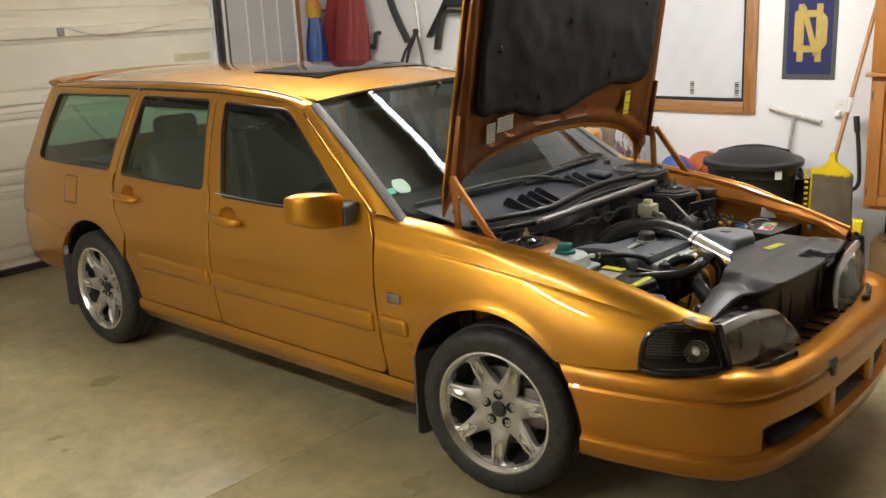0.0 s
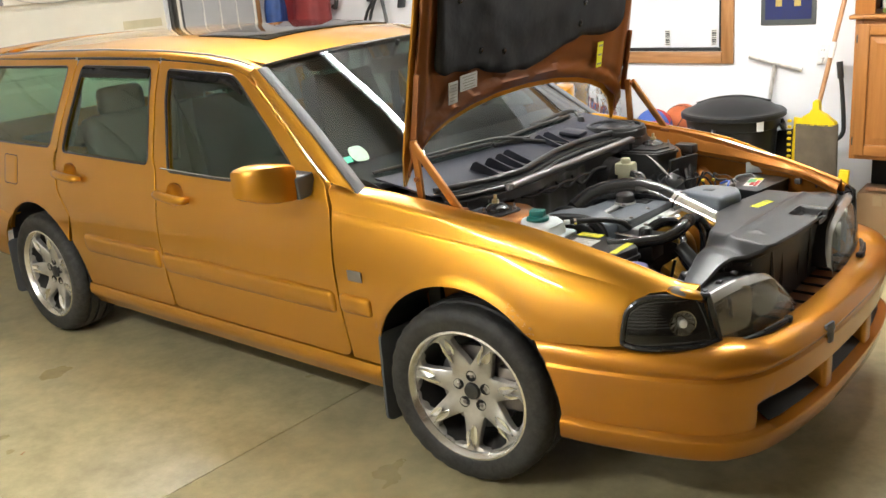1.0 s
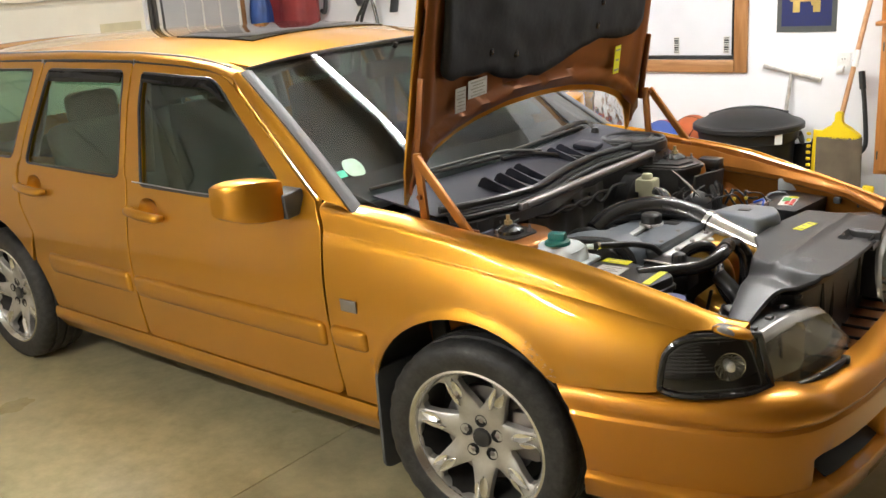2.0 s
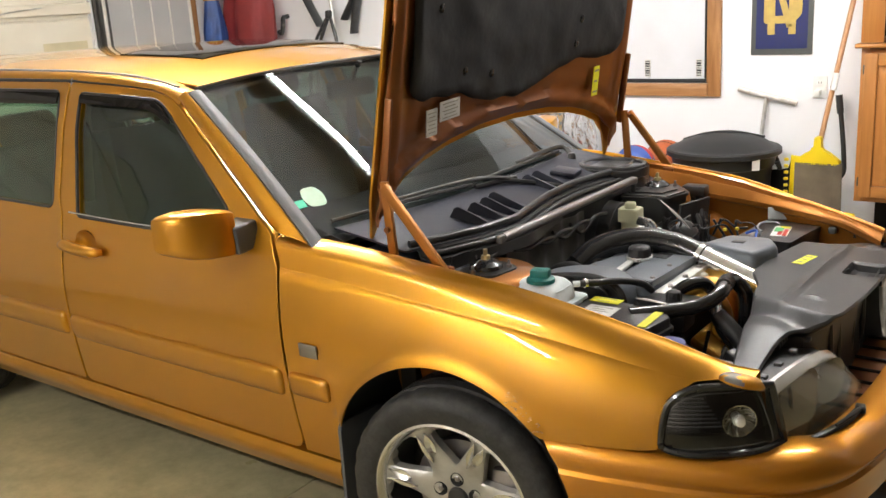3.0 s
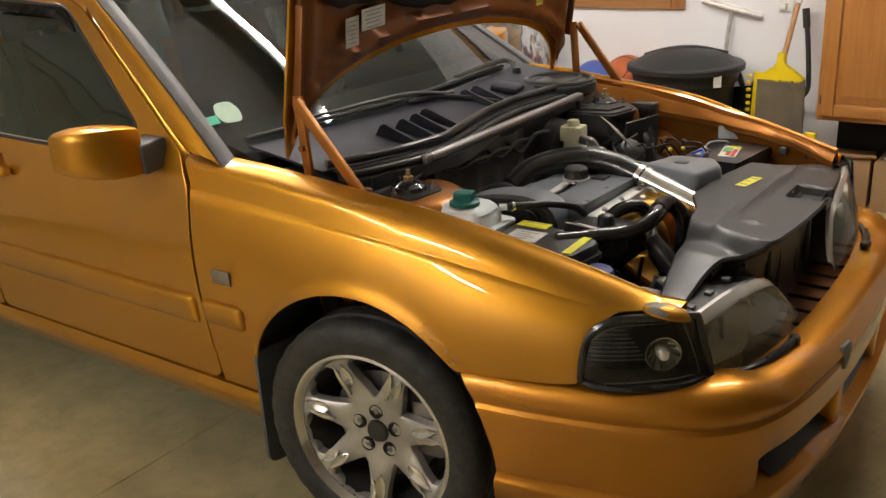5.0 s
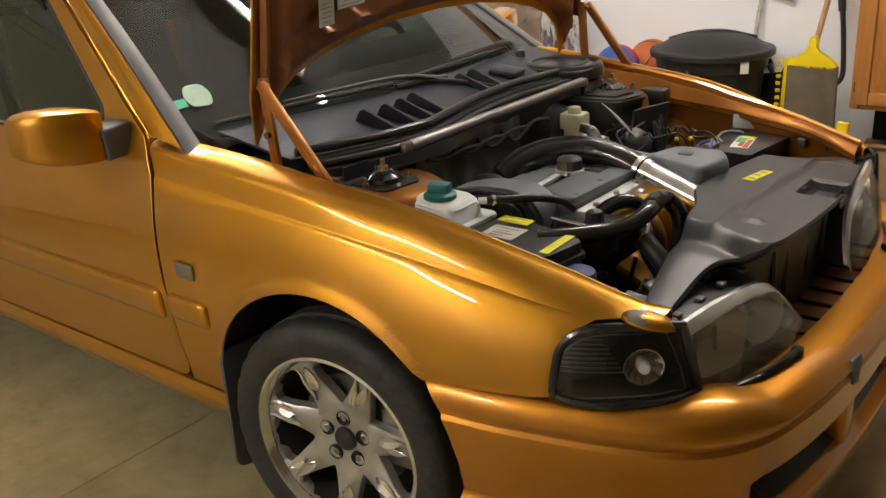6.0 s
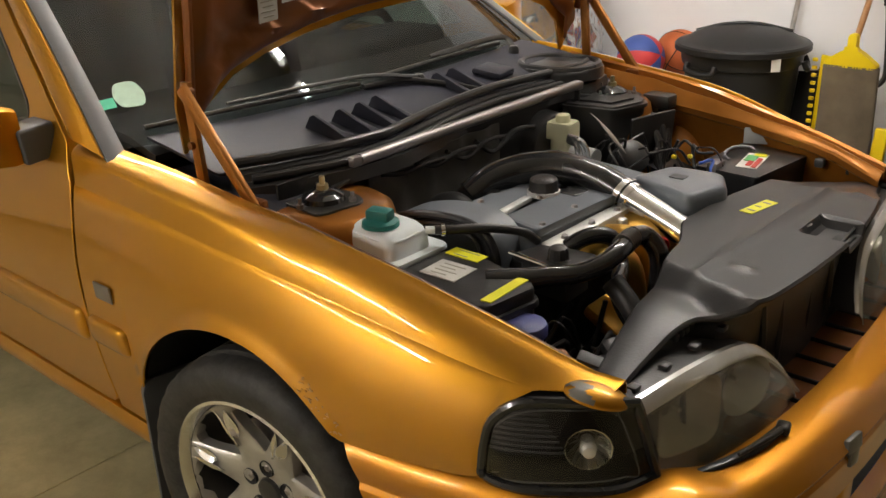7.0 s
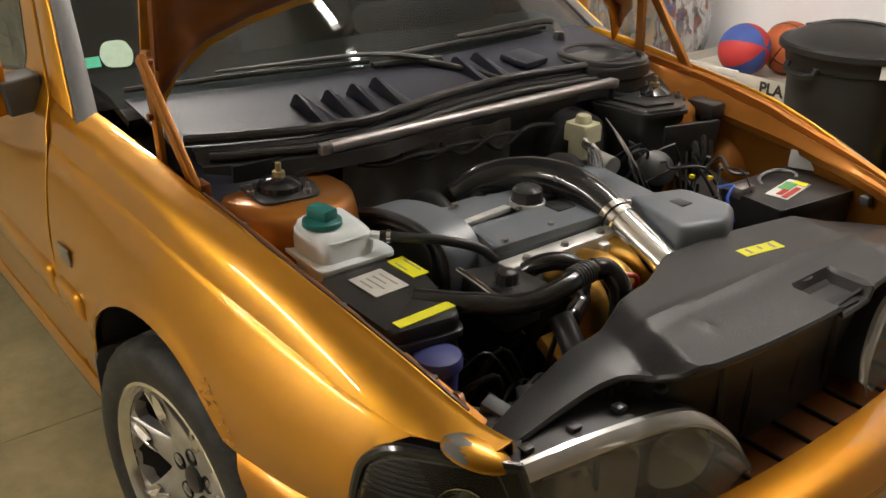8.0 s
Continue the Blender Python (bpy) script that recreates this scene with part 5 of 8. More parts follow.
def lamp(s):
    S = lambda p: (p[0], s * p[1], p[2])
    top = [tuple(v) for v in smooth_path([(0.722, 0.628, 0.702), (0.736, 0.54, 0.706), (0.748, 0.44, 0.702), (0.757, 0.34, 0.688), (0.765, 0.27, 0.66), (0.785, 0.205, 0.60), (0.80, 0.185, 0.552)], 6)]
    low = [tuple(v) for v in smooth_path([(0.752, 0.60, 0.553), (0.79, 0.52, 0.550), (0.815, 0.43, 0.548), (0.828, 0.34, 0.547), (0.825, 0.27, 0.546), (0.815, 0.215, 0.546), (0.803, 0.187, 0.547)], 6)]
    rows = []
    for i in range(13):
        v = i / 12
        row = []
        for k in range(29):
            p = lerp_curve(low, k / 28).lerp(lerp_curve(top, k / 28), v)
            p.x += 0.022 * math.sin(math.pi * v) ** 0.8
            row.append(S(p))
        rows.append(row)
    unit = part("headlight", shell(loft([[(p[0] - 0.14, p[1], p[2] - 0.004) for p in rows[12]], [(p[0] - 0.012, p[1], p[2] + 0.004) for p in rows[12]], [(p[0] + 0.002, p[1], p[2] + 0.001) for p in rows[12]]]), 0.004), SHROUD, car, "headlight with clear lens and twin reflectors")
    le = part("lens", shell(loft(rows), 0.004), LENS, unit, "clear lens with a pale haze added for brightness", smooth=70)
    le.visible_shadow = False
    # bezel made wide and pale to stand in for ceiling reflection along the lens
    part("bezel_and_sheen", shell(loft([[(p[0] + dx, p[1], p[2] + dz) for p in rows[12]] for dx, dz in ((-0.006, 0.006), (0.003, 0.005), (0.010, -0.002), (0.015, -0.012), (0.016, -0.018))]), 0.003), surface("bezel_with_ceiling_sheen", (0.92, 0.92, 0.91), rough=0.18, metal=0.6, vary=0.08, scale=20), unit, "upper bezel, widened and paled as the lens's ceiling reflection")
    part("bezel_line", tube([(p[0] + 0.004, p[1], p[2] - 0.034) for p in rows[12][2:24:2]], 0.0035, 6, 2), ALLOY_BRIGHT, unit)
    part("housing", shell(loft([[(p[0] - 0.085, p[1], p[2] + (0.006 if q == 0 else -0.006)) for p in rows[r]] for q, r in ((0, 0), (1, 6), (1, 12))]), 0.004), surface("lamp_inner", (0.085, 0.085, 0.075), rough=0.3, metal=0.3), unit)
    for y, z, r, sq in ((0.50, 0.628, 0.068, 0.45), (0.345, 0.622, 0.056, 0.8)):
        prof = [(0.004, -0.050), (0.018, -0.048), (r * 0.6, -0.030), (r * 0.9, -0.010), (r, -0.002)]
        mm = pose(0.757 + (0.50 - y) * 0.18, s * y, z, 0, 90, s * 20)
        v, f = lathe(prof, 28)
        v = [(c[0], c[1], c[2]) if math.hypot(c[0], c[1]) < 1e-6 else (abs(c[0] / math.hypot(c[0], c[1])) ** sq * math.copysign(math.hypot(c[0], c[1]), c[0]), abs(c[1] / math.hypot(c[0], c[1])) ** sq * math.copysign(math.hypot(c[0], c[1]), c[1]), c[2]) for c in v]
        part("reflector", moved((v, f[:-2]), mm), REFLECTOR, unit, "square-edged mirror-like reflector" if sq < 1 else "round mirror-like reflector")
        part("bulb", moved(lathe([(0.0, -0.022), (0.005, -0.025), (0.007, -0.034), (0.007, -0.055)], 12), mm), CHROME, unit)
    # clips and wiper strip under the lens
    part("lower_strip", tube([S((0.772, 0.592, 0.560)), S((0.806, 0.52, 0.560)), S((0.838, 0.43, 0.560)), S((0.850, 0.345, 0.561))], [0.004, 0.008, 0.011, 0.010], 8, flat=0.7), BLACK, unit, "black strip under the lens")
    part("strip_arm", tube([S((0.832, 0.47, 0.570)), S((0.850, 0.40, 0.572)), S((0.857, 0.335, 0.566))], [0.004, 0.006, 0.007], 8), BLACK, unit, "slim black washer arm")
    part("strip_pivot", block((0.024, 0.030, 0.018), S((0.855, 0.345, 0.566)), 0.006, 3, (0, 0, -s * 12)), BLACK, unit)
    for k in range(4):
        part("top_clip", block((0.018, 0.02, 0.010), S((0.705 + 0.006 * k, 0.60 - 0.09 * k, 0.712)), 0.003), BLACK, unit)
    part("adjuster", join(*[block((0.03, 0.014, 0.014), S((0.672, 0.42 - 0.018 * k, 0.717)), 0.004) for k in range(4)]), BLACK, unit)
    # smoked corner lamp wrapping round to the fender
    ctop = [tuple(v) for v in smooth_path([(0.547, 0.788, 0.596), (0.550, 0.784, 0.640), (0.560, 0.773, 0.686), (0.600, 0.750, 0.718), (0.672, 0.703, 0.722), (0.735, 0.640, 0.716)], 5)]
    clow = [tuple(v) for v in smooth_path([(0.549, 0.788, 0.588), (0.575, 0.785, 0.582), (0.625, 0.769, 0.580), (0.690, 0.723, 0.578), (0.735, 0.672, 0.576), (0.757, 0.608, 0.577)], 5)]
    rows = []
    for i in range(11):
        v = i / 10
        row = []
        for k in range(26):
            p = lerp_curve(clow, k / 25).lerp(lerp_curve(ctop, k / 25), v)
            b = 0.014 * math.sin(math.pi * v) * math.sin(math.pi * min(1, k / 25 + 0.1))
            p += Vector((0.55, 0.8, 0)) * b
            row.append(S(p))
        rows.append(row)
    back = [[(p[0] - 0.002, p[1] * 0.997, p[2]) for p in rows[0]], [(p[0] - 0.05, p[1] * 0.92, p[2] + 0.004) for p in rows[0]]]
    back += [[(p[0] - 0.05, p[1] * 0.92, p[2]) for p in r] for r in rows[2:9:3]]
    back += [[(p[0] - 0.05, p[1] * 0.92, p[2] - 0.004) for p in rows[10]], [(p[0] - 0.002, p[1] * 0.997, p[2]) for p in rows[10]]]
    corner = part("corner_lamp", shell(loft(back), 0.004), surface("corner_inner", (0.012, 0.012, 0.013), rough=0.3), car, "smoked corner indicator lamp")
    le = part("lens", shell(loft(rows), 0.003), LENS_DARK, corner, "smoked lens", smooth=70)
    le.visible_shadow = False
    edge = [rows[0][k] for k in range(26)] + [rows[i][25] for i in range(1, 11)] + [rows[10][k] for k in range(24, -1, -1)] + [rows[i][0] for i in range(9, 0, -1)]
    part("rim", tube(edge + [edge[0]], 0.009, 8, 1), BLACK_GLOSS, corner, "glossy black lamp rim")
    inner = [Vector(rows[i][k]) for i, k in [(1, k) for k in range(3, 24, 2)] + [(9, k) for k in range(23, 2, -2)]]
    part("inner_line", tube([(p.x - 0.004, p.y * 0.995, p.z) for p in inner] + [(inner[0].x - 0.004, inner[0].y * 0.995, inner[0].z)], 0.0016, 6, 3), surface("lamp_line", (0.20, 0.20, 0.20), rough=0.25), corner)
    for k in range(10):
        z = 0.630 + 0.0088 * k
        line = []
        for q in (2, 4, 6, 8, 10, 12, 14, 16):
            a, b = Vector(rows[0][q]), Vector(rows[10][q])
            w = (z - a.z) / (b.z - a.z)
            if 0.05 < w < 0.95:
                p = a.lerp(b, w)
                line.append((p.x - 0.012, p.y * 0.985, p.z))
        if len(line) < 3:
            continue
        part("flute", tube(line, 0.0018, 6, 2), FLUTE, corner)
    mm = pose(0.688, s * 0.700, 0.645, 0, 90, s * 52)
    v, f = lathe([(0.004, -0.030), (0.012, -0.027), (0.020, -0.020), (0.028, -0.010), (0.036, 0.003), (0.038, 0.003)], 15)
    part("reflector", moved((v, f[:-2]), mm), SPARKLE, corner, "small bright faceted reflector", smooth=4)
    part("bulb", moved(lathe([(0.0, 0.016), (0.010, 0.012), (0.0145, 0.002), (0.011, -0.026)], 14), mm), surface("bulb_glass", (0.95, 0.94, 0.90), rough=0.10, metal=0.55), corner)


lamp(-1)
lamp(1)
part("fender_tip", moved(lathe([(0.0, 1.0)] + [(math.sin(radians(a)), math.cos(radians(a))) for a in range(10, 101, 10)], 32), pose(0.684, -0.674, 0.724, 0, 14, 38) @ Matrix.Diagonal((0.052, 0.033, 0.018, 1.0))), PAINT, car, "rounded fender tip")
v, f = lathe([(0.0, 1.0)] + [(math.sin(radians(a)), math.cos(radians(a))) for a in range(6, 97, 6)], 40)
mid = lambda face, c: sum(v[k][c] for k in face) / len(face)
worn = [q for q in f if len(q) < 5 and -0.86 < mid(q, 0) + 0.12 * math.sin(9 * mid(q, 1)) < -0.30 and mid(q, 2) > 0.12]
part("tip_scuff", moved((v, worn), pose(0.684, -0.674, 0.724, 0, 14, 38) @ Matrix.Diagonal((0.0527, 0.0335, 0.0186, 1.0))), PAINT_BARE, car, "scuffed grey fender tip")

# ---- door mirrors ----
for s in (-1, 1):
    S = lambda p: (p[0], s * p[1], p[2])
    rows = []
    for y, x, zc, hz, dx in ((0.868, -0.690, 0.966, 0.062, 0.050), (0.89, -0.694, 0.968, 0.067, 0.062), (0.94, -0.710, 0.973, 0.069, 0.068), (0.99, -0.730, 0.978, 0.065, 0.064), (1.022, -0.748, 0.981, 0.056, 0.052), (1.034, -0.762, 0.981, 0.047, 0.040)):
        row = []
        for a in range(0, 360, 15):
            c, q = math.cos(radians(a)), math.sin(radians(a))
            k = (abs(c) ** 7 + abs(q) ** 7) ** (-1 / 7)
            row.append(S((x + dx * 0.85 * c * k - 0.02, y, zc + hz * q * k)))
        rows.append(row)
    v, f = loft(rows, True)
    f += [tuple(range(24)), tuple(5 * 24 + k for k in range(24))]
    mir = part("door_mirror", (v, f), PAINT, car, "body-coloured door mirror on a grey foot", smooth=50)
    part("mirror_foot", block((0.085, 0.085, 0.080), S((-0.698, 0.836, 0.947)), 0.008, 3, (-s * 6, 0, 0)), TRIM_GREY, mir, "grey plastic mirror foot")
    part("mirror_glass", block((0.004, 0.135, 0.100), S((-0.795, 0.950, 0.973)), 0.001, 1, (0, 0, -s * 15)), CHROME, mir)

# ---- raised hood ----
HX, HZ = -0.317, 0.924
UPV = Vector((0.158, 0, 0.987)).normalized()
OUT = Vector((UPV.z, 0, -UPV.x))          # the underside faces forward


def hood_point(u, v, d):
    """u across, v up from the trailing corners, d behind the underside."""
    crown = -0.028 * (1 - (u / 0.72) ** 2) - 0.02 * ((v - 0.6) / 0.6) ** 2
    return tuple(Vector((HX, u + 0.018, HZ)) + UPV * v + OUT * (crown + 0.02 - d))


HOOD_ARCH = [(-0.695, 0.0), (-0.672, 0.045), (-0.64, 0.105), (-0.57, 0.158), (-0.48, 0.190), (-0.36, 0.216), (-0.2, 0.236), (0.0, 0.243), (0.2, 0.236), (0.36, 0.216), (0.48, 0.190), (0.57, 0.158), (0.64, 0.105), (0.672, 0.045), (0.695, 0.0)]
HOOD = HOOD_ARCH + [(0.730, 0.12), (0.724, 0.40), (0.70, 0.75), (0.668, 1.10), (0.62, 1.22), (0.4, 1.262), (0.0, 1.275), (-0.4, 1.262), (-0.62, 1.22), (-0.668, 1.10), (-0.70, 0.75), (-0.716, 0.40), (-0.718, 0.12)]
hood = part("hood", sheet(HOOD, [], lambda u, v, d: hood_point(u, v, 0.030 - d), thick=0.010, step=0.05), PAINT, car, "raised hood with bare painted underside and black felt pad", smooth=50)
INNER = inset(HOOD, 0.022)


def under(u, v, d):
    """The pressed inner frame: a ridge along the arch and along the sides."""
    e = 1e9
    for (x0, y0), (x1, y1) in zip(HOOD_ARCH, HOOD_ARCH[1:]):
        a, b, p = Vector((x0, y0)), Vector((x1, y1)), Vector((u, v))
        t = max(0, min(1, (p - a).dot(b - a) / (b - a).length_squared))
        e = min(e, (a + (b - a) * t - p).length)
    ridge = 0.012 * math.exp(-((e - 0.055) / 0.014) ** 2) - 0.010 * math.exp(-((e - 0.085) / 0.012) ** 2) 
    side = 0.016 * math.exp(-((abs(u) - 0.655) / 0.022) ** 2)
    return hood_point(u, v, -(ridge + side) + 0.006 + d)


part("inner_frame", sheet(INNER, [], under, thick=0.012, step=0.022), PAINT_IN_SHADED, hood, "dusty orange pressed inner frame, its shade put into the colour", smooth=60)
PADO = rounded([(-0.615, 0.40), (-0.55, 0.372), (-0.50, 0.382), (-0.42, 0.370), (-0.37, 0.380), (-0.30, 0.352), (-0.18, 0.330), (-0.12, 0.338), (-0.06, 0.326), (0.04, 0.345), (0.15, 0.372), (0.21, 0.392), (0.26, 0.400), (0.32, 0.420), (0.38, 0.410), (0.48, 0.402), (0.58, 0.412), (0.615, 0.45), (0.60, 0.85), (0.57, 1.14), (0.0, 1.18), (-0.57, 1.14), (-0.60, 0.85)], 0.03)


def pad_point(u, v, d):
    n = noise.noise(Vector((u * 5, v * 5, 0.3))) * 0.010 + noise.noise(Vector((u * 13, v * 13, 2.1))) * 0.005
    return hood_point(u, v, -(0.020 + n) + d)


pad = part("insulation_pad", sheet(PADO, [], pad_point, thick=0.016, step=0.022, edge=0.010, drop=0.012), PAD, hood, "sagging black felt insulation pad", smooth=60)
for u, v in ((-0.22, 0.42), (0.30, 0.55), (0.28, 0.47), (0.50, 0.75), (-0.50, 0.62), (-0.05, 0.70), (-0.36, 0.44)):
    o = Vector(pad_point(u, v, 0))
    part("pad_clip", moved(lathe([(0.0, 0.004), (0.010, 0.003), (0.014, 0.0), (0.014, -0.004)], 12), Matrix.Translation(o) @ OUT.to_track_quat("Z", "Y").to_matrix().to_4x4()), BLACK_GLOSS, pad)


def hood_label(u, v, w, h, mat, label, tilt=0.0, bars=0):
    o = Vector(hood_point(u, v, -0.006 + 0.006)) + OUT * 0.010
    m = Matrix.Translation(o) @ Matrix((Vector((0, 1, 0)), UPV, OUT)).transposed().to_4x4() @ pose(0, 0, 0, 0, 0, tilt)
    lb = part("label", moved(block((w, h, 0.002), (0, 0, 0), 0), m), mat, hood, label)
    for k in range(bars):
        part("print_bar", moved(block((w * (0.75 - 0.2 * (k % 2)), h * 0.2 / bars, 0.001), (0, h * (0.36 - 0.72 * k / max(1, bars - 1)), 0.0018), 0), m), INK_FADED, lb)


hood_label(-0.500, 0.310, 0.050, 0.076, LABEL, "pale printed label", 4, 6)
hood_label(-0.412, 0.336, 0.095, 0.056, LABEL_CLEAN, "white printed label", 4, 5)
hood_label(0.472, 0.322, 0.042, 0.105, YELLOW, "yellow warning label", 2, 3)

# hinge arms on both sides
for s in (-1, 1):
    S = lambda p: (p[0], s * p[1], p[2])
    hinge = part("hood_hinge", block((0.045, 0.02, 0.03), S((-0.07, 0.704, 0.885)), 0.006), PAINT_IN_SHADED, car, "painted hood hinge")
    part("arm", block((0.026, 0.015, 0.285), S((-0.150, 0.722, 0.990)), 0.003, 2, (s * -2, -39.6, 0)), PAINT_BAY_SHADED, hinge, "flat orange hinge arm")
    part("post", block((0.026, 0.012, 0.225), S((-0.243, 0.709, 0.995)), 0.002, 2, (0, -4, 0)), PAINT_BAY_SHADED, hinge)
    part("bracket", block((0.024, 0.010, 0.26), S((-0.255, 0.698 + 0.012 * s, 1.19)), 0.004, 2, (0, 9, 0)), PAINT_IN_SHADED, hinge)
    for z, x in ((1.09, -0.235), (0.98, -0.245)):
        part("pivot", moved(lathe([(0.0, 0.012), (0.006, 0.011), (0.008, 0.006), (0.008, -0.008)], 12), pose(x, s * 0.716, z, 90 * s, 0, 0)), PAINT_IN_SHADED, hinge)

# ---- engine bay ----
# painted inner aprons and strut towers
FLANGE_TOP = [(-0.30, 0.926), (-0.02, 0.899), (0.10, 0.884), (0.20, 0.868), (0.28, 0.850), (0.36, 0.836), (0.45, 0.822), (0.54, 0.802), (0.70, 0.762)]
FLANGE_MID = [(-0.30, 0.905), (0.017, 0.880), (0.112, 0.859), (0.20, 0.848), (0.293, 0.831), (0.38, 0.818), (0.464, 0.808), (0.56, 0.792), (0.70, 0.750)]
FLANGE_LOW = [(-0.30, 0.865), (0.08, 0.828), (0.20, 0.817), (0.31, 0.810), (0.40, 0.799), (0.50, 0.790), (0.58, 0.776), (0.70, 0.735)]
for s in (-1, 1):
    S = lambda p: (p[0], s * p[1], p[2])
    rows = []
    for x in np.linspace(-0.30, 0.70, 34):
        yi, zi = table(x, INNER_Y), float(np.interp(x, *TIZ))
        if s < 0:
            prof = [(0.012, zi - 0.030), (0.030, zi - 0.036), (0.034, zi - 0.050), (0.060, zi - 0.056), (0.066, zi - 0.075), (0.075, zi - 0.16), (0.085, 0.58), (0.12, 0.42)]
        else:
            za, zm, zl = table(x, FLANGE_TOP), table(x, FLANGE_MID), table(x, FLANGE_LOW)
            prof = [(0.004, zi - 0.010), (0.008, zi - 0.022), (0.018, za - 0.020), (0.024, za - 0.003), (0.028, za), (0.032, za - 0.003), (0.036, zm - 0.016), (0.043, zm - 0.016), (0.047, zm - 0.001), (0.051, zm), (0.056, zm - 0.006),
                    (0.068, zl + 0.002), (0.071, zl - 0.002), (0.071, zl - 0.014), (0.058, zl - 0.022), (0.052, zl - 0.06), (0.054, 0.64), (0.075, 0.52), (0.12, 0.42)]
        rows.append([S((x, yi - o, z)) for o, z in prof])
    apron = part("inner_apron", shell(loft(rows), 0.004), PAINT_BAY_SHADED, car, "dusty orange inner fender apron with shade in its colour", smooth=30)
    for x, z, r in ((0.236, 0.766, 0.011), (0.174, 0.705, 0.017), (0.30, 0.72, 0.009), (0.215, 0.742, 0.005)):
        yi = table(x, INNER_Y) - 0.0545
        part("hole", moved(lathe([(0.0, 0.0), (r, 0.0), (r, -0.006)], 16), pose(x, s * (yi - 0.001), z, 90 * s, 0, 0)), CABIN, apron)
    # rounded foot of the strut tower, pressed out of the apron
    v, f = lathe([(0.0, 1.0), (0.20, 0.985), (0.42, 0.90), (0.62, 0.72), (0.80, 0.42), (0.92, 0.16), (1.0, 0.0)], 28)
    part("tower_foot", ([(0.125 + x * 0.085 - 0.25 * (y * 0.12), s * (0.685 - z * 0.065), 0.665 + y * 0.105) for x, y, z in v], f), PAINT_BAY_SHADED, apron, "rounded bright orange pressing", smooth=60)
    # drip seal along the fender edge
    part("edge_strip", tube([S((x, table(x, INNER_Y) - 0.010, float(np.interp(x, *TIZ)) - 0.010)) for x in np.linspace(-0.02, 0.62, 9)], 0.005, 6, 2), RUST_EDGE if s < 0 else PAINT_BAY_SHADED, apron, "dirty brown fender edge" if s < 0 else "")
    for x in (0.05, 0.33, 0.52):
        part("bolt", moved(lathe([(0.0, 0.006), (0.006, 0.006), (0.007, 0.0)], 6), pose(x, s * (table(x, INNER_Y) - 0.047), float(np.interp(x, *TIZ)) - 0.050 if s < 0 else table(x, FLANGE_MID) - 0.004)), STEEL, apron)
    prof = [(0.155, 0.40), (0.150, 0.60), (0.140, 0.72), (0.140, 0.805), (0.132, 0.838), (0.115, 0.850), (0.06, 0.853), (0.0, 0.853)]
    v, f = lathe(prof, 36)
    k = 1.0 if s < 0 else 0.84
    v = [(x * 1.05 * k + (0.02 * k if z < 0.8 else 0), y * k, z) for x, y, z in v]
    tower = part("strut_tower", moved((v, f[:-2]), pose(-0.05, s * 0.545, 0)), PAINT_BAY_SHADED, car, "orange strut tower", smooth=50)
    tm = pose(-0.05, s * 0.555, 0.852)
    part("tower_plate", moved(plate(rounded([(-0.075, -0.055), (0.06, -0.068), (0.075, 0.05), (0.0, 0.075), (-0.07, 0.06)], 0.025), 0.0, 0.005, 0.002), tm), BLACK, tower, "black tower plate")
    part("mount_cup", moved(lathe([(0.0, 0.030), (0.020, 0.030), (0.034, 0.022), (0.043, 0.016), (0.046, 0.006)], 28), tm), BLACK_GLOSS, tower)
    part("strut_nut", moved(lathe([(0.0, 0.058), (0.006, 0.057), (0.006, 0.040), (0.012, 0.040), (0.013, 0.028)], 12), tm), ZINC, tower, "yellow zinc strut nut")
    for a in (30, 150, 270):
        part("stud", moved(lathe([(0.0, 0.026), (0.004, 0.026), (0.004, 0.014), (0.008, 0.014), (0.008, 0.004)], 8), tm @ pose(0.062 * math.cos(radians(a)), 0.062 * math.sin(radians(a)), 0)), STEEL, tower)
    part("bar_bracket", join(block((0.016, 0.075, 0.010), S((-0.085, 0.462, 0.866)), 0.003, 2, (s * -12, 0, 0)), block((0.016, 0.012, 0.055), S((-0.085, 0.430, 0.886)), 0.004)), BLACK, car, "black strut bar bracket")
part("strut_bar", tube([(-0.082, -0.418, 0.903), (-0.083, 0.0, 0.904), (-0.084, 0.422, 0.905)], 0.0135, 16, 8), STEEL, car, "dull steel strut tower bar")
for s in (-1, 1):
    part("bar_end", block((0.022, 0.030, 0.024), (-0.083, s * 0.428, 0.902), 0.006), STEEL, car)

# bay floor, firewall and heat shield
part("bay_floor", block((1.0, 1.20, 0.04), (0.32, 0, 0.36), 0.01), CABIN, car, "dark undertray")
fw = part("firewall", shell(loft([[(-0.125 + 0.01 * math.sin(y * 9), y, z) for z in np.linspace(0.40, 0.895, 10)] for y in np.linspace(-0.62, 0.62, 40)]), 0.006), CABIN, car, "dark firewall insulation", smooth=60)
part("heat_shield", shell(loft([[(-0.105 + 0.006 * math.sin(y * 60), y, z) for z in np.linspace(0.56, 0.865, 8)] for y in np.linspace(-0.38, 0.10, 40)]), 0.003), surface("dull_heat_shield", (0.17, 0.165, 0.15), rough=0.42, metal=0.5, vary=0.25, scale=12, bump=0.4, bump_scale=40), fw, "dull ribbed heat shield", smooth=60)

# cowl panel under the windscreen
def cowl_front(y):
    return table(y, [(-0.68, -0.215), (-0.60, -0.178), (-0.45, -0.128), (-0.30, -0.108), (-0.12, -0.150), (0.0, -0.175), (0.17, -0.19), (0.35, -0.17), (0.53, -0.145), (0.68, -0.18)])


def cowl_back(y):
    return -0.392 - 0.080 * (y / 0.70) ** 2


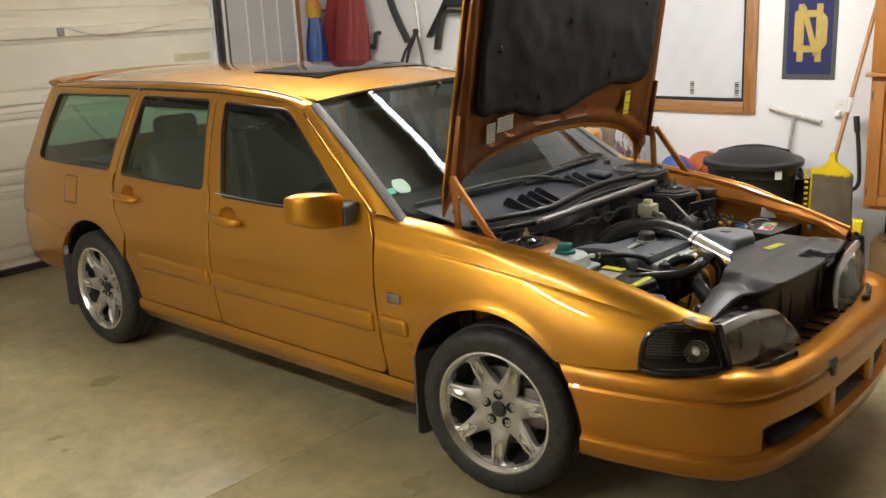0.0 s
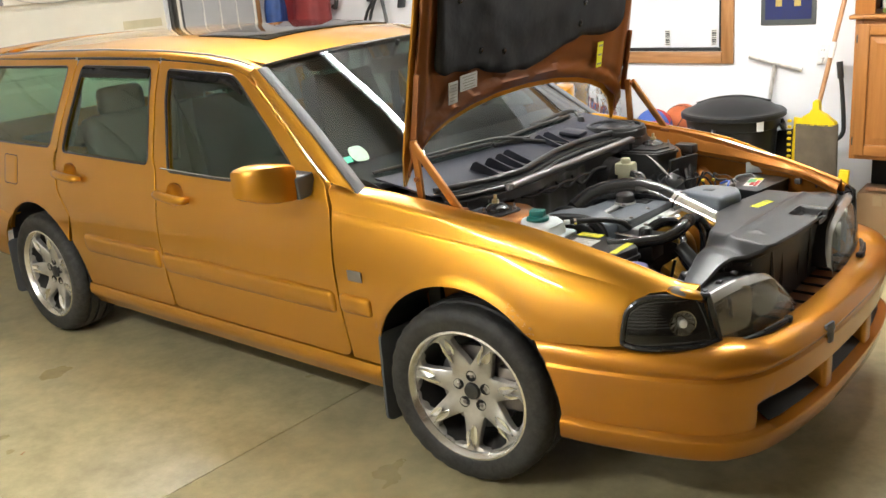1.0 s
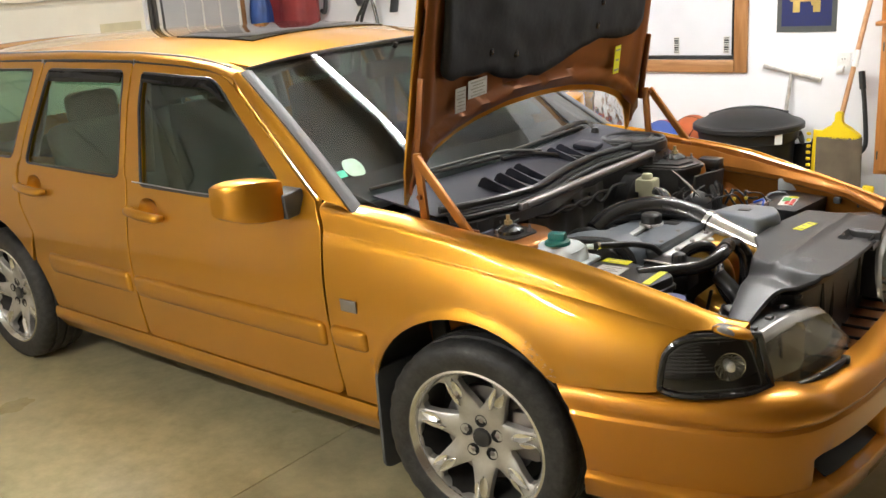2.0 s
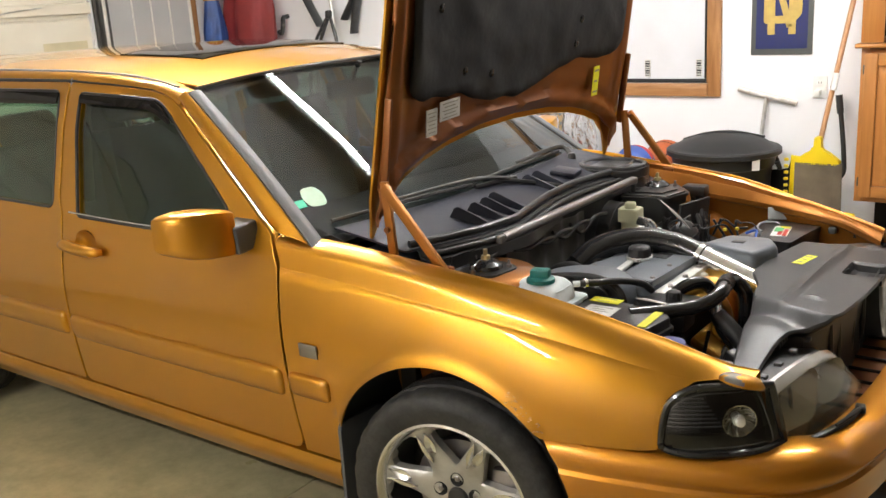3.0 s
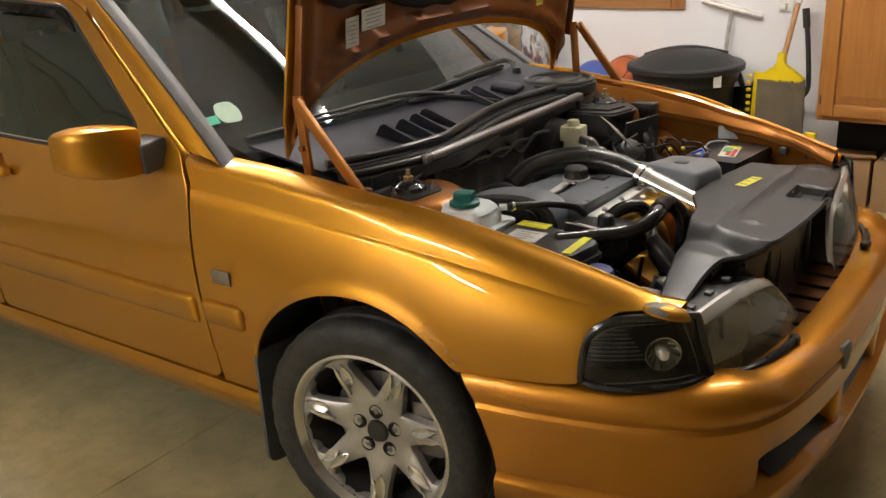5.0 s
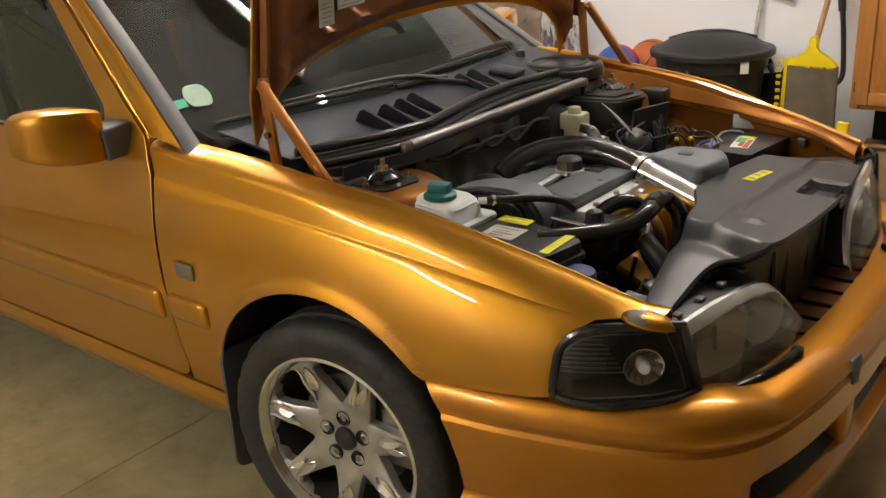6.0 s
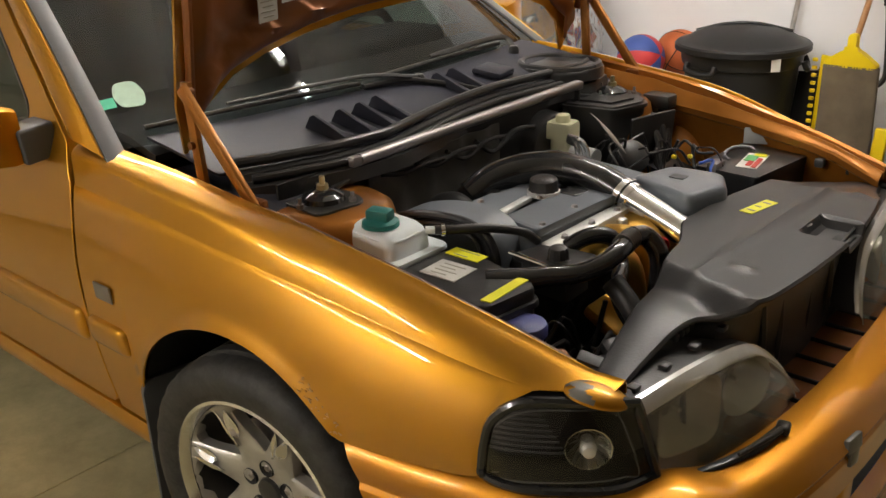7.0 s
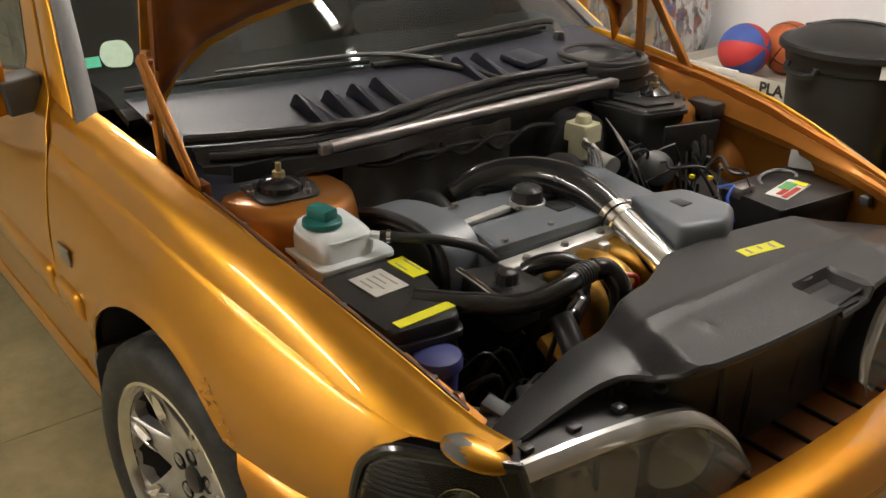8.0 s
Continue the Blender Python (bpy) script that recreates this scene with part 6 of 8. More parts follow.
def cowl_point(y, f, d=0.0):
    x = cowl_front(y) + (cowl_back(y) - cowl_front(y)) * f
    z = 0.917 + 0.040 * f ** 1.4 + 0.006 * math.sin(math.pi * f) - d
    return (x, y, z)


rows = [[cowl_point(y, f) for f in np.linspace(0, 1, 14)] for y in np.linspace(-0.685, 0.685, 70)]
cowl = part("cowl", shell(loft(rows), 0.006), COWL, car, "dark blue-grey plastic cowl panel", smooth=50)
part("cowl_step", shell(loft([[(cowl_front(y) + 0.004 + a, y, z) for a, z in ((0.0, 0.917), (0.012, 0.912), (0.016, 0.895), (0.045, 0.890), (0.050, 0.86))] for y in np.linspace(-0.66, 0.64, 50)]), 0.004), BLACK, cowl, "black stepped front edge", smooth=40)
part("hood_seal", tube([(cowl_front(y) - 0.004, y, 0.932) for y in np.linspace(-0.67, 0.63, 30)], 0.011, 10, 2), BLACK, cowl, "black rubber hood seal")
part("hood_seal", tube([(cowl_front(y) + 0.030, y, 0.903) for y in np.linspace(-0.64, 0.60, 30)], 0.009, 10, 2), BLACK, cowl, "black rubber hood seal")
for y0, count in ((-0.392, 4), (0.10, 2)):
    for k in range(count):
        y = y0 + 0.072 * k
        xf = min(-0.092, cowl_front(y) - 0.014)
        n, rows = 10, []
        for i in range(n + 1):
            t = i / n
            px = xf - 0.145 * (1 - t)
            zc = cowl_point(y, 0.10 + 0.52 * (1 - t))[2]
            h = 0.034 * min(1.0, t / 0.16) ** 0.7 * (1 - 0.72 * max(0.0, t - 0.16) / 0.84)
            rows.append([(px, y - 0.004, zc - 0.006), (px, y, zc + h), (px, y + 0.008, zc + h), (px, y + 0.030, zc + 0.45 * h), (px, y + 0.052, zc - 0.004)])
        part("vent_louvre", shell(loft(rows), 0.003), COWL, cowl, "dark wedge-shaped vent louvre", smooth=30)
# raised duct and oval collar at the driver's side
oval = [(-0.205 + 0.130 * math.copysign(abs(math.cos(a)) ** 0.8, math.cos(a)), 0.515 + 0.115 * math.sin(a)) for a in np.linspace(0, 2 * math.pi, 36, endpoint=False)]
collar = part("duct_collar", plate(oval, 0.905, 0.936, 0.012, 4), BLACK, cowl, "raised black oval duct cover", smooth=50)
part("collar_bead", tube([(x, y, 0.936) for x, y in inset(oval, 0.016)[::2] + inset(oval, 0.016)[:1]], 0.011, 8, 2), BLACK, collar)
part("cowl_ridge", tube([cowl_point(-0.10, 0.98, -0.006), cowl_point(0.02, 0.86, -0.010), cowl_point(0.10, 0.50, -0.008), cowl_point(0.16, 0.16, -0.004)], 0.008, 8), BLACK, cowl)
part("plastic_cap", block((0.09, 0.10, 0.020), (-0.28, 0.30, 0.945), 0.008, 2, (0, 8, 12)), COWL, cowl)
part("side_tray", shell(loft([[(x, y, 0.885 - 0.5 * max(0, x + 0.16)) for x in np.linspace(-0.42, -0.075, 8)] for y in np.linspace(-0.695, -0.55, 6)]), 0.005), COWL, cowl, "dark plastic side tray")
part("side_tray", shell(loft([[(x, y, 0.885 - 0.5 * max(0, x + 0.16)) for x in np.linspace(-0.42, -0.075, 8)] for y in np.linspace(0.55, 0.695, 6)]), 0.005), COWL, cowl, "dark plastic side tray")


def on_screen(f, v, up):
    p = screen_point(f, v)
    return tuple(p + Vector((0.6, 0, 0.8)) * up)


for f0, f1, base in ((-0.20, -0.88, 0.10), (0.62, -0.02, 0.75)):
    wip = part("wiper", tube([cowl_point(base * 0.7, 0.80, -0.012), on_screen(f0 + 0.06, 0.05, 0.030), on_screen((f0 + f1) / 2, 0.065, 0.026), on_screen(f1 + 0.25, 0.07, 0.022)], [0.012, 0.009, 0.007, 0.005], 8, 6, flat=0.6), RUBBER, car, "black wiper arm")
    part("blade", tube([on_screen(f0 + 0.06, 0.042, 0.010), on_screen((f0 + f1) / 2, 0.055, 0.012), on_screen(f1, 0.055, 0.008)], 0.006, 6, 6), RUBBER, wip, "black rubber wiper blade")
    part("wiper_cap", moved(lathe([(0.0, 0.016), (0.012, 0.014), (0.016, 0.006), (0.017, -0.01)], 16), Matrix.Translation(cowl_point(base * 0.7, 0.80, -0.006))), BLACK, wip)

# engine: cam cover, head, timing cover
EZ = 0.795
cov = rounded([(0.068, -0.275), (0.165, -0.312), (0.290, -0.330), (0.318, -0.305), (0.326, 0.16), (0.08, 0.20)], 0.025)
engine = part("engine", block((0.30, 0.62, 0.34), (0.235, -0.06, 0.58), 0.03, 3), CABIN, car, "dark engine block")
cover = part("cam_cover", plate(cov, 0.745, EZ - 0.012, 0.014, 3), ENGINE_GREY, engine, "slate-grey plastic cam cover", smooth=40)
part("cover_panel", plate(rounded([(0.215, -0.298), (0.316, -0.318), (0.330, 0.02), (0.222, 0.03)], 0.014), EZ - 0.014, EZ + 0.004, 0.005, 3), ENGINE_GREY, cover, "raised slate-grey panel")
part("cover_panel", plate(rounded([(0.098, -0.265), (0.175, -0.285), (0.185, 0.06), (0.115, 0.08)], 0.018), EZ - 0.014, EZ - 0.002, 0.006, 3), ENGINE_GREY, cover)
part("cover_rib", block((0.020, 0.13, 0.012), (0.190, -0.232, EZ + 0.002), 0.004, 2, (0, 0, 5)), BARE_ALU, cover, "bare alloy rib")
part("cover_notch", block((0.042, 0.05, 0.006), (0.245, -0.080, EZ + 0.004), 0.002), CABIN, cover)
for x, y in ((0.115, -0.25), (0.305, -0.285), (0.32, -0.02), (0.12, 0.03), (0.205, -0.155), (0.30, -0.16)):
    part("cover_bolt", moved(lathe([(0.0, 0.006), (0.006, 0.006), (0.009, 0.0)], 6), pose(x, y, EZ + 0.003)), STEEL, cover)
cap_m = pose(0.192, -0.122, EZ - 0.004)
part("oil_neck", moved(lathe([(0.028, 0.0), (0.037, 0.004), (0.037, 0.014), (0.030, 0.016)], 28), cap_m), BARE_ALU, cover)
v, f = lathe([(0.0, 0.046), (0.012, 0.0455), (0.026, 0.043), (0.031, 0.038), (0.032, 0.020), (0.034, 0.016), (0.034, 0.010)], 36)
v = [(x * (1.0 if (i % 36) % 3 else 0.955), y * (1.0 if (i % 36) % 3 else 0.955), z) for i, (x, y, z) in enumerate(v)]
part("oil_cap", moved((v, f), cap_m), BLACK, cover, "ribbed black oil filler cap")
head = part("cylinder_head", block((0.040, 0.47, 0.05), (0.343, -0.085, 0.750), 0.006), BARE_ALU, engine, "cast aluminium head edge")
for k in range(5):
    part("head_lug", block((0.024, 0.026, 0.045), (0.368, -0.29 + 0.105 * k, 0.742), 0.008), BARE_ALU, head)
    part("head_pocket", block((0.006, 0.034, 0.018), (0.3625, -0.24 + 0.105 * k, 0.750), 0.002), CABIN, head)
    part("head_bolt", moved(lathe([(0.0, 0.007), (0.007, 0.007), (0.009, 0.0)], 6), pose(0.350, -0.27 + 0.10 * k, 0.775)), STEEL, head)
# gold exhaust runners
for k in range(4):
    y = -0.22 + 0.085 * k
    part("exhaust_runner", tube([(0.365, y, 0.735), (0.42, y + 0.005, 0.742), (0.462, y + 0.015, 0.712), (0.475, y + 0.02, 0.60)], 0.029, 14, 6), GOLD, engine, "gold heat-coated exhaust runner")
part("heat_cover", block((0.10, 0.36, 0.03), (0.46, -0.12, 0.62), 0.01, 2, (0, 30, 0)), GOLD, engine)
# timing cover and belt guard at the near end
belt = [(p.x, p.z) for p in smooth_path([(-0.035, 0, 0.770), (0.02, 0, 0.797), (0.09, 0, 0.816), (0.16, 0, 0.824), (0.215, 0, 0.822), (0.257, 0, 0.804), (0.278, 0, 0.770), (0.284, 0, 0.70), (0.275, 0, 0.62)], 5)]
guard = part("timing_cover", shell(loft([[(x, y, z) for x, z in belt] for y in (-0.315, -0.335, -0.395, -0.402)]), 0.006), ENGINE_GREY, engine, "slate-grey rounded timing belt cover", smooth=50)
part("guard_rim", tube([(x, -0.405, z - 0.004) for x, z in belt[::3]], 0.0085, 10, 3), SHROUD, guard, "dark raised rim of the belt cover")
part("guard_face", moved(plate([(x, z - 0.006) for x, z in belt] + [(0.0, 0.62), (-0.035, 0.70)], 0, 0.010, 0.003), pose(0, -0.385, 0, 90, 0, 0)), BLACK, guard, "black recessed face")
part("guard_rib", tube([(0.03, -0.398, 0.775), (0.12, -0.398, 0.795), (0.20, -0.398, 0.792), (0.235, -0.398, 0.76), (0.245, -0.398, 0.68)], 0.006, 8), BLACK, guard)
for k in range(3):
    part("pulley", moved(lathe([(0.0, 0.02), (0.03 + 0.02 * k, 0.02), (0.035 + 0.02 * k, 0.0), (0.03 + 0.02 * k, -0.02)], 28), pose(0.10 + 0.10 * k, -0.43, 0.66 - 0.05 * k, 90, 0, 0)), BLACK, guard)

# intake pipe: black rubber then polished metal
intake = part("intake_hose", tube([(0.015, -0.165, 0.765), (0.045, -0.115, 0.800), (0.10, -0.058, 0.820), (0.18, -0.022, 0.826), (0.27, -0.010, 0.812), (0.355, -0.018, 0.786)], [0.038, 0.039, 0.039, 0.038, 0.037, 0.0355], 24, 8), BLACK_GLOSS, car, "glossy black rubber intake hose")
part("polished_pipe", tube([(0.335, -0.016, 0.793), (0.44, -0.030, 0.762), (0.58, -0.050, 0.720)], 0.0335, 28, 8), CHROME, intake, "polished metal intake pipe")
d = (Vector((0.44, -0.030, 0.762)) - Vector((0.335, -0.016, 0.793))).normalized()
for t in (0.0, 0.020):
    o = Vector((0.335, -0.016, 0.793)) + d * t
    part("hose_clamp", tube([tuple(o - d * 0.007), tuple(o + d * 0.007)], 0.0375, 28, 1), CHROME, intake, "bright hose clamp")
part("clamp_screw", block((0.026, 0.012, 0.012), (0.330, 0.018, 0.812), 0.003, 2, (0, 0, 40)), STEEL, intake)

# grey moulded box beside the pipe
gb = rounded([(0.300, 0.045), (0.345, 0.185), (0.475, 0.195), (0.520, 0.115), (0.485, -0.005), (0.40, 0.020)], 0.022)
cx, cy = sum(p[0] for p in gb) / len(gb), sum(p[1] for p in gb) / len(gb)
v, f = loft([[(cx + (x - cx) * k, cy + (y - cy) * k, z) for x, y in gb] for z, k in ((0.60, 1.0), (0.770, 0.985), (0.794, 0.970), (0.806, 0.935), (0.812, 0.875), (0.814, 0.78), (0.815, 0.45))], True)
f.append(tuple(range(len(v) - len(gb), len(v))))
gbox = part("air_box", (v, f), ENGINE_GREY, car, "slate-grey moulded air box", smooth=60)
part("box_mark", block((0.035, 0.03, 0.003), (0.405, 0.10, 0.8155), 0.001), BLACK, gbox)
part("box_spout", tube([(0.46, 0.14, 0.72), (0.54, 0.17, 0.71), (0.60, 0.18, 0.70)], 0.045, 16), ENGINE_GREY, gbox)

# coolant tank
tx, ty = 0.122, -0.540
tank = part("coolant_tank", plate([(tx + a, ty + b) for a, b in rounded([(-0.072, -0.064), (0.070, -0.068), (0.072, 0.060), (-0.068, 0.066)], 0.022)], 0.70, 0.787, 0.004), TANK, car, "cloudy white plastic coolant tank with teal cap", smooth=45)
part("tank_flange", plate([(tx + a, ty + b) for a, b in rounded([(-0.088, -0.078), (0.086, -0.084), (0.088, 0.078), (-0.082, 0.084)], 0.020)], 0.786, 0.794, 0.003), TANK, tank)
part("tank_ledge", plate([(tx + a, ty + b) for a, b in rounded([(-0.079, -0.070), (0.077, -0.075), (0.079, 0.069), (-0.074, 0.075)], 0.020)], 0.776, 0.787, 0.003), TANK, tank)
rows = []
for z, k, sx in ((0.793, 1.0, 0.0), (0.815, 0.97, 0.0), (0.832, 0.90, -0.003), (0.842, 0.76, -0.006), (0.847, 0.55, -0.009), (0.849, 0.30, -0.01)):
    rows.append([(tx - 0.002 + sx + a * k, ty + b * k - 0.004, z) for a, b in rounded([(-0.070, -0.060), (0.068, -0.064), (0.070, 0.056), (-0.064, 0.066)], 0.026)])
v, f = loft(rows, True)
f.append(tuple(range(len(v) - len(rows[0]), len(v))))
part("tank_top", (v, f), TANK, tank, smooth=60)
part("tank_seam", tube([(tx - 0.04, ty - 0.060, 0.832), (tx + 0.052, ty - 0.052, 0.828), (tx + 0.060, ty + 0.03, 0.829)], 0.0025, 6), TANK, tank)
cm = pose(0.126, -0.568, 0.846)
part("tank_cap", moved(lathe([(0.0, 0.014), (0.030, 0.013), (0.036, 0.009), (0.037, 0.0)], 28), cm), TEAL, tank, "teal plastic cap")
part("cap_grip", moved(block((0.050, 0.034, 0.024), (0, 0, 0.022), 0.006, 2, (0, 0, 15)), cm), TEAL, tank)
part("tank_nipple", tube([(0.180, -0.500, 0.826), (0.200, -0.484, 0.826)], 0.008, 10), TANK, tank)
part("overflow_hose", tube([(0.194, -0.489, 0.826), (0.225, -0.455, 0.824), (0.265, -0.40, 0.818), (0.300, -0.345, 0.800), (0.318, -0.318, 0.775)], 0.0095, 12), BLACK, car, "black overflow hose")
part("overflow_clip", tube([(0.203, -0.481, 0.826), (0.208, -0.475, 0.826)], 0.0125, 12), CHROME, car)

# control box with labels
ex = rounded([(0.215, -0.640), (0.440, -0.640), (0.458, -0.515), (0.300, -0.470), (0.218, -0.475)], 0.016)
ecu = part("control_box", plate(ex, 0.66, 0.788, 0.008, 3), BLACK, car, "black control box with yellow labels", smooth=45)
part("box_lip", plate(inset(ex, -0.008), 0.752, 0.764, 0.003), BLACK, ecu)


def flat_label(x, y, w, h, z, mat, rz, parent, label, bars=0, rx=0.0, ry=0.0):
    m = pose(x, y, z, rx, ry, rz)
    lb = part("label", moved(block((w, h, 0.0016), (0, 0, 0.0008), 0), m), mat, parent, label)
    for k in range(bars):
        part("print_bar", moved(block((w * (0.62 - 0.18 * (k % 2)), h * 0.16 / bars, 0.0012), (-w * 0.08 * (k % 2), h * (0.3 - 0.6 * k / max(1, bars - 1)), 0.0016), 0), m), INK_FADED, lb)
    return lb


flat_label(0.267, -0.481, 0.080, 0.034, 0.7885, YELLOW, 0, ecu, "yellow warning label", 2)
flat_label(0.423, -0.563, 0.022, 0.114, 0.7885, YELLOW, 2, ecu, "yellow warning label", 0)
flat_label(0.287, -0.558, 0.082, 0.070, 0.7885, LABEL, 2, ecu, "worn pale type label", 4)
# pipe leaving the box, to the black lidded housing
part("coolant_pipe", tube([(0.355, -0.530, 0.774), (0.41, -0.487, 0.779), (0.442, -0.456, 0.782), (0.476, -0.424, 0.784), (0.506, -0.392, 0.796), (0.517, -0.345, 0.809), (0.506, -0.288, 0.812), (0.494, -0.240, 0.803)], [0.024, 0.021, 0.019, 0.0185, 0.0185, 0.019, 0.019, 0.019], 18, 8), BLACK_GLOSS, car, "shiny black coolant hose")
part("coolant_pipe", tube([(0.497, -0.255, 0.807), (0.505, -0.224, 0.800), (0.527, -0.214, 0.775), (0.537, -0.216, 0.735), (0.535, -0.225, 0.66), (0.52, -0.24, 0.60)], 0.0205, 18, 8), BLACK_GLOSS, car, "shiny black coolant hose")
ribs = [Vector((0.512, -0.318, 0.813)).lerp(Vector((0.502, -0.268, 0.811)), k / 6) for k in range(7)]
part("hose_ribs", join(*[tube([tuple(a), tuple(a.lerp(b, 0.5))], 0.0215, 16, 1) for a, b in zip(ribs, ribs[1:])]), BLACK, car, "ribbed hose sleeve")
part("coolant_pipe", tube([(0.372, -0.292, 0.765), (0.390, -0.275, 0.782), (0.413, -0.252, 0.790), (0.432, -0.227, 0.780), (0.447, -0.218, 0.752), (0.462, -0.236, 0.725), (0.488, -0.288, 0.715), (0.515, -0.318, 0.692), (0.56, -0.32, 0.64)], 0.0175, 16, 6), BLACK_GLOSS, car, "shiny black curved hose")
part("lower_hose", tube([(0.50, -0.33, 0.74), (0.55, -0.34, 0.70), (0.60, -0.35, 0.64), (0.63, -0.33, 0.56)], 0.022, 14, 8), BLACK, car, "black lower hose")
coil = part("vacuum_box", plate(rounded([(0.322, -0.382), (0.438, -0.392), (0.434, -0.309), (0.340, -0.317)], 0.006), 0.70, 0.764, 0.004), BLACK, car, "black lidded box beside the cylinder head")
part("box_lid", plate(rounded([(0.309, -0.392), (0.448, -0.404), (0.446, -0.300), (0.334, -0.309)], 0.006), 0.760, 0.772, 0.003), BLACK, coil)
v, f = lathe([(0.0, 0.030), (0.010, 0.0295), (0.018, 0.025), (0.021, 0.018), (0.021, 0.004), (0.026, 0.0)], 24)
part("box_knob", moved(([(x * (1 if i % 2 else 0.90), y * (1 if i % 2 else 0.90), z) for i, (x, y, z) in enumerate(v)], f), pose(0.397, -0.362, 0.771)), BLACK, coil, "ribbed black knob")
part("bright_strap", tube([(0.312, -0.402, 0.779), (0.38, -0.407, 0.777), (0.444, -0.413, 0.774)], 0.006, 8, flat=0.5), CHROME, coil, "bright metal strap")
part("red_ring", tube([(0.512 + 0.006 * math.cos(a), -0.170 + 0.015 * math.cos(a), 0.763 + 0.014 * math.sin(a)) for a in np.linspace(0, 2 * math.pi, 15)], 0.005, 8, 2), RED, car, "red dipstick ring")
part("dipstick", tube([(0.512, -0.170, 0.750), (0.50, -0.165, 0.62)], 0.004, 8), RED, car)
# washer filler
wash = part("washer_filler", moved(lathe([(0.0, 0.038), (0.020, 0.037), (0.038, 0.032), (0.041, 0.026), (0.041, 0.012), (0.034, 0.008), (0.030, -0.12)], 28), pose(0.476, -0.578, 0.715)), BLUE_CAP, car, "blue washer fluid cap")
part("filler_neck", moved(lathe([(0.032, 0.01), (0.030, -0.15), (0.05, -0.25)], 20), pose(0.476, -0.578, 0.715)), BLACK, wash)
# connectors and wiring near the headlight
for k, (x, y, z, r) in enumerate(((0.60, -0.56, 0.700, 20), (0.615, -0.51, 0.705, -30), (0.575, -0.58, 0.68, 60), (0.60, -0.45, 0.66, 10))):
    part("connector", block((0.05, 0.03, 0.028), (x, y, z), 0.006, 2, (10, 15, r)), BLACK if k else TRIM_GREY, car, "wiring connector")
part("earth_terminal", moved(lathe([(0.0, 0.006), (0.016, 0.004), (0.018, -0.004), (0.0, -0.006)], 14), pose(0.585, -0.630, 0.735, 70, 0, 0)), PAINT_IN_SHADED, car)
rng = random.Random(4)
for k in range(16):
    x0, y0 = rng.uniform(0.42, 0.62), rng.uniform(-0.56, -0.30)
    pts = [(x0, y0, rng.uniform(0.50, 0.66))]
    for j in range(4):
        pts.append((pts[-1][0] + rng.uniform(-0.06, 0.06), pts[-1][1] + rng.uniform(0.0, 0.09), rng.uniform(0.52, 0.70)))
    part("cable", tube(pts, rng.uniform(0.0025, 0.006), 8, 5), BLACK, car)
for k in range(14):
    x0, y0 = rng.uniform(-0.04, 0.30), rng.uniform(0.28, 0.46)
    pts = [(x0, y0, rng.uniform(0.70, 0.80))]
    for j in range(4):
        pts.append((pts[-1][0] + rng.uniform(-0.05, 0.06), pts[-1][1] + rng.uniform(-0.04, 0.06), rng.uniform(0.66, 0.81)))
    part("cable", tube(pts, rng.uniform(0.002, 0.0045), 8, 5), BLACK, car)
for k in range(4):
    y = -0.34 + 0.11 * k
    part("cable", tube([(-0.095, y, 0.845), (-0.085, y + 0.06, 0.835 - 0.01 * k), (-0.080, y + 0.14, 0.842), (-0.088, y + 0.24, 0.83)], 0.006, 8, 5), BLACK, car)
part("throttle_body", block((0.10, 0.14, 0.10), (0.02, -0.02, 0.74), 0.02, 3), CABIN, car)
part("inlet_manifold", join(*[tube([(0.09, -0.24 + 0.1 * k, 0.75), (0.03, -0.24 + 0.1 * k, 0.775), (-0.03, -0.24 + 0.1 * k, 0.74), (-0.05, -0.24 + 0.1 * k, 0.62)], 0.026, 12) for k in range(5)]), CABIN, car, "dark inlet manifold")
for x, y in ((0.30, 0.275), (0.33, 0.30)):
    part("cable_plug", block((0.012, 0.010, 0.010), (x, y, 0.80), 0.003), BROOM_YELLOW, car, "small yellow plug")
part("blue_wire", tube([(0.36, 0.29, 0.79), (0.39, 0.30, 0.80), (0.40, 0.27, 0.78), (0.43, 0.26, 0.74)], 0.004, 8), surface("blue_wire", (0.03, 0.10, 0.5), rough=0.4), car)

# brake fluid reservoir and pipes
rm = pose(-0.012, 0.252, 0.0, 0, 0, 8)
res = part("brake_reservoir", moved(plate(rounded([(-0.036, -0.031), (0.034, -0.031), (0.037, 0.031), (-0.034, 0.031)], 0.010), 0.806, 0.849, 0.009, 3), rm), RESERVOIR, car, "yellowed brake fluid reservoir", smooth=45)
part("reservoir_foot", moved(plate(rounded([(-0.028, -0.022), (0.026, -0.022), (0.028, 0.022), (-0.026, 0.022)], 0.010), 0.765, 0.808, 0.004, 3), rm), RESERVOIR, res)
part("reservoir_cap", moved(lathe([(0.0, 0.869), (0.016, 0.868), (0.019, 0.864), (0.020, 0.847)], 20), rm), RESERVOIR, res)
part("master_cylinder", tube([(-0.10, 0.27, 0.77), (0.09, 0.255, 0.765)], 0.024, 14), BARE_ALU, car)
part("brake_servo", moved(lathe([(0.0, 0.05), (0.06, 0.05), (0.11, 0.02), (0.115, -0.03), (0.0, -0.04)], 32), pose(-0.085, 0.30, 0.74, 0, 90, 0)), BLACK, car)
for k in range(4):
    part("brake_pipe", tube([(0.03 + 0.008 * k, 0.215 - 0.004 * k, 0.81), (0.05 + 0.010 * k, 0.195 - 0.004 * k, 0.832), (0.075 + 0.010 * k, 0.19, 0.80), (0.085 + 0.010 * k, 0.19, 0.68)], 0.0065, 10), POLISHED, car, "bright bent brake pipe")
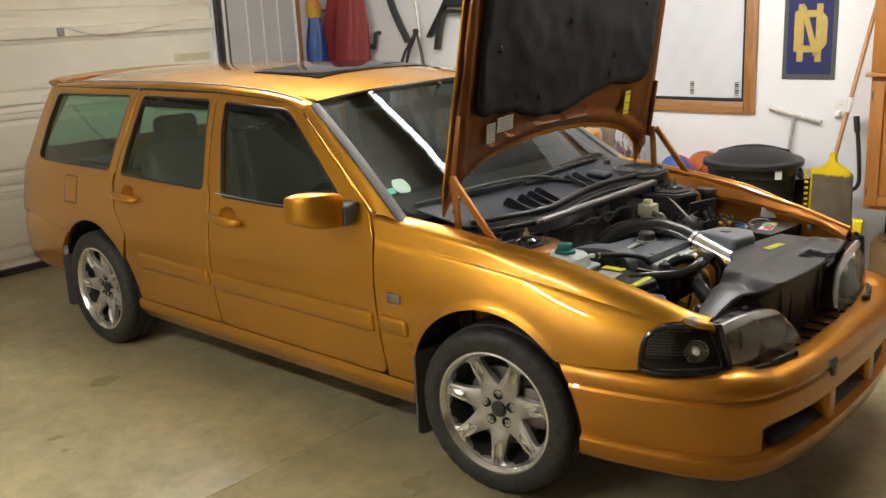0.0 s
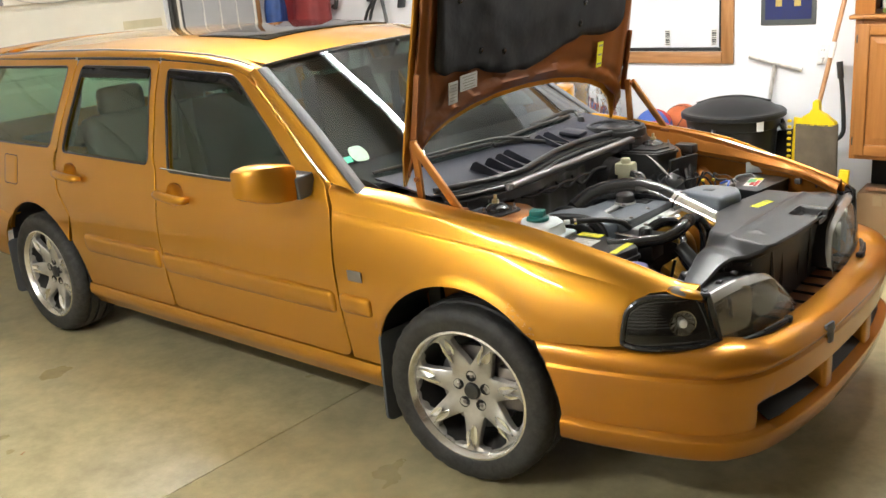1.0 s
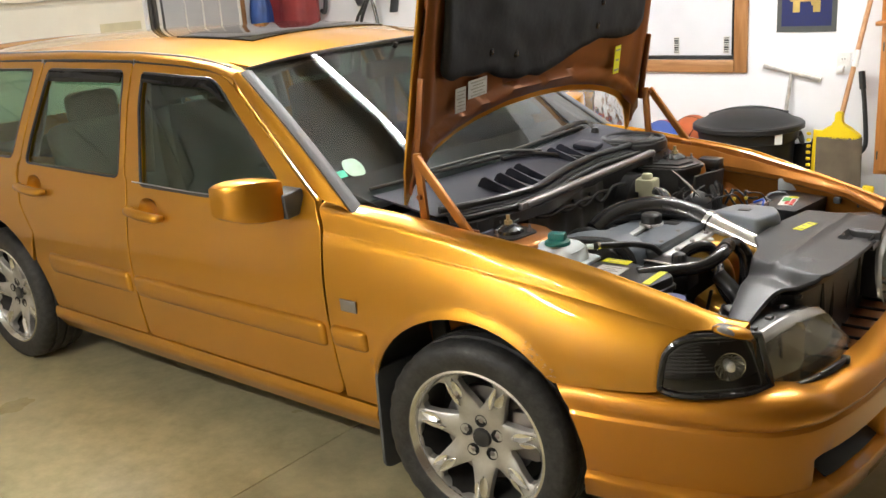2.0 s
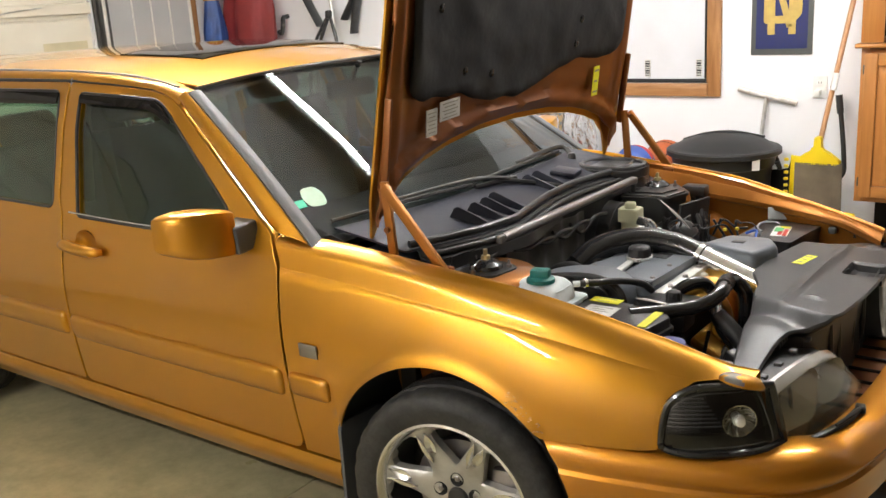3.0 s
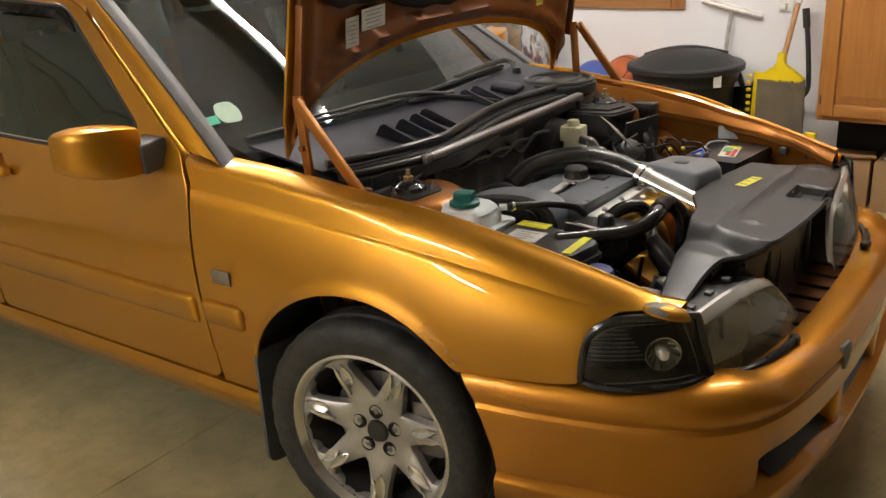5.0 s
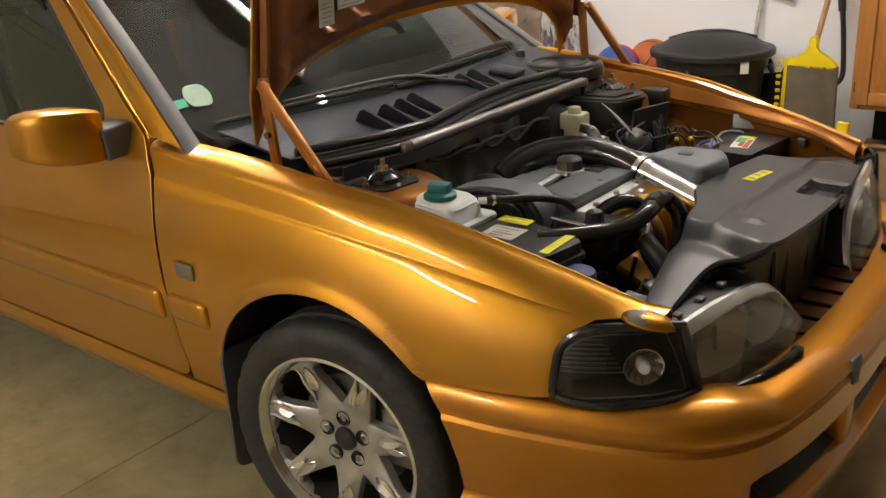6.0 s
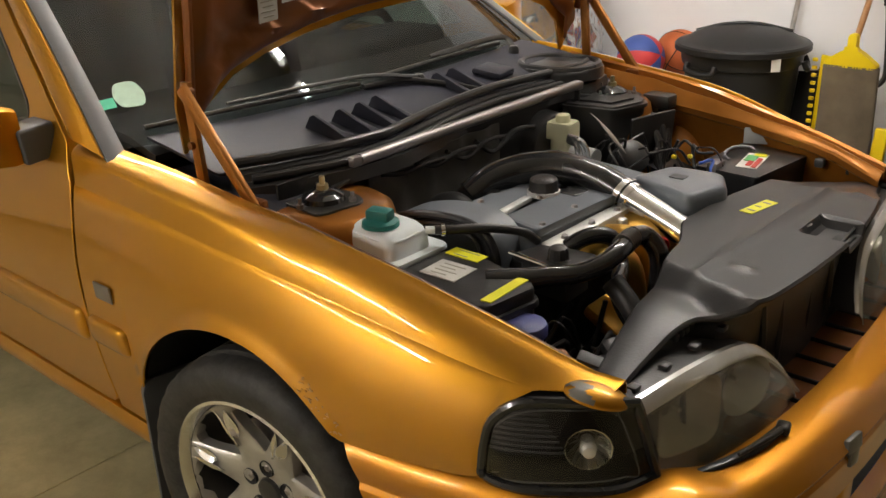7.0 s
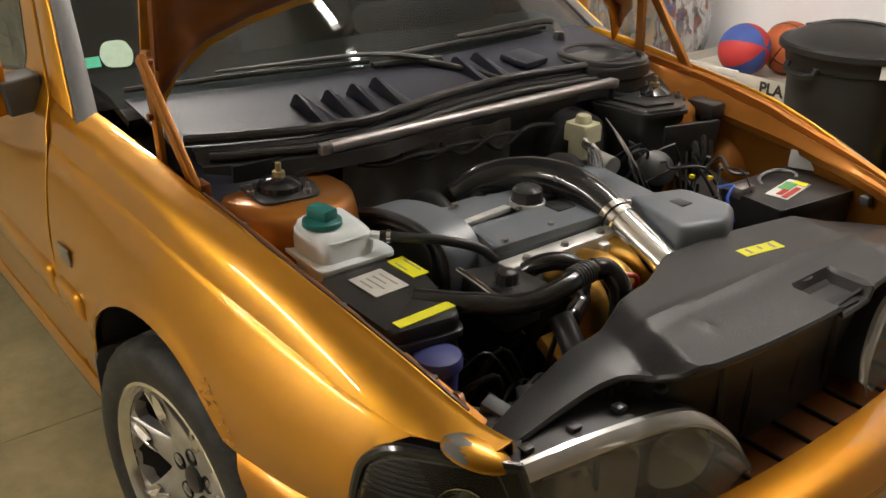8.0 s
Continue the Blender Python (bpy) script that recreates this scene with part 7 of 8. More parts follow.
part("thin_rod", tube([(0.112, 0.189, 0.902), (0.140, 0.184, 0.887), (0.166, 0.181, 0.868), (0.190, 0.180, 0.848), (0.222, 0.179, 0.819)], [0.0015, 0.002, 0.0045, 0.0045, 0.0015], 8), STEEL, car, "slim metal rod")
# fuse box at the far tower
fb = rounded([(-0.118, 0.392), (0.040, 0.418), (0.072, 0.535), (0.005, 0.600), (-0.112, 0.560)], 0.018)
fuse = part("fuse_box", plate(fb, 0.66, 0.858, 0.012, 3), BLACK, car, "black fuse box", smooth=45)
part("fuse_lid", plate(inset(fb, -0.008), 0.842, 0.852, 0.003), BLACK, fuse)
part("lid_rib", plate(inset(fb, 0.030), 0.856, 0.864, 0.003), BLACK, fuse)
for y0, z0 in ((0.575, 0.81), (0.60, 0.80), (0.55, 0.79)):
    part("loom_hose", tube([(0.055, y0, z0), (0.105, y0 - 0.005, z0 - 0.03), (0.120, y0 - 0.02, z0 - 0.10), (0.105, y0 - 0.05, 0.62)], 0.011, 10), BLACK, car, "black loom hose")
part("loom_shield", block((0.012, 0.17, 0.22), (0.088, 0.535, 0.715), 0.005, 2, (0, 6, -14)), BLACK, car, "black plastic loom shield")
part("relay_block", join(block((0.085, 0.055, 0.040), (0.062, 0.630, 0.838), 0.008), block((0.05, 0.045, 0.09), (0.048, 0.630, 0.79), 0.008)), BLACK, car, "black relay block")
part("round_pump", moved(lathe([(0.0, 0.05), (0.03, 0.05), (0.045, 0.04), (0.045, -0.03), (0.0, -0.03)], 24), pose(0.12, 0.36, 0.735, 20, 50, 0)), BLACK, car)
# battery
bx = rounded([(0.305, 0.385), (0.470, 0.372), (0.500, 0.628), (0.322, 0.642)], 0.010)
battery = part("battery", plate(bx, 0.54, 0.745, 0.006), BLACK, car, "black car battery with coloured label", smooth=45)
part("battery_lid", plate(inset(bx, -0.004), 0.732, 0.752, 0.005), BLACK, battery)
flat_label(0.409, 0.492, 0.052, 0.128, 0.7525, LABEL_CLEAN, 9, battery, "white battery label", 0)
flat_label(0.428, 0.474, 0.012, 0.080, 0.7545, RED, 9, battery, "red label field", 0)
flat_label(0.414, 0.462, 0.013, 0.040, 0.7545, RED, 9, battery, "red label field", 0)
flat_label(0.399, 0.505, 0.026, 0.050, 0.7545, LABEL_GREEN, 9, battery, "green label field", 0)
flat_label(0.410, 0.540, 0.030, 0.022, 0.7545, YELLOW, 9, battery, "yellow label field", 0)
part("battery_clamp", block((0.030, 0.05, 0.030), (0.352, 0.40, 0.752), 0.006), STEEL, battery)
part("battery_handle", tube([(0.355, 0.470, 0.752), (0.332, 0.490, 0.757), (0.322, 0.540, 0.758), (0.328, 0.578, 0.757), (0.362, 0.590, 0.757), (0.376, 0.575, 0.753)], 0.004, 8), TRIM_LIGHT, battery, "pale grey strap handle")
part("clear_flap", block((0.080, 0.008, 0.044), (0.362, 0.634, 0.778), 0.003, 2, (-20, 0, 24)), surface("frosted_flap", (0.45, 0.47, 0.48), rough=0.25, vary=0.2), battery, "frosted plastic flap")

# radiator shroud with two arms
SH = rounded([(0.495, -0.055), (0.500, 0.12), (0.535, 0.32), (0.575, 0.50), (0.640, 0.640), (0.690, 0.640), (0.715, 0.50), (0.770, 0.36), (0.800, 0.20), (0.815, 0.0), (0.808, -0.18), (0.795, -0.300), (0.774, -0.345), (0.706, -0.378), (0.690, -0.44), (0.688, -0.54), (0.690, -0.640), (0.646, -0.655), (0.614, -0.52), (0.595, -0.42), (0.578, -0.300), (0.556, -0.220), (0.548, -0.165)],
             [0.02, 0.04, 0.1, 0.1, 0.02, 0.02, 0.05, 0.1, 0.1, 0.1, 0.08, 0.015, 0.012, 0.06, 0.1, 0.1, 0.02, 0.02, 0.08, 0.08, 0.05, 0.02, 0.02])


def shroud_point(x, y, d):
    y0 = table(x, [(0.57, 0.262), (0.76, 0.325)]) if y < 0 else 0.30
    a = max(0.0, min(1.0, (abs(y) - y0) / (0.05 if y < 0 else 0.10)))
    z = 0.780 - 0.022 * a - 0.055 * max(0, (abs(y) - 0.40) / 0.25)
    mid = 1 - a
    z += mid * 0.006 * math.exp(-((x - 0.655 - 0.03 * y) / 0.012) ** 2)
    if 0.71 < x < 0.83 and 0.02 < y < 0.14:
        z -= 0.022 * min(1, (x - 0.71) / 0.015) * min(1, (y - 0.02) / 0.012, (0.14 - y) / 0.012)
    if a > 0.0:
        z -= 0.007 * a * min(1.2, ((x - table(y, [(-0.65, 0.668), (-0.40, 0.642), (0.40, 0.66), (0.65, 0.665)])) / 0.05) ** 2)
    for bx_, by in ((0.705, -0.215), (0.735, 0.30)):
        z += 0.007 * math.exp(-(((x - bx_) / 0.020) ** 2 + ((y - by) / 0.010) ** 2))
    return (x, y, z - d)


shroud = part("radiator_shroud", sheet(SH, [], shroud_point, thick=0.008, step=0.011, edge=0.004, drop=0.004), SHROUD, car, "dark grey moulded radiator shroud", smooth=22)
flat_label(0.592, 0.108, 0.030, 0.098, 0.7795, YELLOW, -10, shroud, "yellow warning label", 3)
part("shroud_slot", block((0.035, 0.055, 0.006), (0.782, 0.075, 0.760), 0.002), CABIN, shroud)
part("shroud_dish", moved(lathe([(0.0, 0.0015), (0.020, 0.001), (0.028, 0.0)], 20), pose(0.690, 0.075, 0.7765)), CABIN, shroud)
part("front_skirt", shell(loft([[(x - 0.004 + dx, y, min(z, shroud_point(x - 0.03, y, 0.0)[2] - 0.010)) for dx, z in ((-0.012, 0.768), (-0.020, 0.740), (-0.05, 0.72), (-0.06, 0.60), (-0.05, 0.50))] for x, y in ((0.722, -0.372), (0.772, -0.338), (0.790, -0.29), (0.803, -0.18), (0.812, 0.0), (0.798, 0.20), (0.765, 0.36), (0.72, 0.48))]), 0.005), BLACK, shroud, "black front skirt")
radiator = part("radiator", block((0.05, 0.66, 0.34), (0.70, 0.04, 0.56), 0.006), CABIN, car, "dark radiator")
for y in (-0.20, -0.12, 0.02, 0.14):
    part("radiator_pipe", tube([(0.738, y, 0.50), (0.742, y + 0.01, 0.62), (0.740, y, 0.72)], 0.010, 8), BLACK, radiator)
part("latch_bar", tube([(0.63, -0.655, 0.69), (0.66, -0.45, 0.68), (0.665, 0.45, 0.68), (0.63, 0.655, 0.69)], 0.018, 10), CABIN, car)
part("hood_latch", block((0.030, 0.030, 0.016), (0.625, 0.60, 0.735), 0.004), BLACK, car, "black hood latch")
part("far_clip", block((0.024, 0.024, 0.022), (0.546, 0.585, 0.748), 0.005), TRIM_GREY, car)

# ---- things along the white wall ----
bin_ = thing("trash_can", "large black plastic trash can with domed lid", "trash can", (-0.455, 2.335, 0))
part("body", lathe([(0.0, 0.0), (0.205, 0.0), (0.212, 0.012), (0.250, 0.60), (0.262, 0.605), (0.268, 0.635), (0.268, 0.66), (0.25, 0.66), (0.245, 0.60), (0.20, 0.03), (0.0, 0.03)], 48), BIN_PLASTIC, bin_)
lid = part("lid", lathe([(0.0, 0.772), (0.05, 0.771), (0.14, 0.760), (0.21, 0.735), (0.255, 0.708), (0.268, 0.700), (0.290, 0.698), (0.298, 0.690), (0.298, 0.668), (0.288, 0.662), (0.27, 0.664)], 56), BIN_PLASTIC, bin_, "domed black lid")
part("lid_ridge", tube([(-0.20, -0.06, 0.738), (-0.08, -0.02, 0.770), (0.05, 0.03, 0.774), (0.19, 0.09, 0.742)], 0.007, 8), BIN_PLASTIC, lid)
for a in (-105, 20):
    m = pose(0.268 * math.cos(radians(a)), 0.268 * math.sin(radians(a)), 0.595, 0, 0, a + 90)
    part("handle", moved(tube([(-0.075, 0.0, 0.03), (-0.07, -0.014, 0.0), (0.0, -0.018, -0.012), (0.07, -0.014, 0.0), (0.075, 0.0, 0.03)], 0.013, 10), m), BIN_PLASTIC, bin_, "moulded grip")
part("tape", block((0.04, 0.003, 0.06), (0.232, -0.172, 0.64), 0.001, 1, (0, 0, 40)), LABEL_CLEAN, bin_, "white tape scrap")


def printed(text, size, m, mat, parent, name="lettering"):
    cu = bpy.data.curves.new(name, "FONT")
    cu.body, cu.size, cu.extrude, cu.offset = text, size, 0.0006, size * 0.03
    tmp = bpy.data.objects.new(name, cu)
    me = bpy.data.meshes.new_from_object(tmp)
    bpy.data.objects.remove(tmp)
    me.materials.clear()
    me.materials.append(mat)
    ob = new(name, me)
    ob.parent, ob.matrix_basis = parent, m
    return ob


def carton(name, label, size, at, rz, mat, tape=True):
    ob = thing(name, label, "box", at, rz)
    w, d, h = size
    part("body", block((w, d, h), (0, 0, h / 2), 0.005), mat, ob)
    for s in (-1, 1):
        part("flap", block((w - 0.006, d / 2 - 0.003, 0.004), (0, s * d / 4, h + 0.002), 0.0015), mat, ob)
    if tape:
        part("tape", block((0.05, 0.002, 0.06), (0, -d / 2 - 0.001, h - 0.035), 0), surface("packing_tape", (0.42, 0.30, 0.17), rough=0.25), ob)
    return ob


WHITE_BOX = surface("white_carton", (0.58, 0.56, 0.50), rough=0.7, vary=0.08, scale=5)
play = carton("carton", "worn white printed carton beside the trash can", (0.62, 0.44, 0.444), (-0.97, 2.43, 0), 0, WHITE_BOX, False)
for sz, ce in (((0.62, 0.005, 0.05), (0, -0.2185, 0.469)), ((0.62, 0.005, 0.04), (0, 0.2185, 0.464)), ((0.005, 0.43, 0.046), (-0.307, 0, 0.467)), ((0.005, 0.43, 0.046), (0.307, 0, 0.467))):
    part("rim", block(sz, ce, 0.001), WHITE_BOX, play, "torn upright carton rim")
printed("PLA", 0.070, pose(0.185, -0.2225, 0.430, 90, 0, 0), INK, play)
for k in range(4):
    part("print_bar", block((0.10 - 0.02 * (k % 2), 0.002, 0.007), (0.225 - 0.01 * (k % 2), -0.2212, 0.412 - 0.020 * k), 0), INK, play)
part("torn_edge", block((0.30, 0.012, 0.03), (-0.08, -0.224, 0.486), 0.004, 2, (8, 0, 2)), LABEL_CLEAN, play)


def ball(name, label, r, at, mats, turn):
    ob = thing(name, label, "ball", (at[0], at[1], at[2]))
    groups = {}
    n, m = 48, 24
    for k in range(n):
        for i in range(m):
            groups.setdefault(int(k * 6 / n) % len(mats) if len(mats) > 1 else 0, []).append((i, k))
    R = pose(0, 0, 0, *turn)
    for g, cells in groups.items():
        vs, fs = [], []
        for i, k in cells:
            o = len(vs)
            for a, b in ((i, k), (i, k + 1), (i + 1, k + 1), (i + 1, k)):
                th, ph = math.pi * a / m, 2 * math.pi * b / n
                vs.append(tuple(R @ Vector((r * math.sin(th) * math.cos(ph), r * math.sin(th) * math.sin(ph), r * math.cos(th)))))
            fs.append((o, o + 1, o + 2, o + 3))
        part("panel", (vs, fs), mats[g], ob, smooth=80)
    for a in ((0, 0, 0), (90, 0, 0), (0, 90, 0)) if len(mats) == 1 else ():
        M = R @ pose(0, 0, 0, *a)
        part("seam", tube([tuple(M @ Vector((r * 0.9995 * math.cos(q), r * 0.9995 * math.sin(q), 0))) for q in np.linspace(0, 2 * math.pi, 33)], 0.0028, 6, 1), CABIN, ob)
    return ob


ball("rubber_ball", "red and blue panelled rubber ball on a carton", 0.117, (-0.970, 2.335, 0.449 + 0.117), (BALL_RED, BALL_BLUE), (15, 75, 10))
ball("basketball", "orange basketball resting on a carton", 0.119, (-0.865, 2.525, 0.449 + 0.119), (BALL_ORANGE,), (20, 30, 10))

# crumpled film-wrapped bundle
bm = bmesh.new()
bmesh.ops.create_icosphere(bm, subdivisions=6, radius=1)
for v in bm.verts:
    p = v.co.copy()
    k = max(abs(p.x), abs(p.y), abs(p.z))
    p = p / k * 0.75 + p * 0.25
    n = noise.noise(p * 2.2) * 0.07 + abs(noise.noise(p * 5.5)) * 0.06 + abs(noise.noise(p * 13)) * 0.03
    v.co = Vector((p.x * 0.42, p.y * 0.22, p.z * 0.47)) * (1 + n)
low = min(v.co.z for v in bm.verts)
for v in bm.verts:
    v.co.z -= low
film = thing("film_bundle", "bulky bundle wrapped in crumpled clear plastic film", "bundle", (-1.72, 2.34, 0))
part("wrap", bm, FOIL, film, smooth=70)
part("core", block((0.60, 0.28, 0.70), (0, 0.02, 0.40), 0.04), surface("bundle_core", (0.20, 0.21, 0.20), rough=0.7, vary=0.4, scale=4), film)

# T-shaped floor squeegee leaning on the wall
sq = thing("floor_squeegee", "bare metal floor squeegee upside down against the wall", "squeegee", (-0.40, 2.55, 0))
part("pole", tube([(0.0, 0.0, 0.0), (0.035, 0.055, 0.50), (0.068, 0.095, 0.922)], 0.011, 12, 4), GALV, sq)
part("head", block((0.33, 0.018, 0.024), (0.068, 0.098, 0.928), 0.005, 2, (0, 13.5, 0)), GALV, sq)
part("blade", block((0.33, 0.006, 0.014), (0.072, 0.098, 0.944), 0.002, 2, (0, 13.5, 0)), LABEL_CLEAN, sq, "pale rubber blade")

# broom, bristles up front
br = thing("broom", "upright broom with yellow cap, tan bristles and wooden handle", "broom", (0.055, 2.27, 0))
part("handle", tube([(-0.004, 0.0, 0.72), (0.004, 0.03, 0.80), (0.055, 0.14, 1.22), (0.115, 0.385, 1.86)], 0.0125, 12, 4), HANDLE_WOOD, br, "varnished wooden handle")
part("sleeve", tube([(0.036, 0.066, 1.0), (0.043, 0.092, 1.08)], 0.015, 12), LABEL_CLEAN, br, "white paper sleeve")
cap = [(0.0, 0.0), (0.105, 0.0), (0.108, 0.018), (0.05, 0.062), (0.018, 0.078), (0.016, 0.14), (-0.016, 0.14), (-0.018, 0.078), (-0.05, 0.062), (-0.108, 0.018), (-0.105, 0.0)]
part("cap", moved(plate(rounded(cap, 0.012), -0.022, 0.022, 0.008), pose(-0.005, 0, 0.640, 90, 0, 0)), BROOM_YELLOW, br, "yellow plastic cap")
rng = random.Random(11)
vs, fs = [], []
for k in range(900):
    x, y = rng.uniform(-0.108, 0.108), rng.uniform(-0.022, 0.022)
    sx, zb = x * 1.06 + rng.uniform(-0.012, 0.012), 0.003 + rng.uniform(0, 0.01)
    r = 0.0022
    o = len(vs)
    for (px, py, pz) in ((x, y, 0.648), ((x + sx) / 2 + rng.uniform(-0.004, 0.004), y, 0.35), (sx, y * 1.8, zb)):
        vs += [(px - r, py - r, pz), (px + r, py - r, pz), (px, py + r, pz)]
    for j in range(2):
        for q in range(3):
            fs.append((o + j * 3 + q, o + j * 3 + (q + 1) % 3, o + j * 3 + 3 + (q + 1) % 3, o + j * 3 + 3 + q))
tagged(part("bristles", (vs, fs), STRAW, br, "tan bristles", smooth=0), kind="stuff")

# black cane with a crook, dust pans and boards
cane = thing("crook_bar", "black metal bar with a hooked foot against the wall", "bar", (0.155, 2.56, 0))
part("shaft", tube([(-0.102, 0.05, 0.94), (-0.075, 0.035, 0.78), (-0.055, 0.02, 0.62), (-0.052, 0.01, 0.55), (-0.072, 0.0, 0.515), (-0.10, -0.01, 0.51)], 0.0125, 12), BLACK, cane)
part("grip", tube([(-0.102, 0.05, 0.945), (-0.088, 0.042, 0.85)], 0.018, 12), BLACK, cane)
part("leg", tube([(-0.10, -0.01, 0.51), (-0.11, -0.01, 0.0)], 0.009, 10), BLACK, cane)
board = thing("dark_board", "dark offcut board leaning beside the trash can", "board", (-0.175, 2.40, 0))
part("panel", moved(plate([(-0.085, 0.0), (0.07, 0.0), (0.075, 0.60), (0.05, 0.64), (0.045, 0.60), (0.02, 0.615), (0.012, 0.575), (-0.085, 0.56)], 0, 0.012, 0.002), pose(0, 0, 0, 82, 0, -12)), CABIN, board)
part("wood_edge", tube([(-0.09, -0.03, 0.30), (-0.075, -0.02, 0.42), (-0.065, 0.02, 0.52)], 0.009, 8, flat=0.5), OAK_TRIM, board, "bare wooden edge")
pan = thing("dust_pan", "yellow toothed dust pan standing on edge", "dust pan", (-0.105, 2.36, 0))
part("tray", moved(plate([(-0.02, 0.0), (0.03, 0.0), (0.035, 0.66), (-0.015, 0.66)], 0, 0.01, 0.003), pose(0, 0, 0, 88, 0, -25)), BROOM_YELLOW, pan)
for k in range(14):
    part("tooth", block((0.022, 0.014, 0.016), (-0.022, -0.008, 0.20 + 0.034 * k), 0.004), BROOM_YELLOW, pan)
foot = thing("yellow_scraper", "yellow plastic scraper end on the floor", "scraper", (0.195, 2.28, 0))
part("blade", block((0.055, 0.03, 0.40), (0, 0.0, 0.20), 0.008, 2, (0, 4, 0)), BROOM_YELLOW, foot)

# outlet
out = thing("wall_outlet", "white double wall outlet", "outlet", (-0.058, Y1, 0.978))
part("plate", block((0.072, 0.006, 0.116), (0, -0.004, 0), 0.002), LABEL_CLEAN, out)
for z in (-0.022, 0.022):
    part("socket", block((0.034, 0.004, 0.028), (0, -0.007, z), 0.006), FIXTURE, out)
    for x in (-0.007, 0.007):
        part("slot", block((0.003, 0.002, 0.009), (x, -0.0098, z + 0.003), 0), CABIN, out)
part("plug_adapter", block((0.03, 0.03, 0.03), (-0.01, -0.02, -0.03), 0.004), FIXTURE, out)

# navy felt pennant with gold shapes
pen = thing("felt_banner", "navy felt banner with a gold emblem and grey border", "banner", (-0.268, Y1 - 0.006, 1.43))
part("border", block((0.325, 0.004, 0.56), (0, 0, 0), 0.001), FELT_GREY, pen)
part("field", block((0.272, 0.003, 0.500), (0, -0.003, 0.002), 0.001), NAVY, pen)
gold = lambda sz, c, ry=0: part("emblem", block((sz[0], 0.003, sz[1]), (c[0], -0.0055, c[1]), 0.0006, 1, (0, ry, 0)), FELT_GOLD, pen)
gold((0.038, 0.345), (-0.055, 0.0))
gold((0.038, 0.345), (0.055, 0.0))
gold((0.034, 0.30), (0.0, 0.01), -17)
part("emblem", moved(sheet(rounded([(-0.095, -0.115), (0.06, -0.115), (0.105, -0.07), (0.105, 0.09), (0.06, 0.135), (-0.095, 0.135)], 0.02), [rounded([(-0.04, -0.075), (0.05, -0.075), (0.068, -0.05), (0.068, 0.07), (0.05, 0.095), (-0.04, 0.095)], 0.012)], lambda x, z, d: (x, -0.0078 + d, z), thick=0.002, step=0.05, edge=0, drop=0), Matrix()), FELT_GOLD, pen)

# oak cabinet with a ledge and an open shelf above
CX0, CX1, CY, CB, CT = 0.222, 1.36, 2.29, 0.462, 1.205
cab = thing("wall_cabinet", "honey oak wall cabinet with raised-panel doors and open shelf", "cabinet", (CX0, CY, 0))
w = CX1 - CX0
dp = Y1 - CY
part("side", block((0.018, dp - 0.02, CT - CB), (0.009, dp / 2 + 0.008, (CB + CT) / 2), 0.002), OAK, cab)
part("side", block((0.018, dp - 0.02, CT - CB), (w - 0.009, dp / 2 + 0.008, (CB + CT) / 2), 0.002), OAK, cab)
part("bottom", block((w - 0.04, dp - 0.03, 0.018), (w / 2, dp / 2 + 0.008, CB + 0.012), 0.002), OAK_RAIL, cab)
part("back", block((w - 0.04, 0.01, CT - CB - 0.04), (w / 2, dp - 0.012, (CB + CT) / 2), 0), OAK, cab)
for x in (0.020, 0.49, 0.96, w - 0.020):
    part("stile", block((0.038 if x < 0.1 or x > 1.1 else 0.045, 0.020, CT - CB), (x, 0.010, (CB + CT) / 2), 0.002), OAK, cab)
for z in (CB + 0.019, CT - 0.022):
    part("rail", block((w - 0.08, 0.018, 0.038), (w / 2, 0.011, z), 0.002), OAK_RAIL, cab)
for x0 in (0.022, 0.497):
    dw, dh = 0.462, CT - CB - 0.048
    d = part("door", join(block((0.058, 0.020, dh), (x0 + 0.029, -0.012, (CB + CT) / 2), 0.005, 3), block((0.058, 0.020, dh), (x0 + dw - 0.029, -0.012, (CB + CT) / 2), 0.005, 3)), OAK, cab, "raised-panel oak door")
    for z in (CB + 0.024 + 0.029, CT - 0.024 - 0.029):
        part("door_rail", block((dw - 0.118, 0.019, 0.058), (x0 + dw / 2, -0.0118, z), 0.005, 3), OAK_RAIL, d)
    pw, ph = dw - 0.118, dh - 0.118
    rows = []
    for ins, y in ((0.0, -0.006), (0.006, -0.007), (0.040, -0.0195), (0.046, -0.0185), (0.052, -0.0185)):
        rows.append([(x0 + dw / 2 + sx * (pw / 2 - ins), y, (CB + CT) / 2 + sz * (ph / 2 - ins)) for sx, sz in ((-1, -1), (1, -1), (1, 1), (-1, 1))])
    v, f = loft(rows, True)
    f.append(tuple(len(v) - 4 + k for k in range(4)))
    part("raised_panel", (v, f), OAK, d, smooth=15)
    hx = x0 + (dw - 0.035 if x0 < 0.1 else 0.035)
    h = part("pull", tube([(hx, -0.02, CT - 0.085), (hx, -0.042, CT - 0.095), (hx, -0.044, CT - 0.125), (hx, -0.042, CT - 0.155), (hx, -0.02, CT - 0.165)], [0.006, 0.007, 0.010, 0.007, 0.006], 10), CHROME, d, "brass pull with a white centre")
    part("pull_centre", block((0.014, 0.010, 0.05), (hx, -0.052, CT - 0.125), 0.005), LABEL_CLEAN, h)
    for z in (CB + 0.10, CT - 0.10):
        part("hinge", block((0.010, 0.008, 0.045), (x0 - 0.004 if x0 < 0.1 else x0 + dw + 0.004, -0.010, z), 0.003), DARK_STEEL, d)
part("ledge", block((w + 0.05, dp + 0.032, 0.022), (w / 2, dp / 2 - 0.018, CT + 0.012), 0.007, 3), OAK_RAIL, cab, "moulded oak ledge")
part("upper_side", block((0.10, 0.020, 0.86), (0.045, 0.010, CT + 0.455), 0.003), OAK, cab)
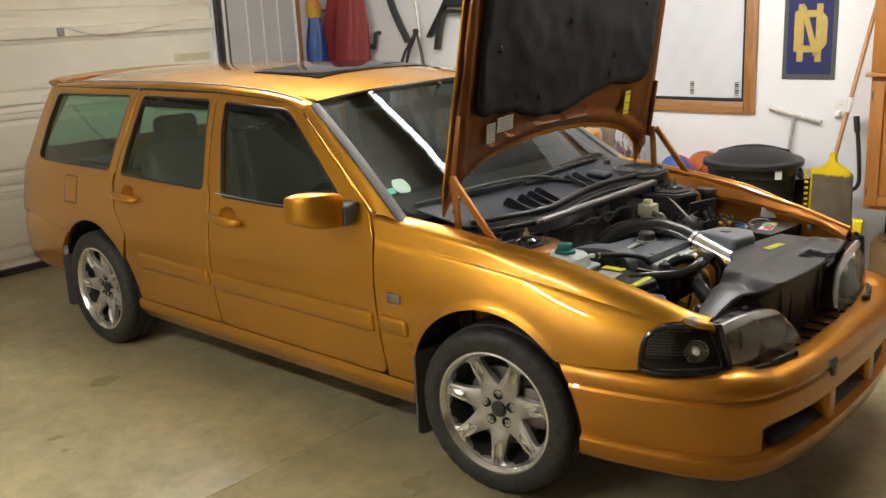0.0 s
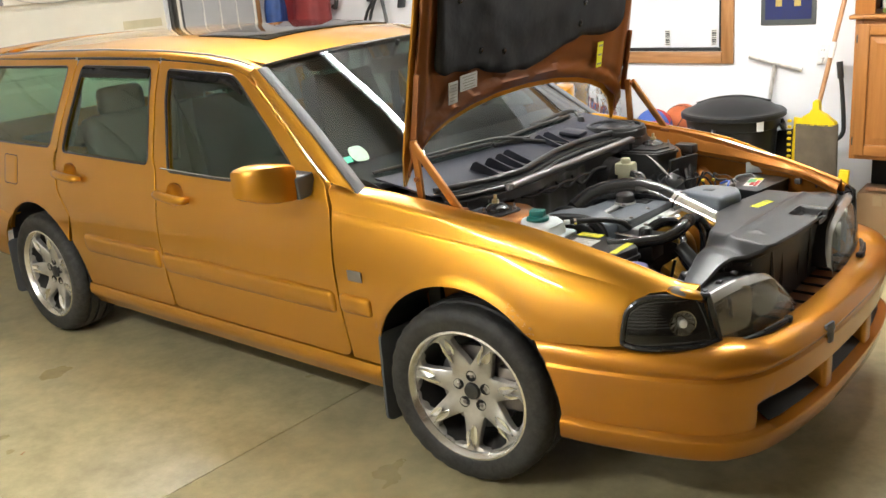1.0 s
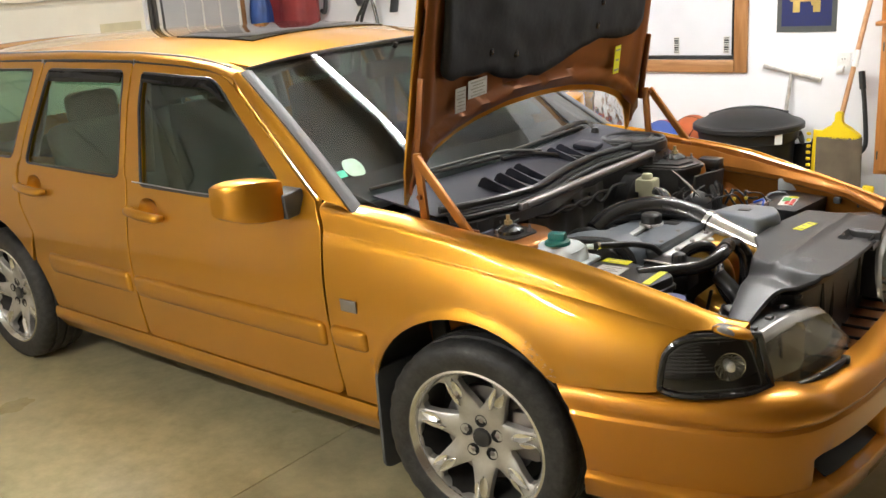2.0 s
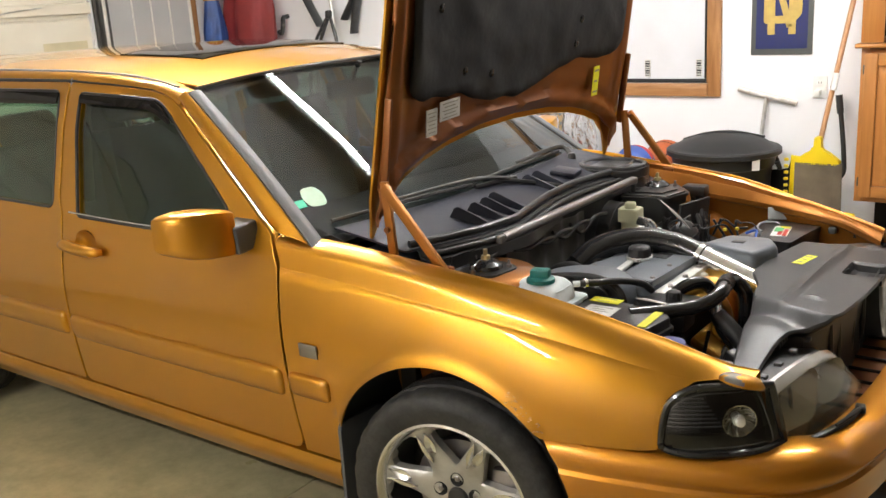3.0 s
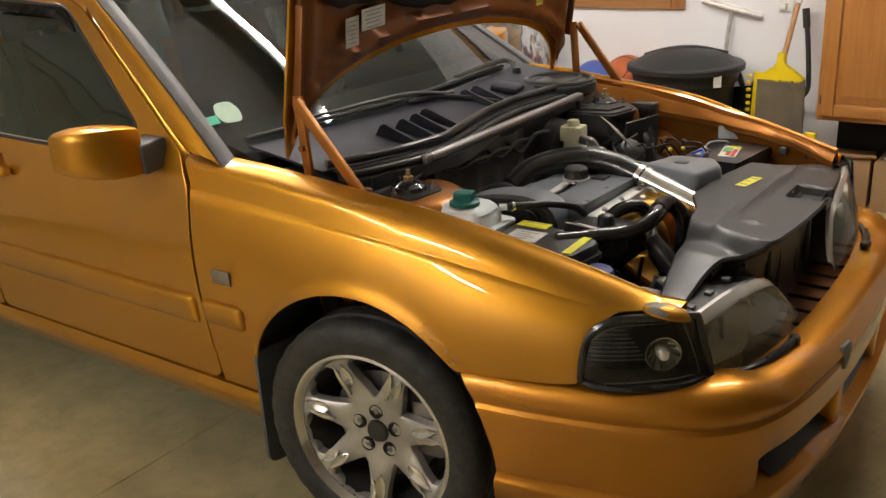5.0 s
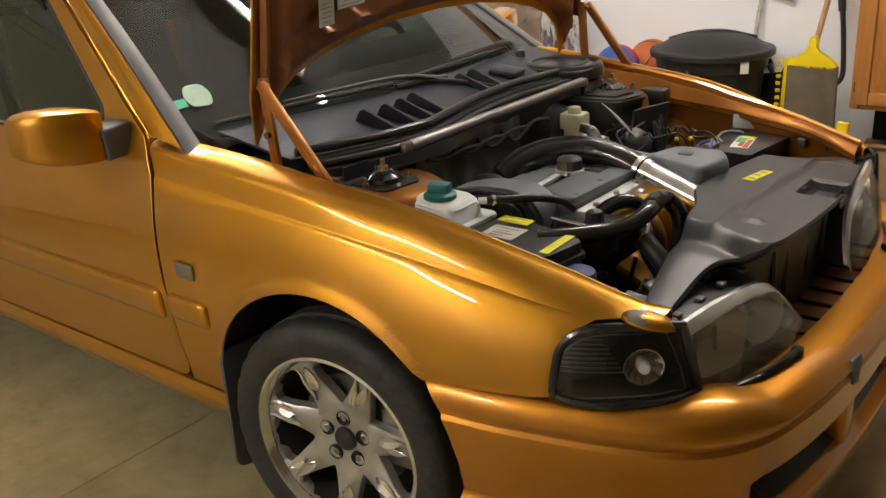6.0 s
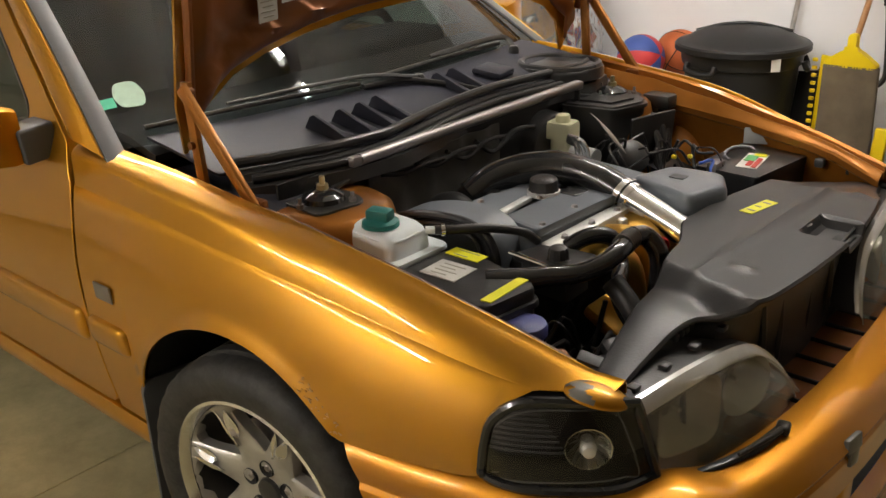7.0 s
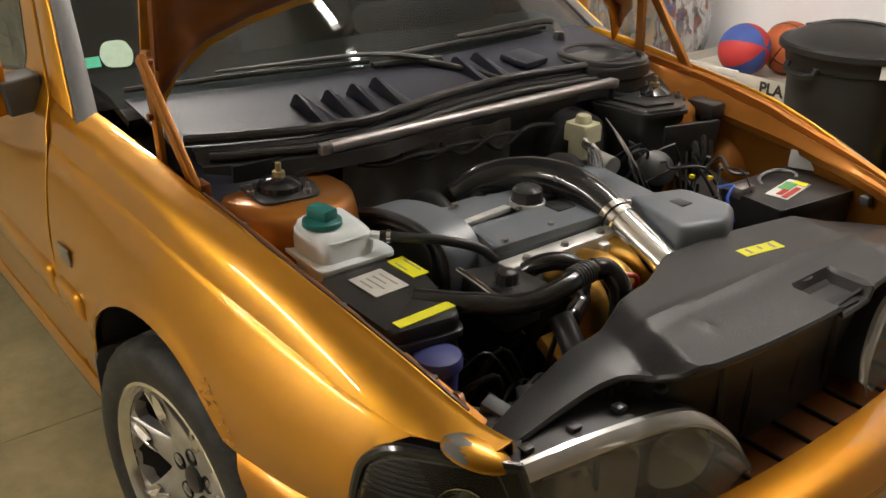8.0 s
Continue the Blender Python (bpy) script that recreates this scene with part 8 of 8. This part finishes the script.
part("upper_side", block((0.018, dp - 0.03, 0.86), (0.009, dp / 2 + 0.012, CT + 0.455), 0.002), OAK, cab)
part("upper_side", block((0.018, dp - 0.01, 0.86), (w - 0.009, dp / 2 + 0.002, CT + 0.455), 0.002), OAK, cab)
part("shelf", block((w - 0.04, dp - 0.03, 0.018), (w / 2, dp / 2 + 0.012, CT + 0.33), 0.002), OAK_RAIL, cab)
part("top", block((w + 0.04, dp + 0.02, 0.02), (w / 2, dp / 2 - 0.012, CT + 0.895), 0.004), OAK_RAIL, cab)
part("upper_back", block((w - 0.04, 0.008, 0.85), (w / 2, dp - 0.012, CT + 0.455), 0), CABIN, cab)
# near-black sheet added as the shade below the cabinet
part("kick_shadow", block((w - 0.06, 0.03, CB - 0.16), (w / 2, dp - 0.02, CB - 0.16), 0.003), CABIN, cab, "dark sheet standing in for the shade under the cabinet")

# spray cans on the ledge
CANS = [((0.30, 0.42, 0.12), (0.78, 0.80, 0.72), 0.033, 0.19), ((0.70, 0.70, 0.70), (0.80, 0.80, 0.80), 0.032, 0.17), ((0.04, 0.05, 0.04), (0.30, 0.45, 0.15), 0.033, 0.20), ((0.80, 0.72, 0.03), (0.80, 0.72, 0.03), 0.022, 0.20), ((0.78, 0.55, 0.03), (0.85, 0.75, 0.10), 0.034, 0.19),
        ((0.75, 0.75, 0.75), (0.05, 0.05, 0.05), 0.024, 0.17), ((0.50, 0.02, 0.05), (0.60, 0.03, 0.05), 0.033, 0.19), ((0.70, 0.03, 0.04), (0.70, 0.70, 0.68), 0.033, 0.18), ((0.04, 0.08, 0.35), (0.75, 0.75, 0.72), 0.033, 0.20)]
for k, (c1, c2, r, h) in enumerate(CANS):
    names = ("green and white", "white", "black and green", "slim yellow", "orange and yellow", "white and black", "dark red", "red and white", "blue and white")
    x = CX0 + 0.135 + 0.071 * k
    ob = thing("spray_can", names[k] + " spray can standing on the oak ledge", "spray can", (x, 2.40 + 0.02 * (k % 2), CT + 0.0235), group="cans on the ledge")
    part("can", lathe([(0.0, 0.0), (r * 0.94, 0.0), (r, 0.006), (r, h * 0.78), (r * 0.86, h * 0.83), (r * 0.5, h * 0.85), (0.0, h * 0.85)], 24), surface("can_paint", c1, rough=0.3, metal=0.2), ob)
    part("can_label", lathe([(r + 0.0008, h * 0.12), (r + 0.001, h * 0.13), (r + 0.001, h * 0.55), (r + 0.0008, h * 0.56)], 24), surface("can_label", c2, rough=0.4), ob)
    part("can_cap", lathe([(0.0, h), (r * 0.70, h), (r * 0.76, h * 0.985), (r * 0.78, h * 0.83), (0.0, h * 0.83)], 20), surface("can_cap", c1 if k % 2 else c2, rough=0.4), ob)

# boxes and oddments under the cabinet
carton("carton", "brown cardboard carton under the oak cabinet", (0.36, 0.26, 0.25), (0.665, 2.52, 0), 0, CARDBOARD)
carton("carton", "brown cardboard carton against the wall", (0.22, 0.24, 0.24), (0.345, 2.53, 0), 4, CARDBOARD)
carton("carton", "brown cardboard carton under the oak cabinet", (0.34, 0.26, 0.23), (1.13, 2.52, 0), -3, CARDBOARD)
knife = thing("putty_knife", "putty knife with white blade and blue handle", "putty knife", (0.62, 2.45, 0.2555), -20)
part("blade", plate(rounded([(-0.10, -0.035), (-0.02, -0.03), (0.0, -0.008), (0.0, 0.008), (-0.02, 0.03), (-0.09, 0.04)], 0.006), 0.002, 0.010, 0.002), LABEL_CLEAN, knife, "white blade")
part("handle", tube([(0.0, 0, 0.012), (0.04, 0, 0.013), (0.10, 0, 0.012)], [0.008, 0.013, 0.009], 10), surface("blue_handle", (0.03, 0.035, 0.22), rough=0.4), knife, "blue handle")
stick = thing("wood_stick", "short pale wooden stick on a carton", "stick", (0.385, 2.43, 0.252), 5)
part("stick", tube([(-0.10, 0, 0.014), (0.0, 0, 0.014), (0.10, 0, 0.014)], 0.010, 8), HANDLE_WOOD, stick)
bowl = thing("pink_bowl", "bright pink plastic bowl on the floor", "bowl", (0.715, 2.23, 0))
part("bowl", lathe([(0.0, 0.0), (0.045, 0.0), (0.058, 0.012), (0.064, 0.045), (0.066, 0.047), (0.062, 0.047), (0.055, 0.014), (0.0, 0.010)], 32), PINK, bowl)
bowl2 = thing("white_bowl", "small white bowl on the floor", "bowl", (0.88, 2.26, 0))
part("bowl", lathe([(0.0, 0.0), (0.04, 0.0), (0.055, 0.02), (0.066, 0.06), (0.063, 0.06), (0.05, 0.02), (0.0, 0.012)], 32), LABEL_CLEAN, bowl2)
bot = thing("soda_bottle", "clear plastic soda bottle with dark red label", "bottle", (0.90, 2.42, 0))
part("bottle", lathe([(0.0, 0.0), (0.045, 0.002), (0.054, 0.02), (0.054, 0.17), (0.045, 0.21), (0.022, 0.255), (0.013, 0.27), (0.013, 0.285)], 28), glass("bottle_plastic", (0.80, 0.82, 0.80), through=0.92), bot)
part("label", lathe([(0.0547, 0.075), (0.055, 0.076), (0.055, 0.155), (0.0547, 0.156)], 28), surface("bottle_label", (0.16, 0.012, 0.02), rough=0.35), bot, "dark red label")
part("label_shape", block((0.05, 0.002, 0.03), (0.0, -0.0553, 0.115), 0.0008), LABEL_CLEAN, bot)
part("bottle_cap", lathe([(0.0, 0.30), (0.014, 0.30), (0.0155, 0.297), (0.0155, 0.282), (0.0, 0.282)], 20), RED, bot)

# ---- the far corner ----
gb = thing("plastic_board", "grey moulded plastic board with pale rim against the wall", "board", (X0 + 0.06, 1.775, 0))
part("panel", moved(plate(rounded([(-0.375, 0.0), (0.375, 0.0), (0.36, 2.25), (-0.36, 2.25)], [0.12, 0.12, 0.1, 0.1]), 0, 0.025, 0.008), pose(0, 0, 0, 90, 0, 90)), GREY_BOARD, gb)
rim = rounded([(-0.375, 0.0), (0.375, 0.0), (0.36, 2.25), (-0.36, 2.25)], [0.12, 0.12, 0.1, 0.1])
part("rim", tube([(0.027, x, z) for x, z in resampled(rim, 0.2)] + [(0.027, *rim[0])], 0.013, 8, 1), LABEL, gb, "pale rolled rim")
for y in (-0.14, 0.02, 0.18):
    part("rib", block((0.016, 0.012, 1.9), (0.027, y, 1.1), 0.005), LABEL, gb)
tagged(part("trim", block((0.03, 0.13, 2.2), (X0 + 0.017, 2.185, 1.1), 0.005), OAK_TRIM), "brown varnished wooden casing board", "trim", kind="structure")


def hanging(name, label, cat, at, w, d, h, mat, seed, top=0.6):
    """A soft hanging thing with folds, pinned at its top."""
    ob = thing(name, label, cat, at)
    rows = []
    for i in range(25):
        t = i / 24
        k = top + (1 - top) * min(1, t * 2.2) - 0.18 * max(0, t - 0.8) / 0.2
        row = []
        for q in range(40):
            a = 2 * math.pi * q / 40
            f = 1 + 0.10 * math.sin(a * 5 + seed + t * 2) + 0.06 * math.sin(a * 9 + t * 5 + seed)
            row.append((w / 2 * k * f * math.cos(a), d / 2 * k * f * math.sin(a), -h * t))
        rows.append(row)
    v, f = loft(rows, True)
    f += [tuple(range(40)), tuple(960 + q for q in range(40))]
    part("cloth", (v, f), mat, ob, smooth=60)
    part("hook", tube([(0, 0, -0.02), (0, 0.02, 0.05), (0, Y1 - at[1], 0.06)], 0.006, 8), DARK_STEEL, ob)
    return ob


hanging("red_bag", "dark red nylon bag hanging on the wall", "bag", (-4.21, 2.50, 2.02), 0.48, 0.26, 0.98, RED_CLOTH, 0.4)
hanging("blue_tarp", "blue tarp bundle hanging in the corner", "tarp", (-4.41, 2.31, 1.64), 0.17, 0.17, 0.52, BLUE_CLOTH, 1.7)
hanging("yellow_rag", "yellow and red rag hung above a tarp", "rag", (-4.42, 2.31, 1.84), 0.13, 0.12, 0.20, surface("rag_cloth", (0.55, 0.40, 0.05), rough=0.8, stain=(0.45, 0.03, 0.03), stain_scale=6, stain_amount=1.0), 2.5)
strip = thing("white_strip", "white painted strip in the corner", "strip", (-4.47, 2.62, 0))
part("strip", block((0.035, 0.03, 2.3), (0, 0, 1.15), 0.006), LABEL_CLEAN, strip)
tri = thing("tripod", "black folding tripod with silver column", "tripod", (-3.447, 2.56, 0))
part("column", tube([(0.05, 0, 1.20), (0.02, 0.01, 1.50), (-0.035, 0.03, 1.80)], 0.013, 12), GALV, tri, "silver column")
part("head", block((0.055, 0.05, 0.06), (0, 0, 1.49), 0.015), BLACK, tri)
for a, b in ((-0.20, 0.0), (-0.11, -0.03), (0.08, -0.02)):
    part("leg", tube([(a * 0.06, 0, 1.485), (a, b, 1.22), (a * 1.5, b, 0.70), (a * 1.9, b, 0.012)], 0.013, 10, 3), BLACK, tri)
bag = thing("folded_chair", "folded black camp chair hung on the wall", "chair", (-3.45, 2.60, 1.55))
for pts, r in ((((-0.36, 0, 0.45), (-0.32, 0, 0.22), (-0.24, 0, 0.04), (-0.13, 0, -0.14)), 0.045), (((0.46, 0, 0.42), (0.30, 0, 0.16), (0.20, 0, 0.02), (0.11, 0, -0.10)), 0.045), (((0.50, 0, 0.085), (0.30, 0, 0.09), (0.24, 0, 0.0), (0.19, 0, -0.20)), 0.045)):
    part("strap", tube(list(pts), r, 12, 5, flat=0.35), BLACK, bag)
part("frame_tube", tube([(-0.36, 0.03, 0.46), (0.5, 0.03, 0.46)], 0.012, 10), DARK_STEEL, bag)
part("seat_cloth", block((0.36, 0.05, 0.14), (0.48, 0, 0.20), 0.02), BLACK, bag)
part("wall_peg", tube([(0, 0.0, 0.46), (0, 0.07, 0.47)], 0.01, 8), DARK_STEEL, bag)
reel = thing("wall_hook", "black rubber coated wall hook", "hook", (-3.98, Y1 - 0.03, 1.43))
part("hook", tube([(0, 0.03, 0.06), (0, -0.02, 0.05), (0.02, -0.05, 0.0), (0.0, -0.05, -0.06), (-0.04, -0.04, -0.05)], 0.018, 10), BLACK, reel)

# a few pale splinters on the floor beside the car
for x, y, rz in ((0.10, -1.42, 20), (-0.42, -1.30, 75), (0.62, -1.55, -30), (-0.95, -1.75, 50), (0.25, -1.95, 10), (-1.55, -1.62, -60)):
    chip = thing("wood_chip", "tiny pale wood splinter on the concrete floor", "splinter", (x, y, 0.008), rz, group="splinters on the floor")
    part("splinter", block((0.022, 0.004, 0.002), (0, 0, 0.001), 0.0004), HANDLE_WOOD, chip)
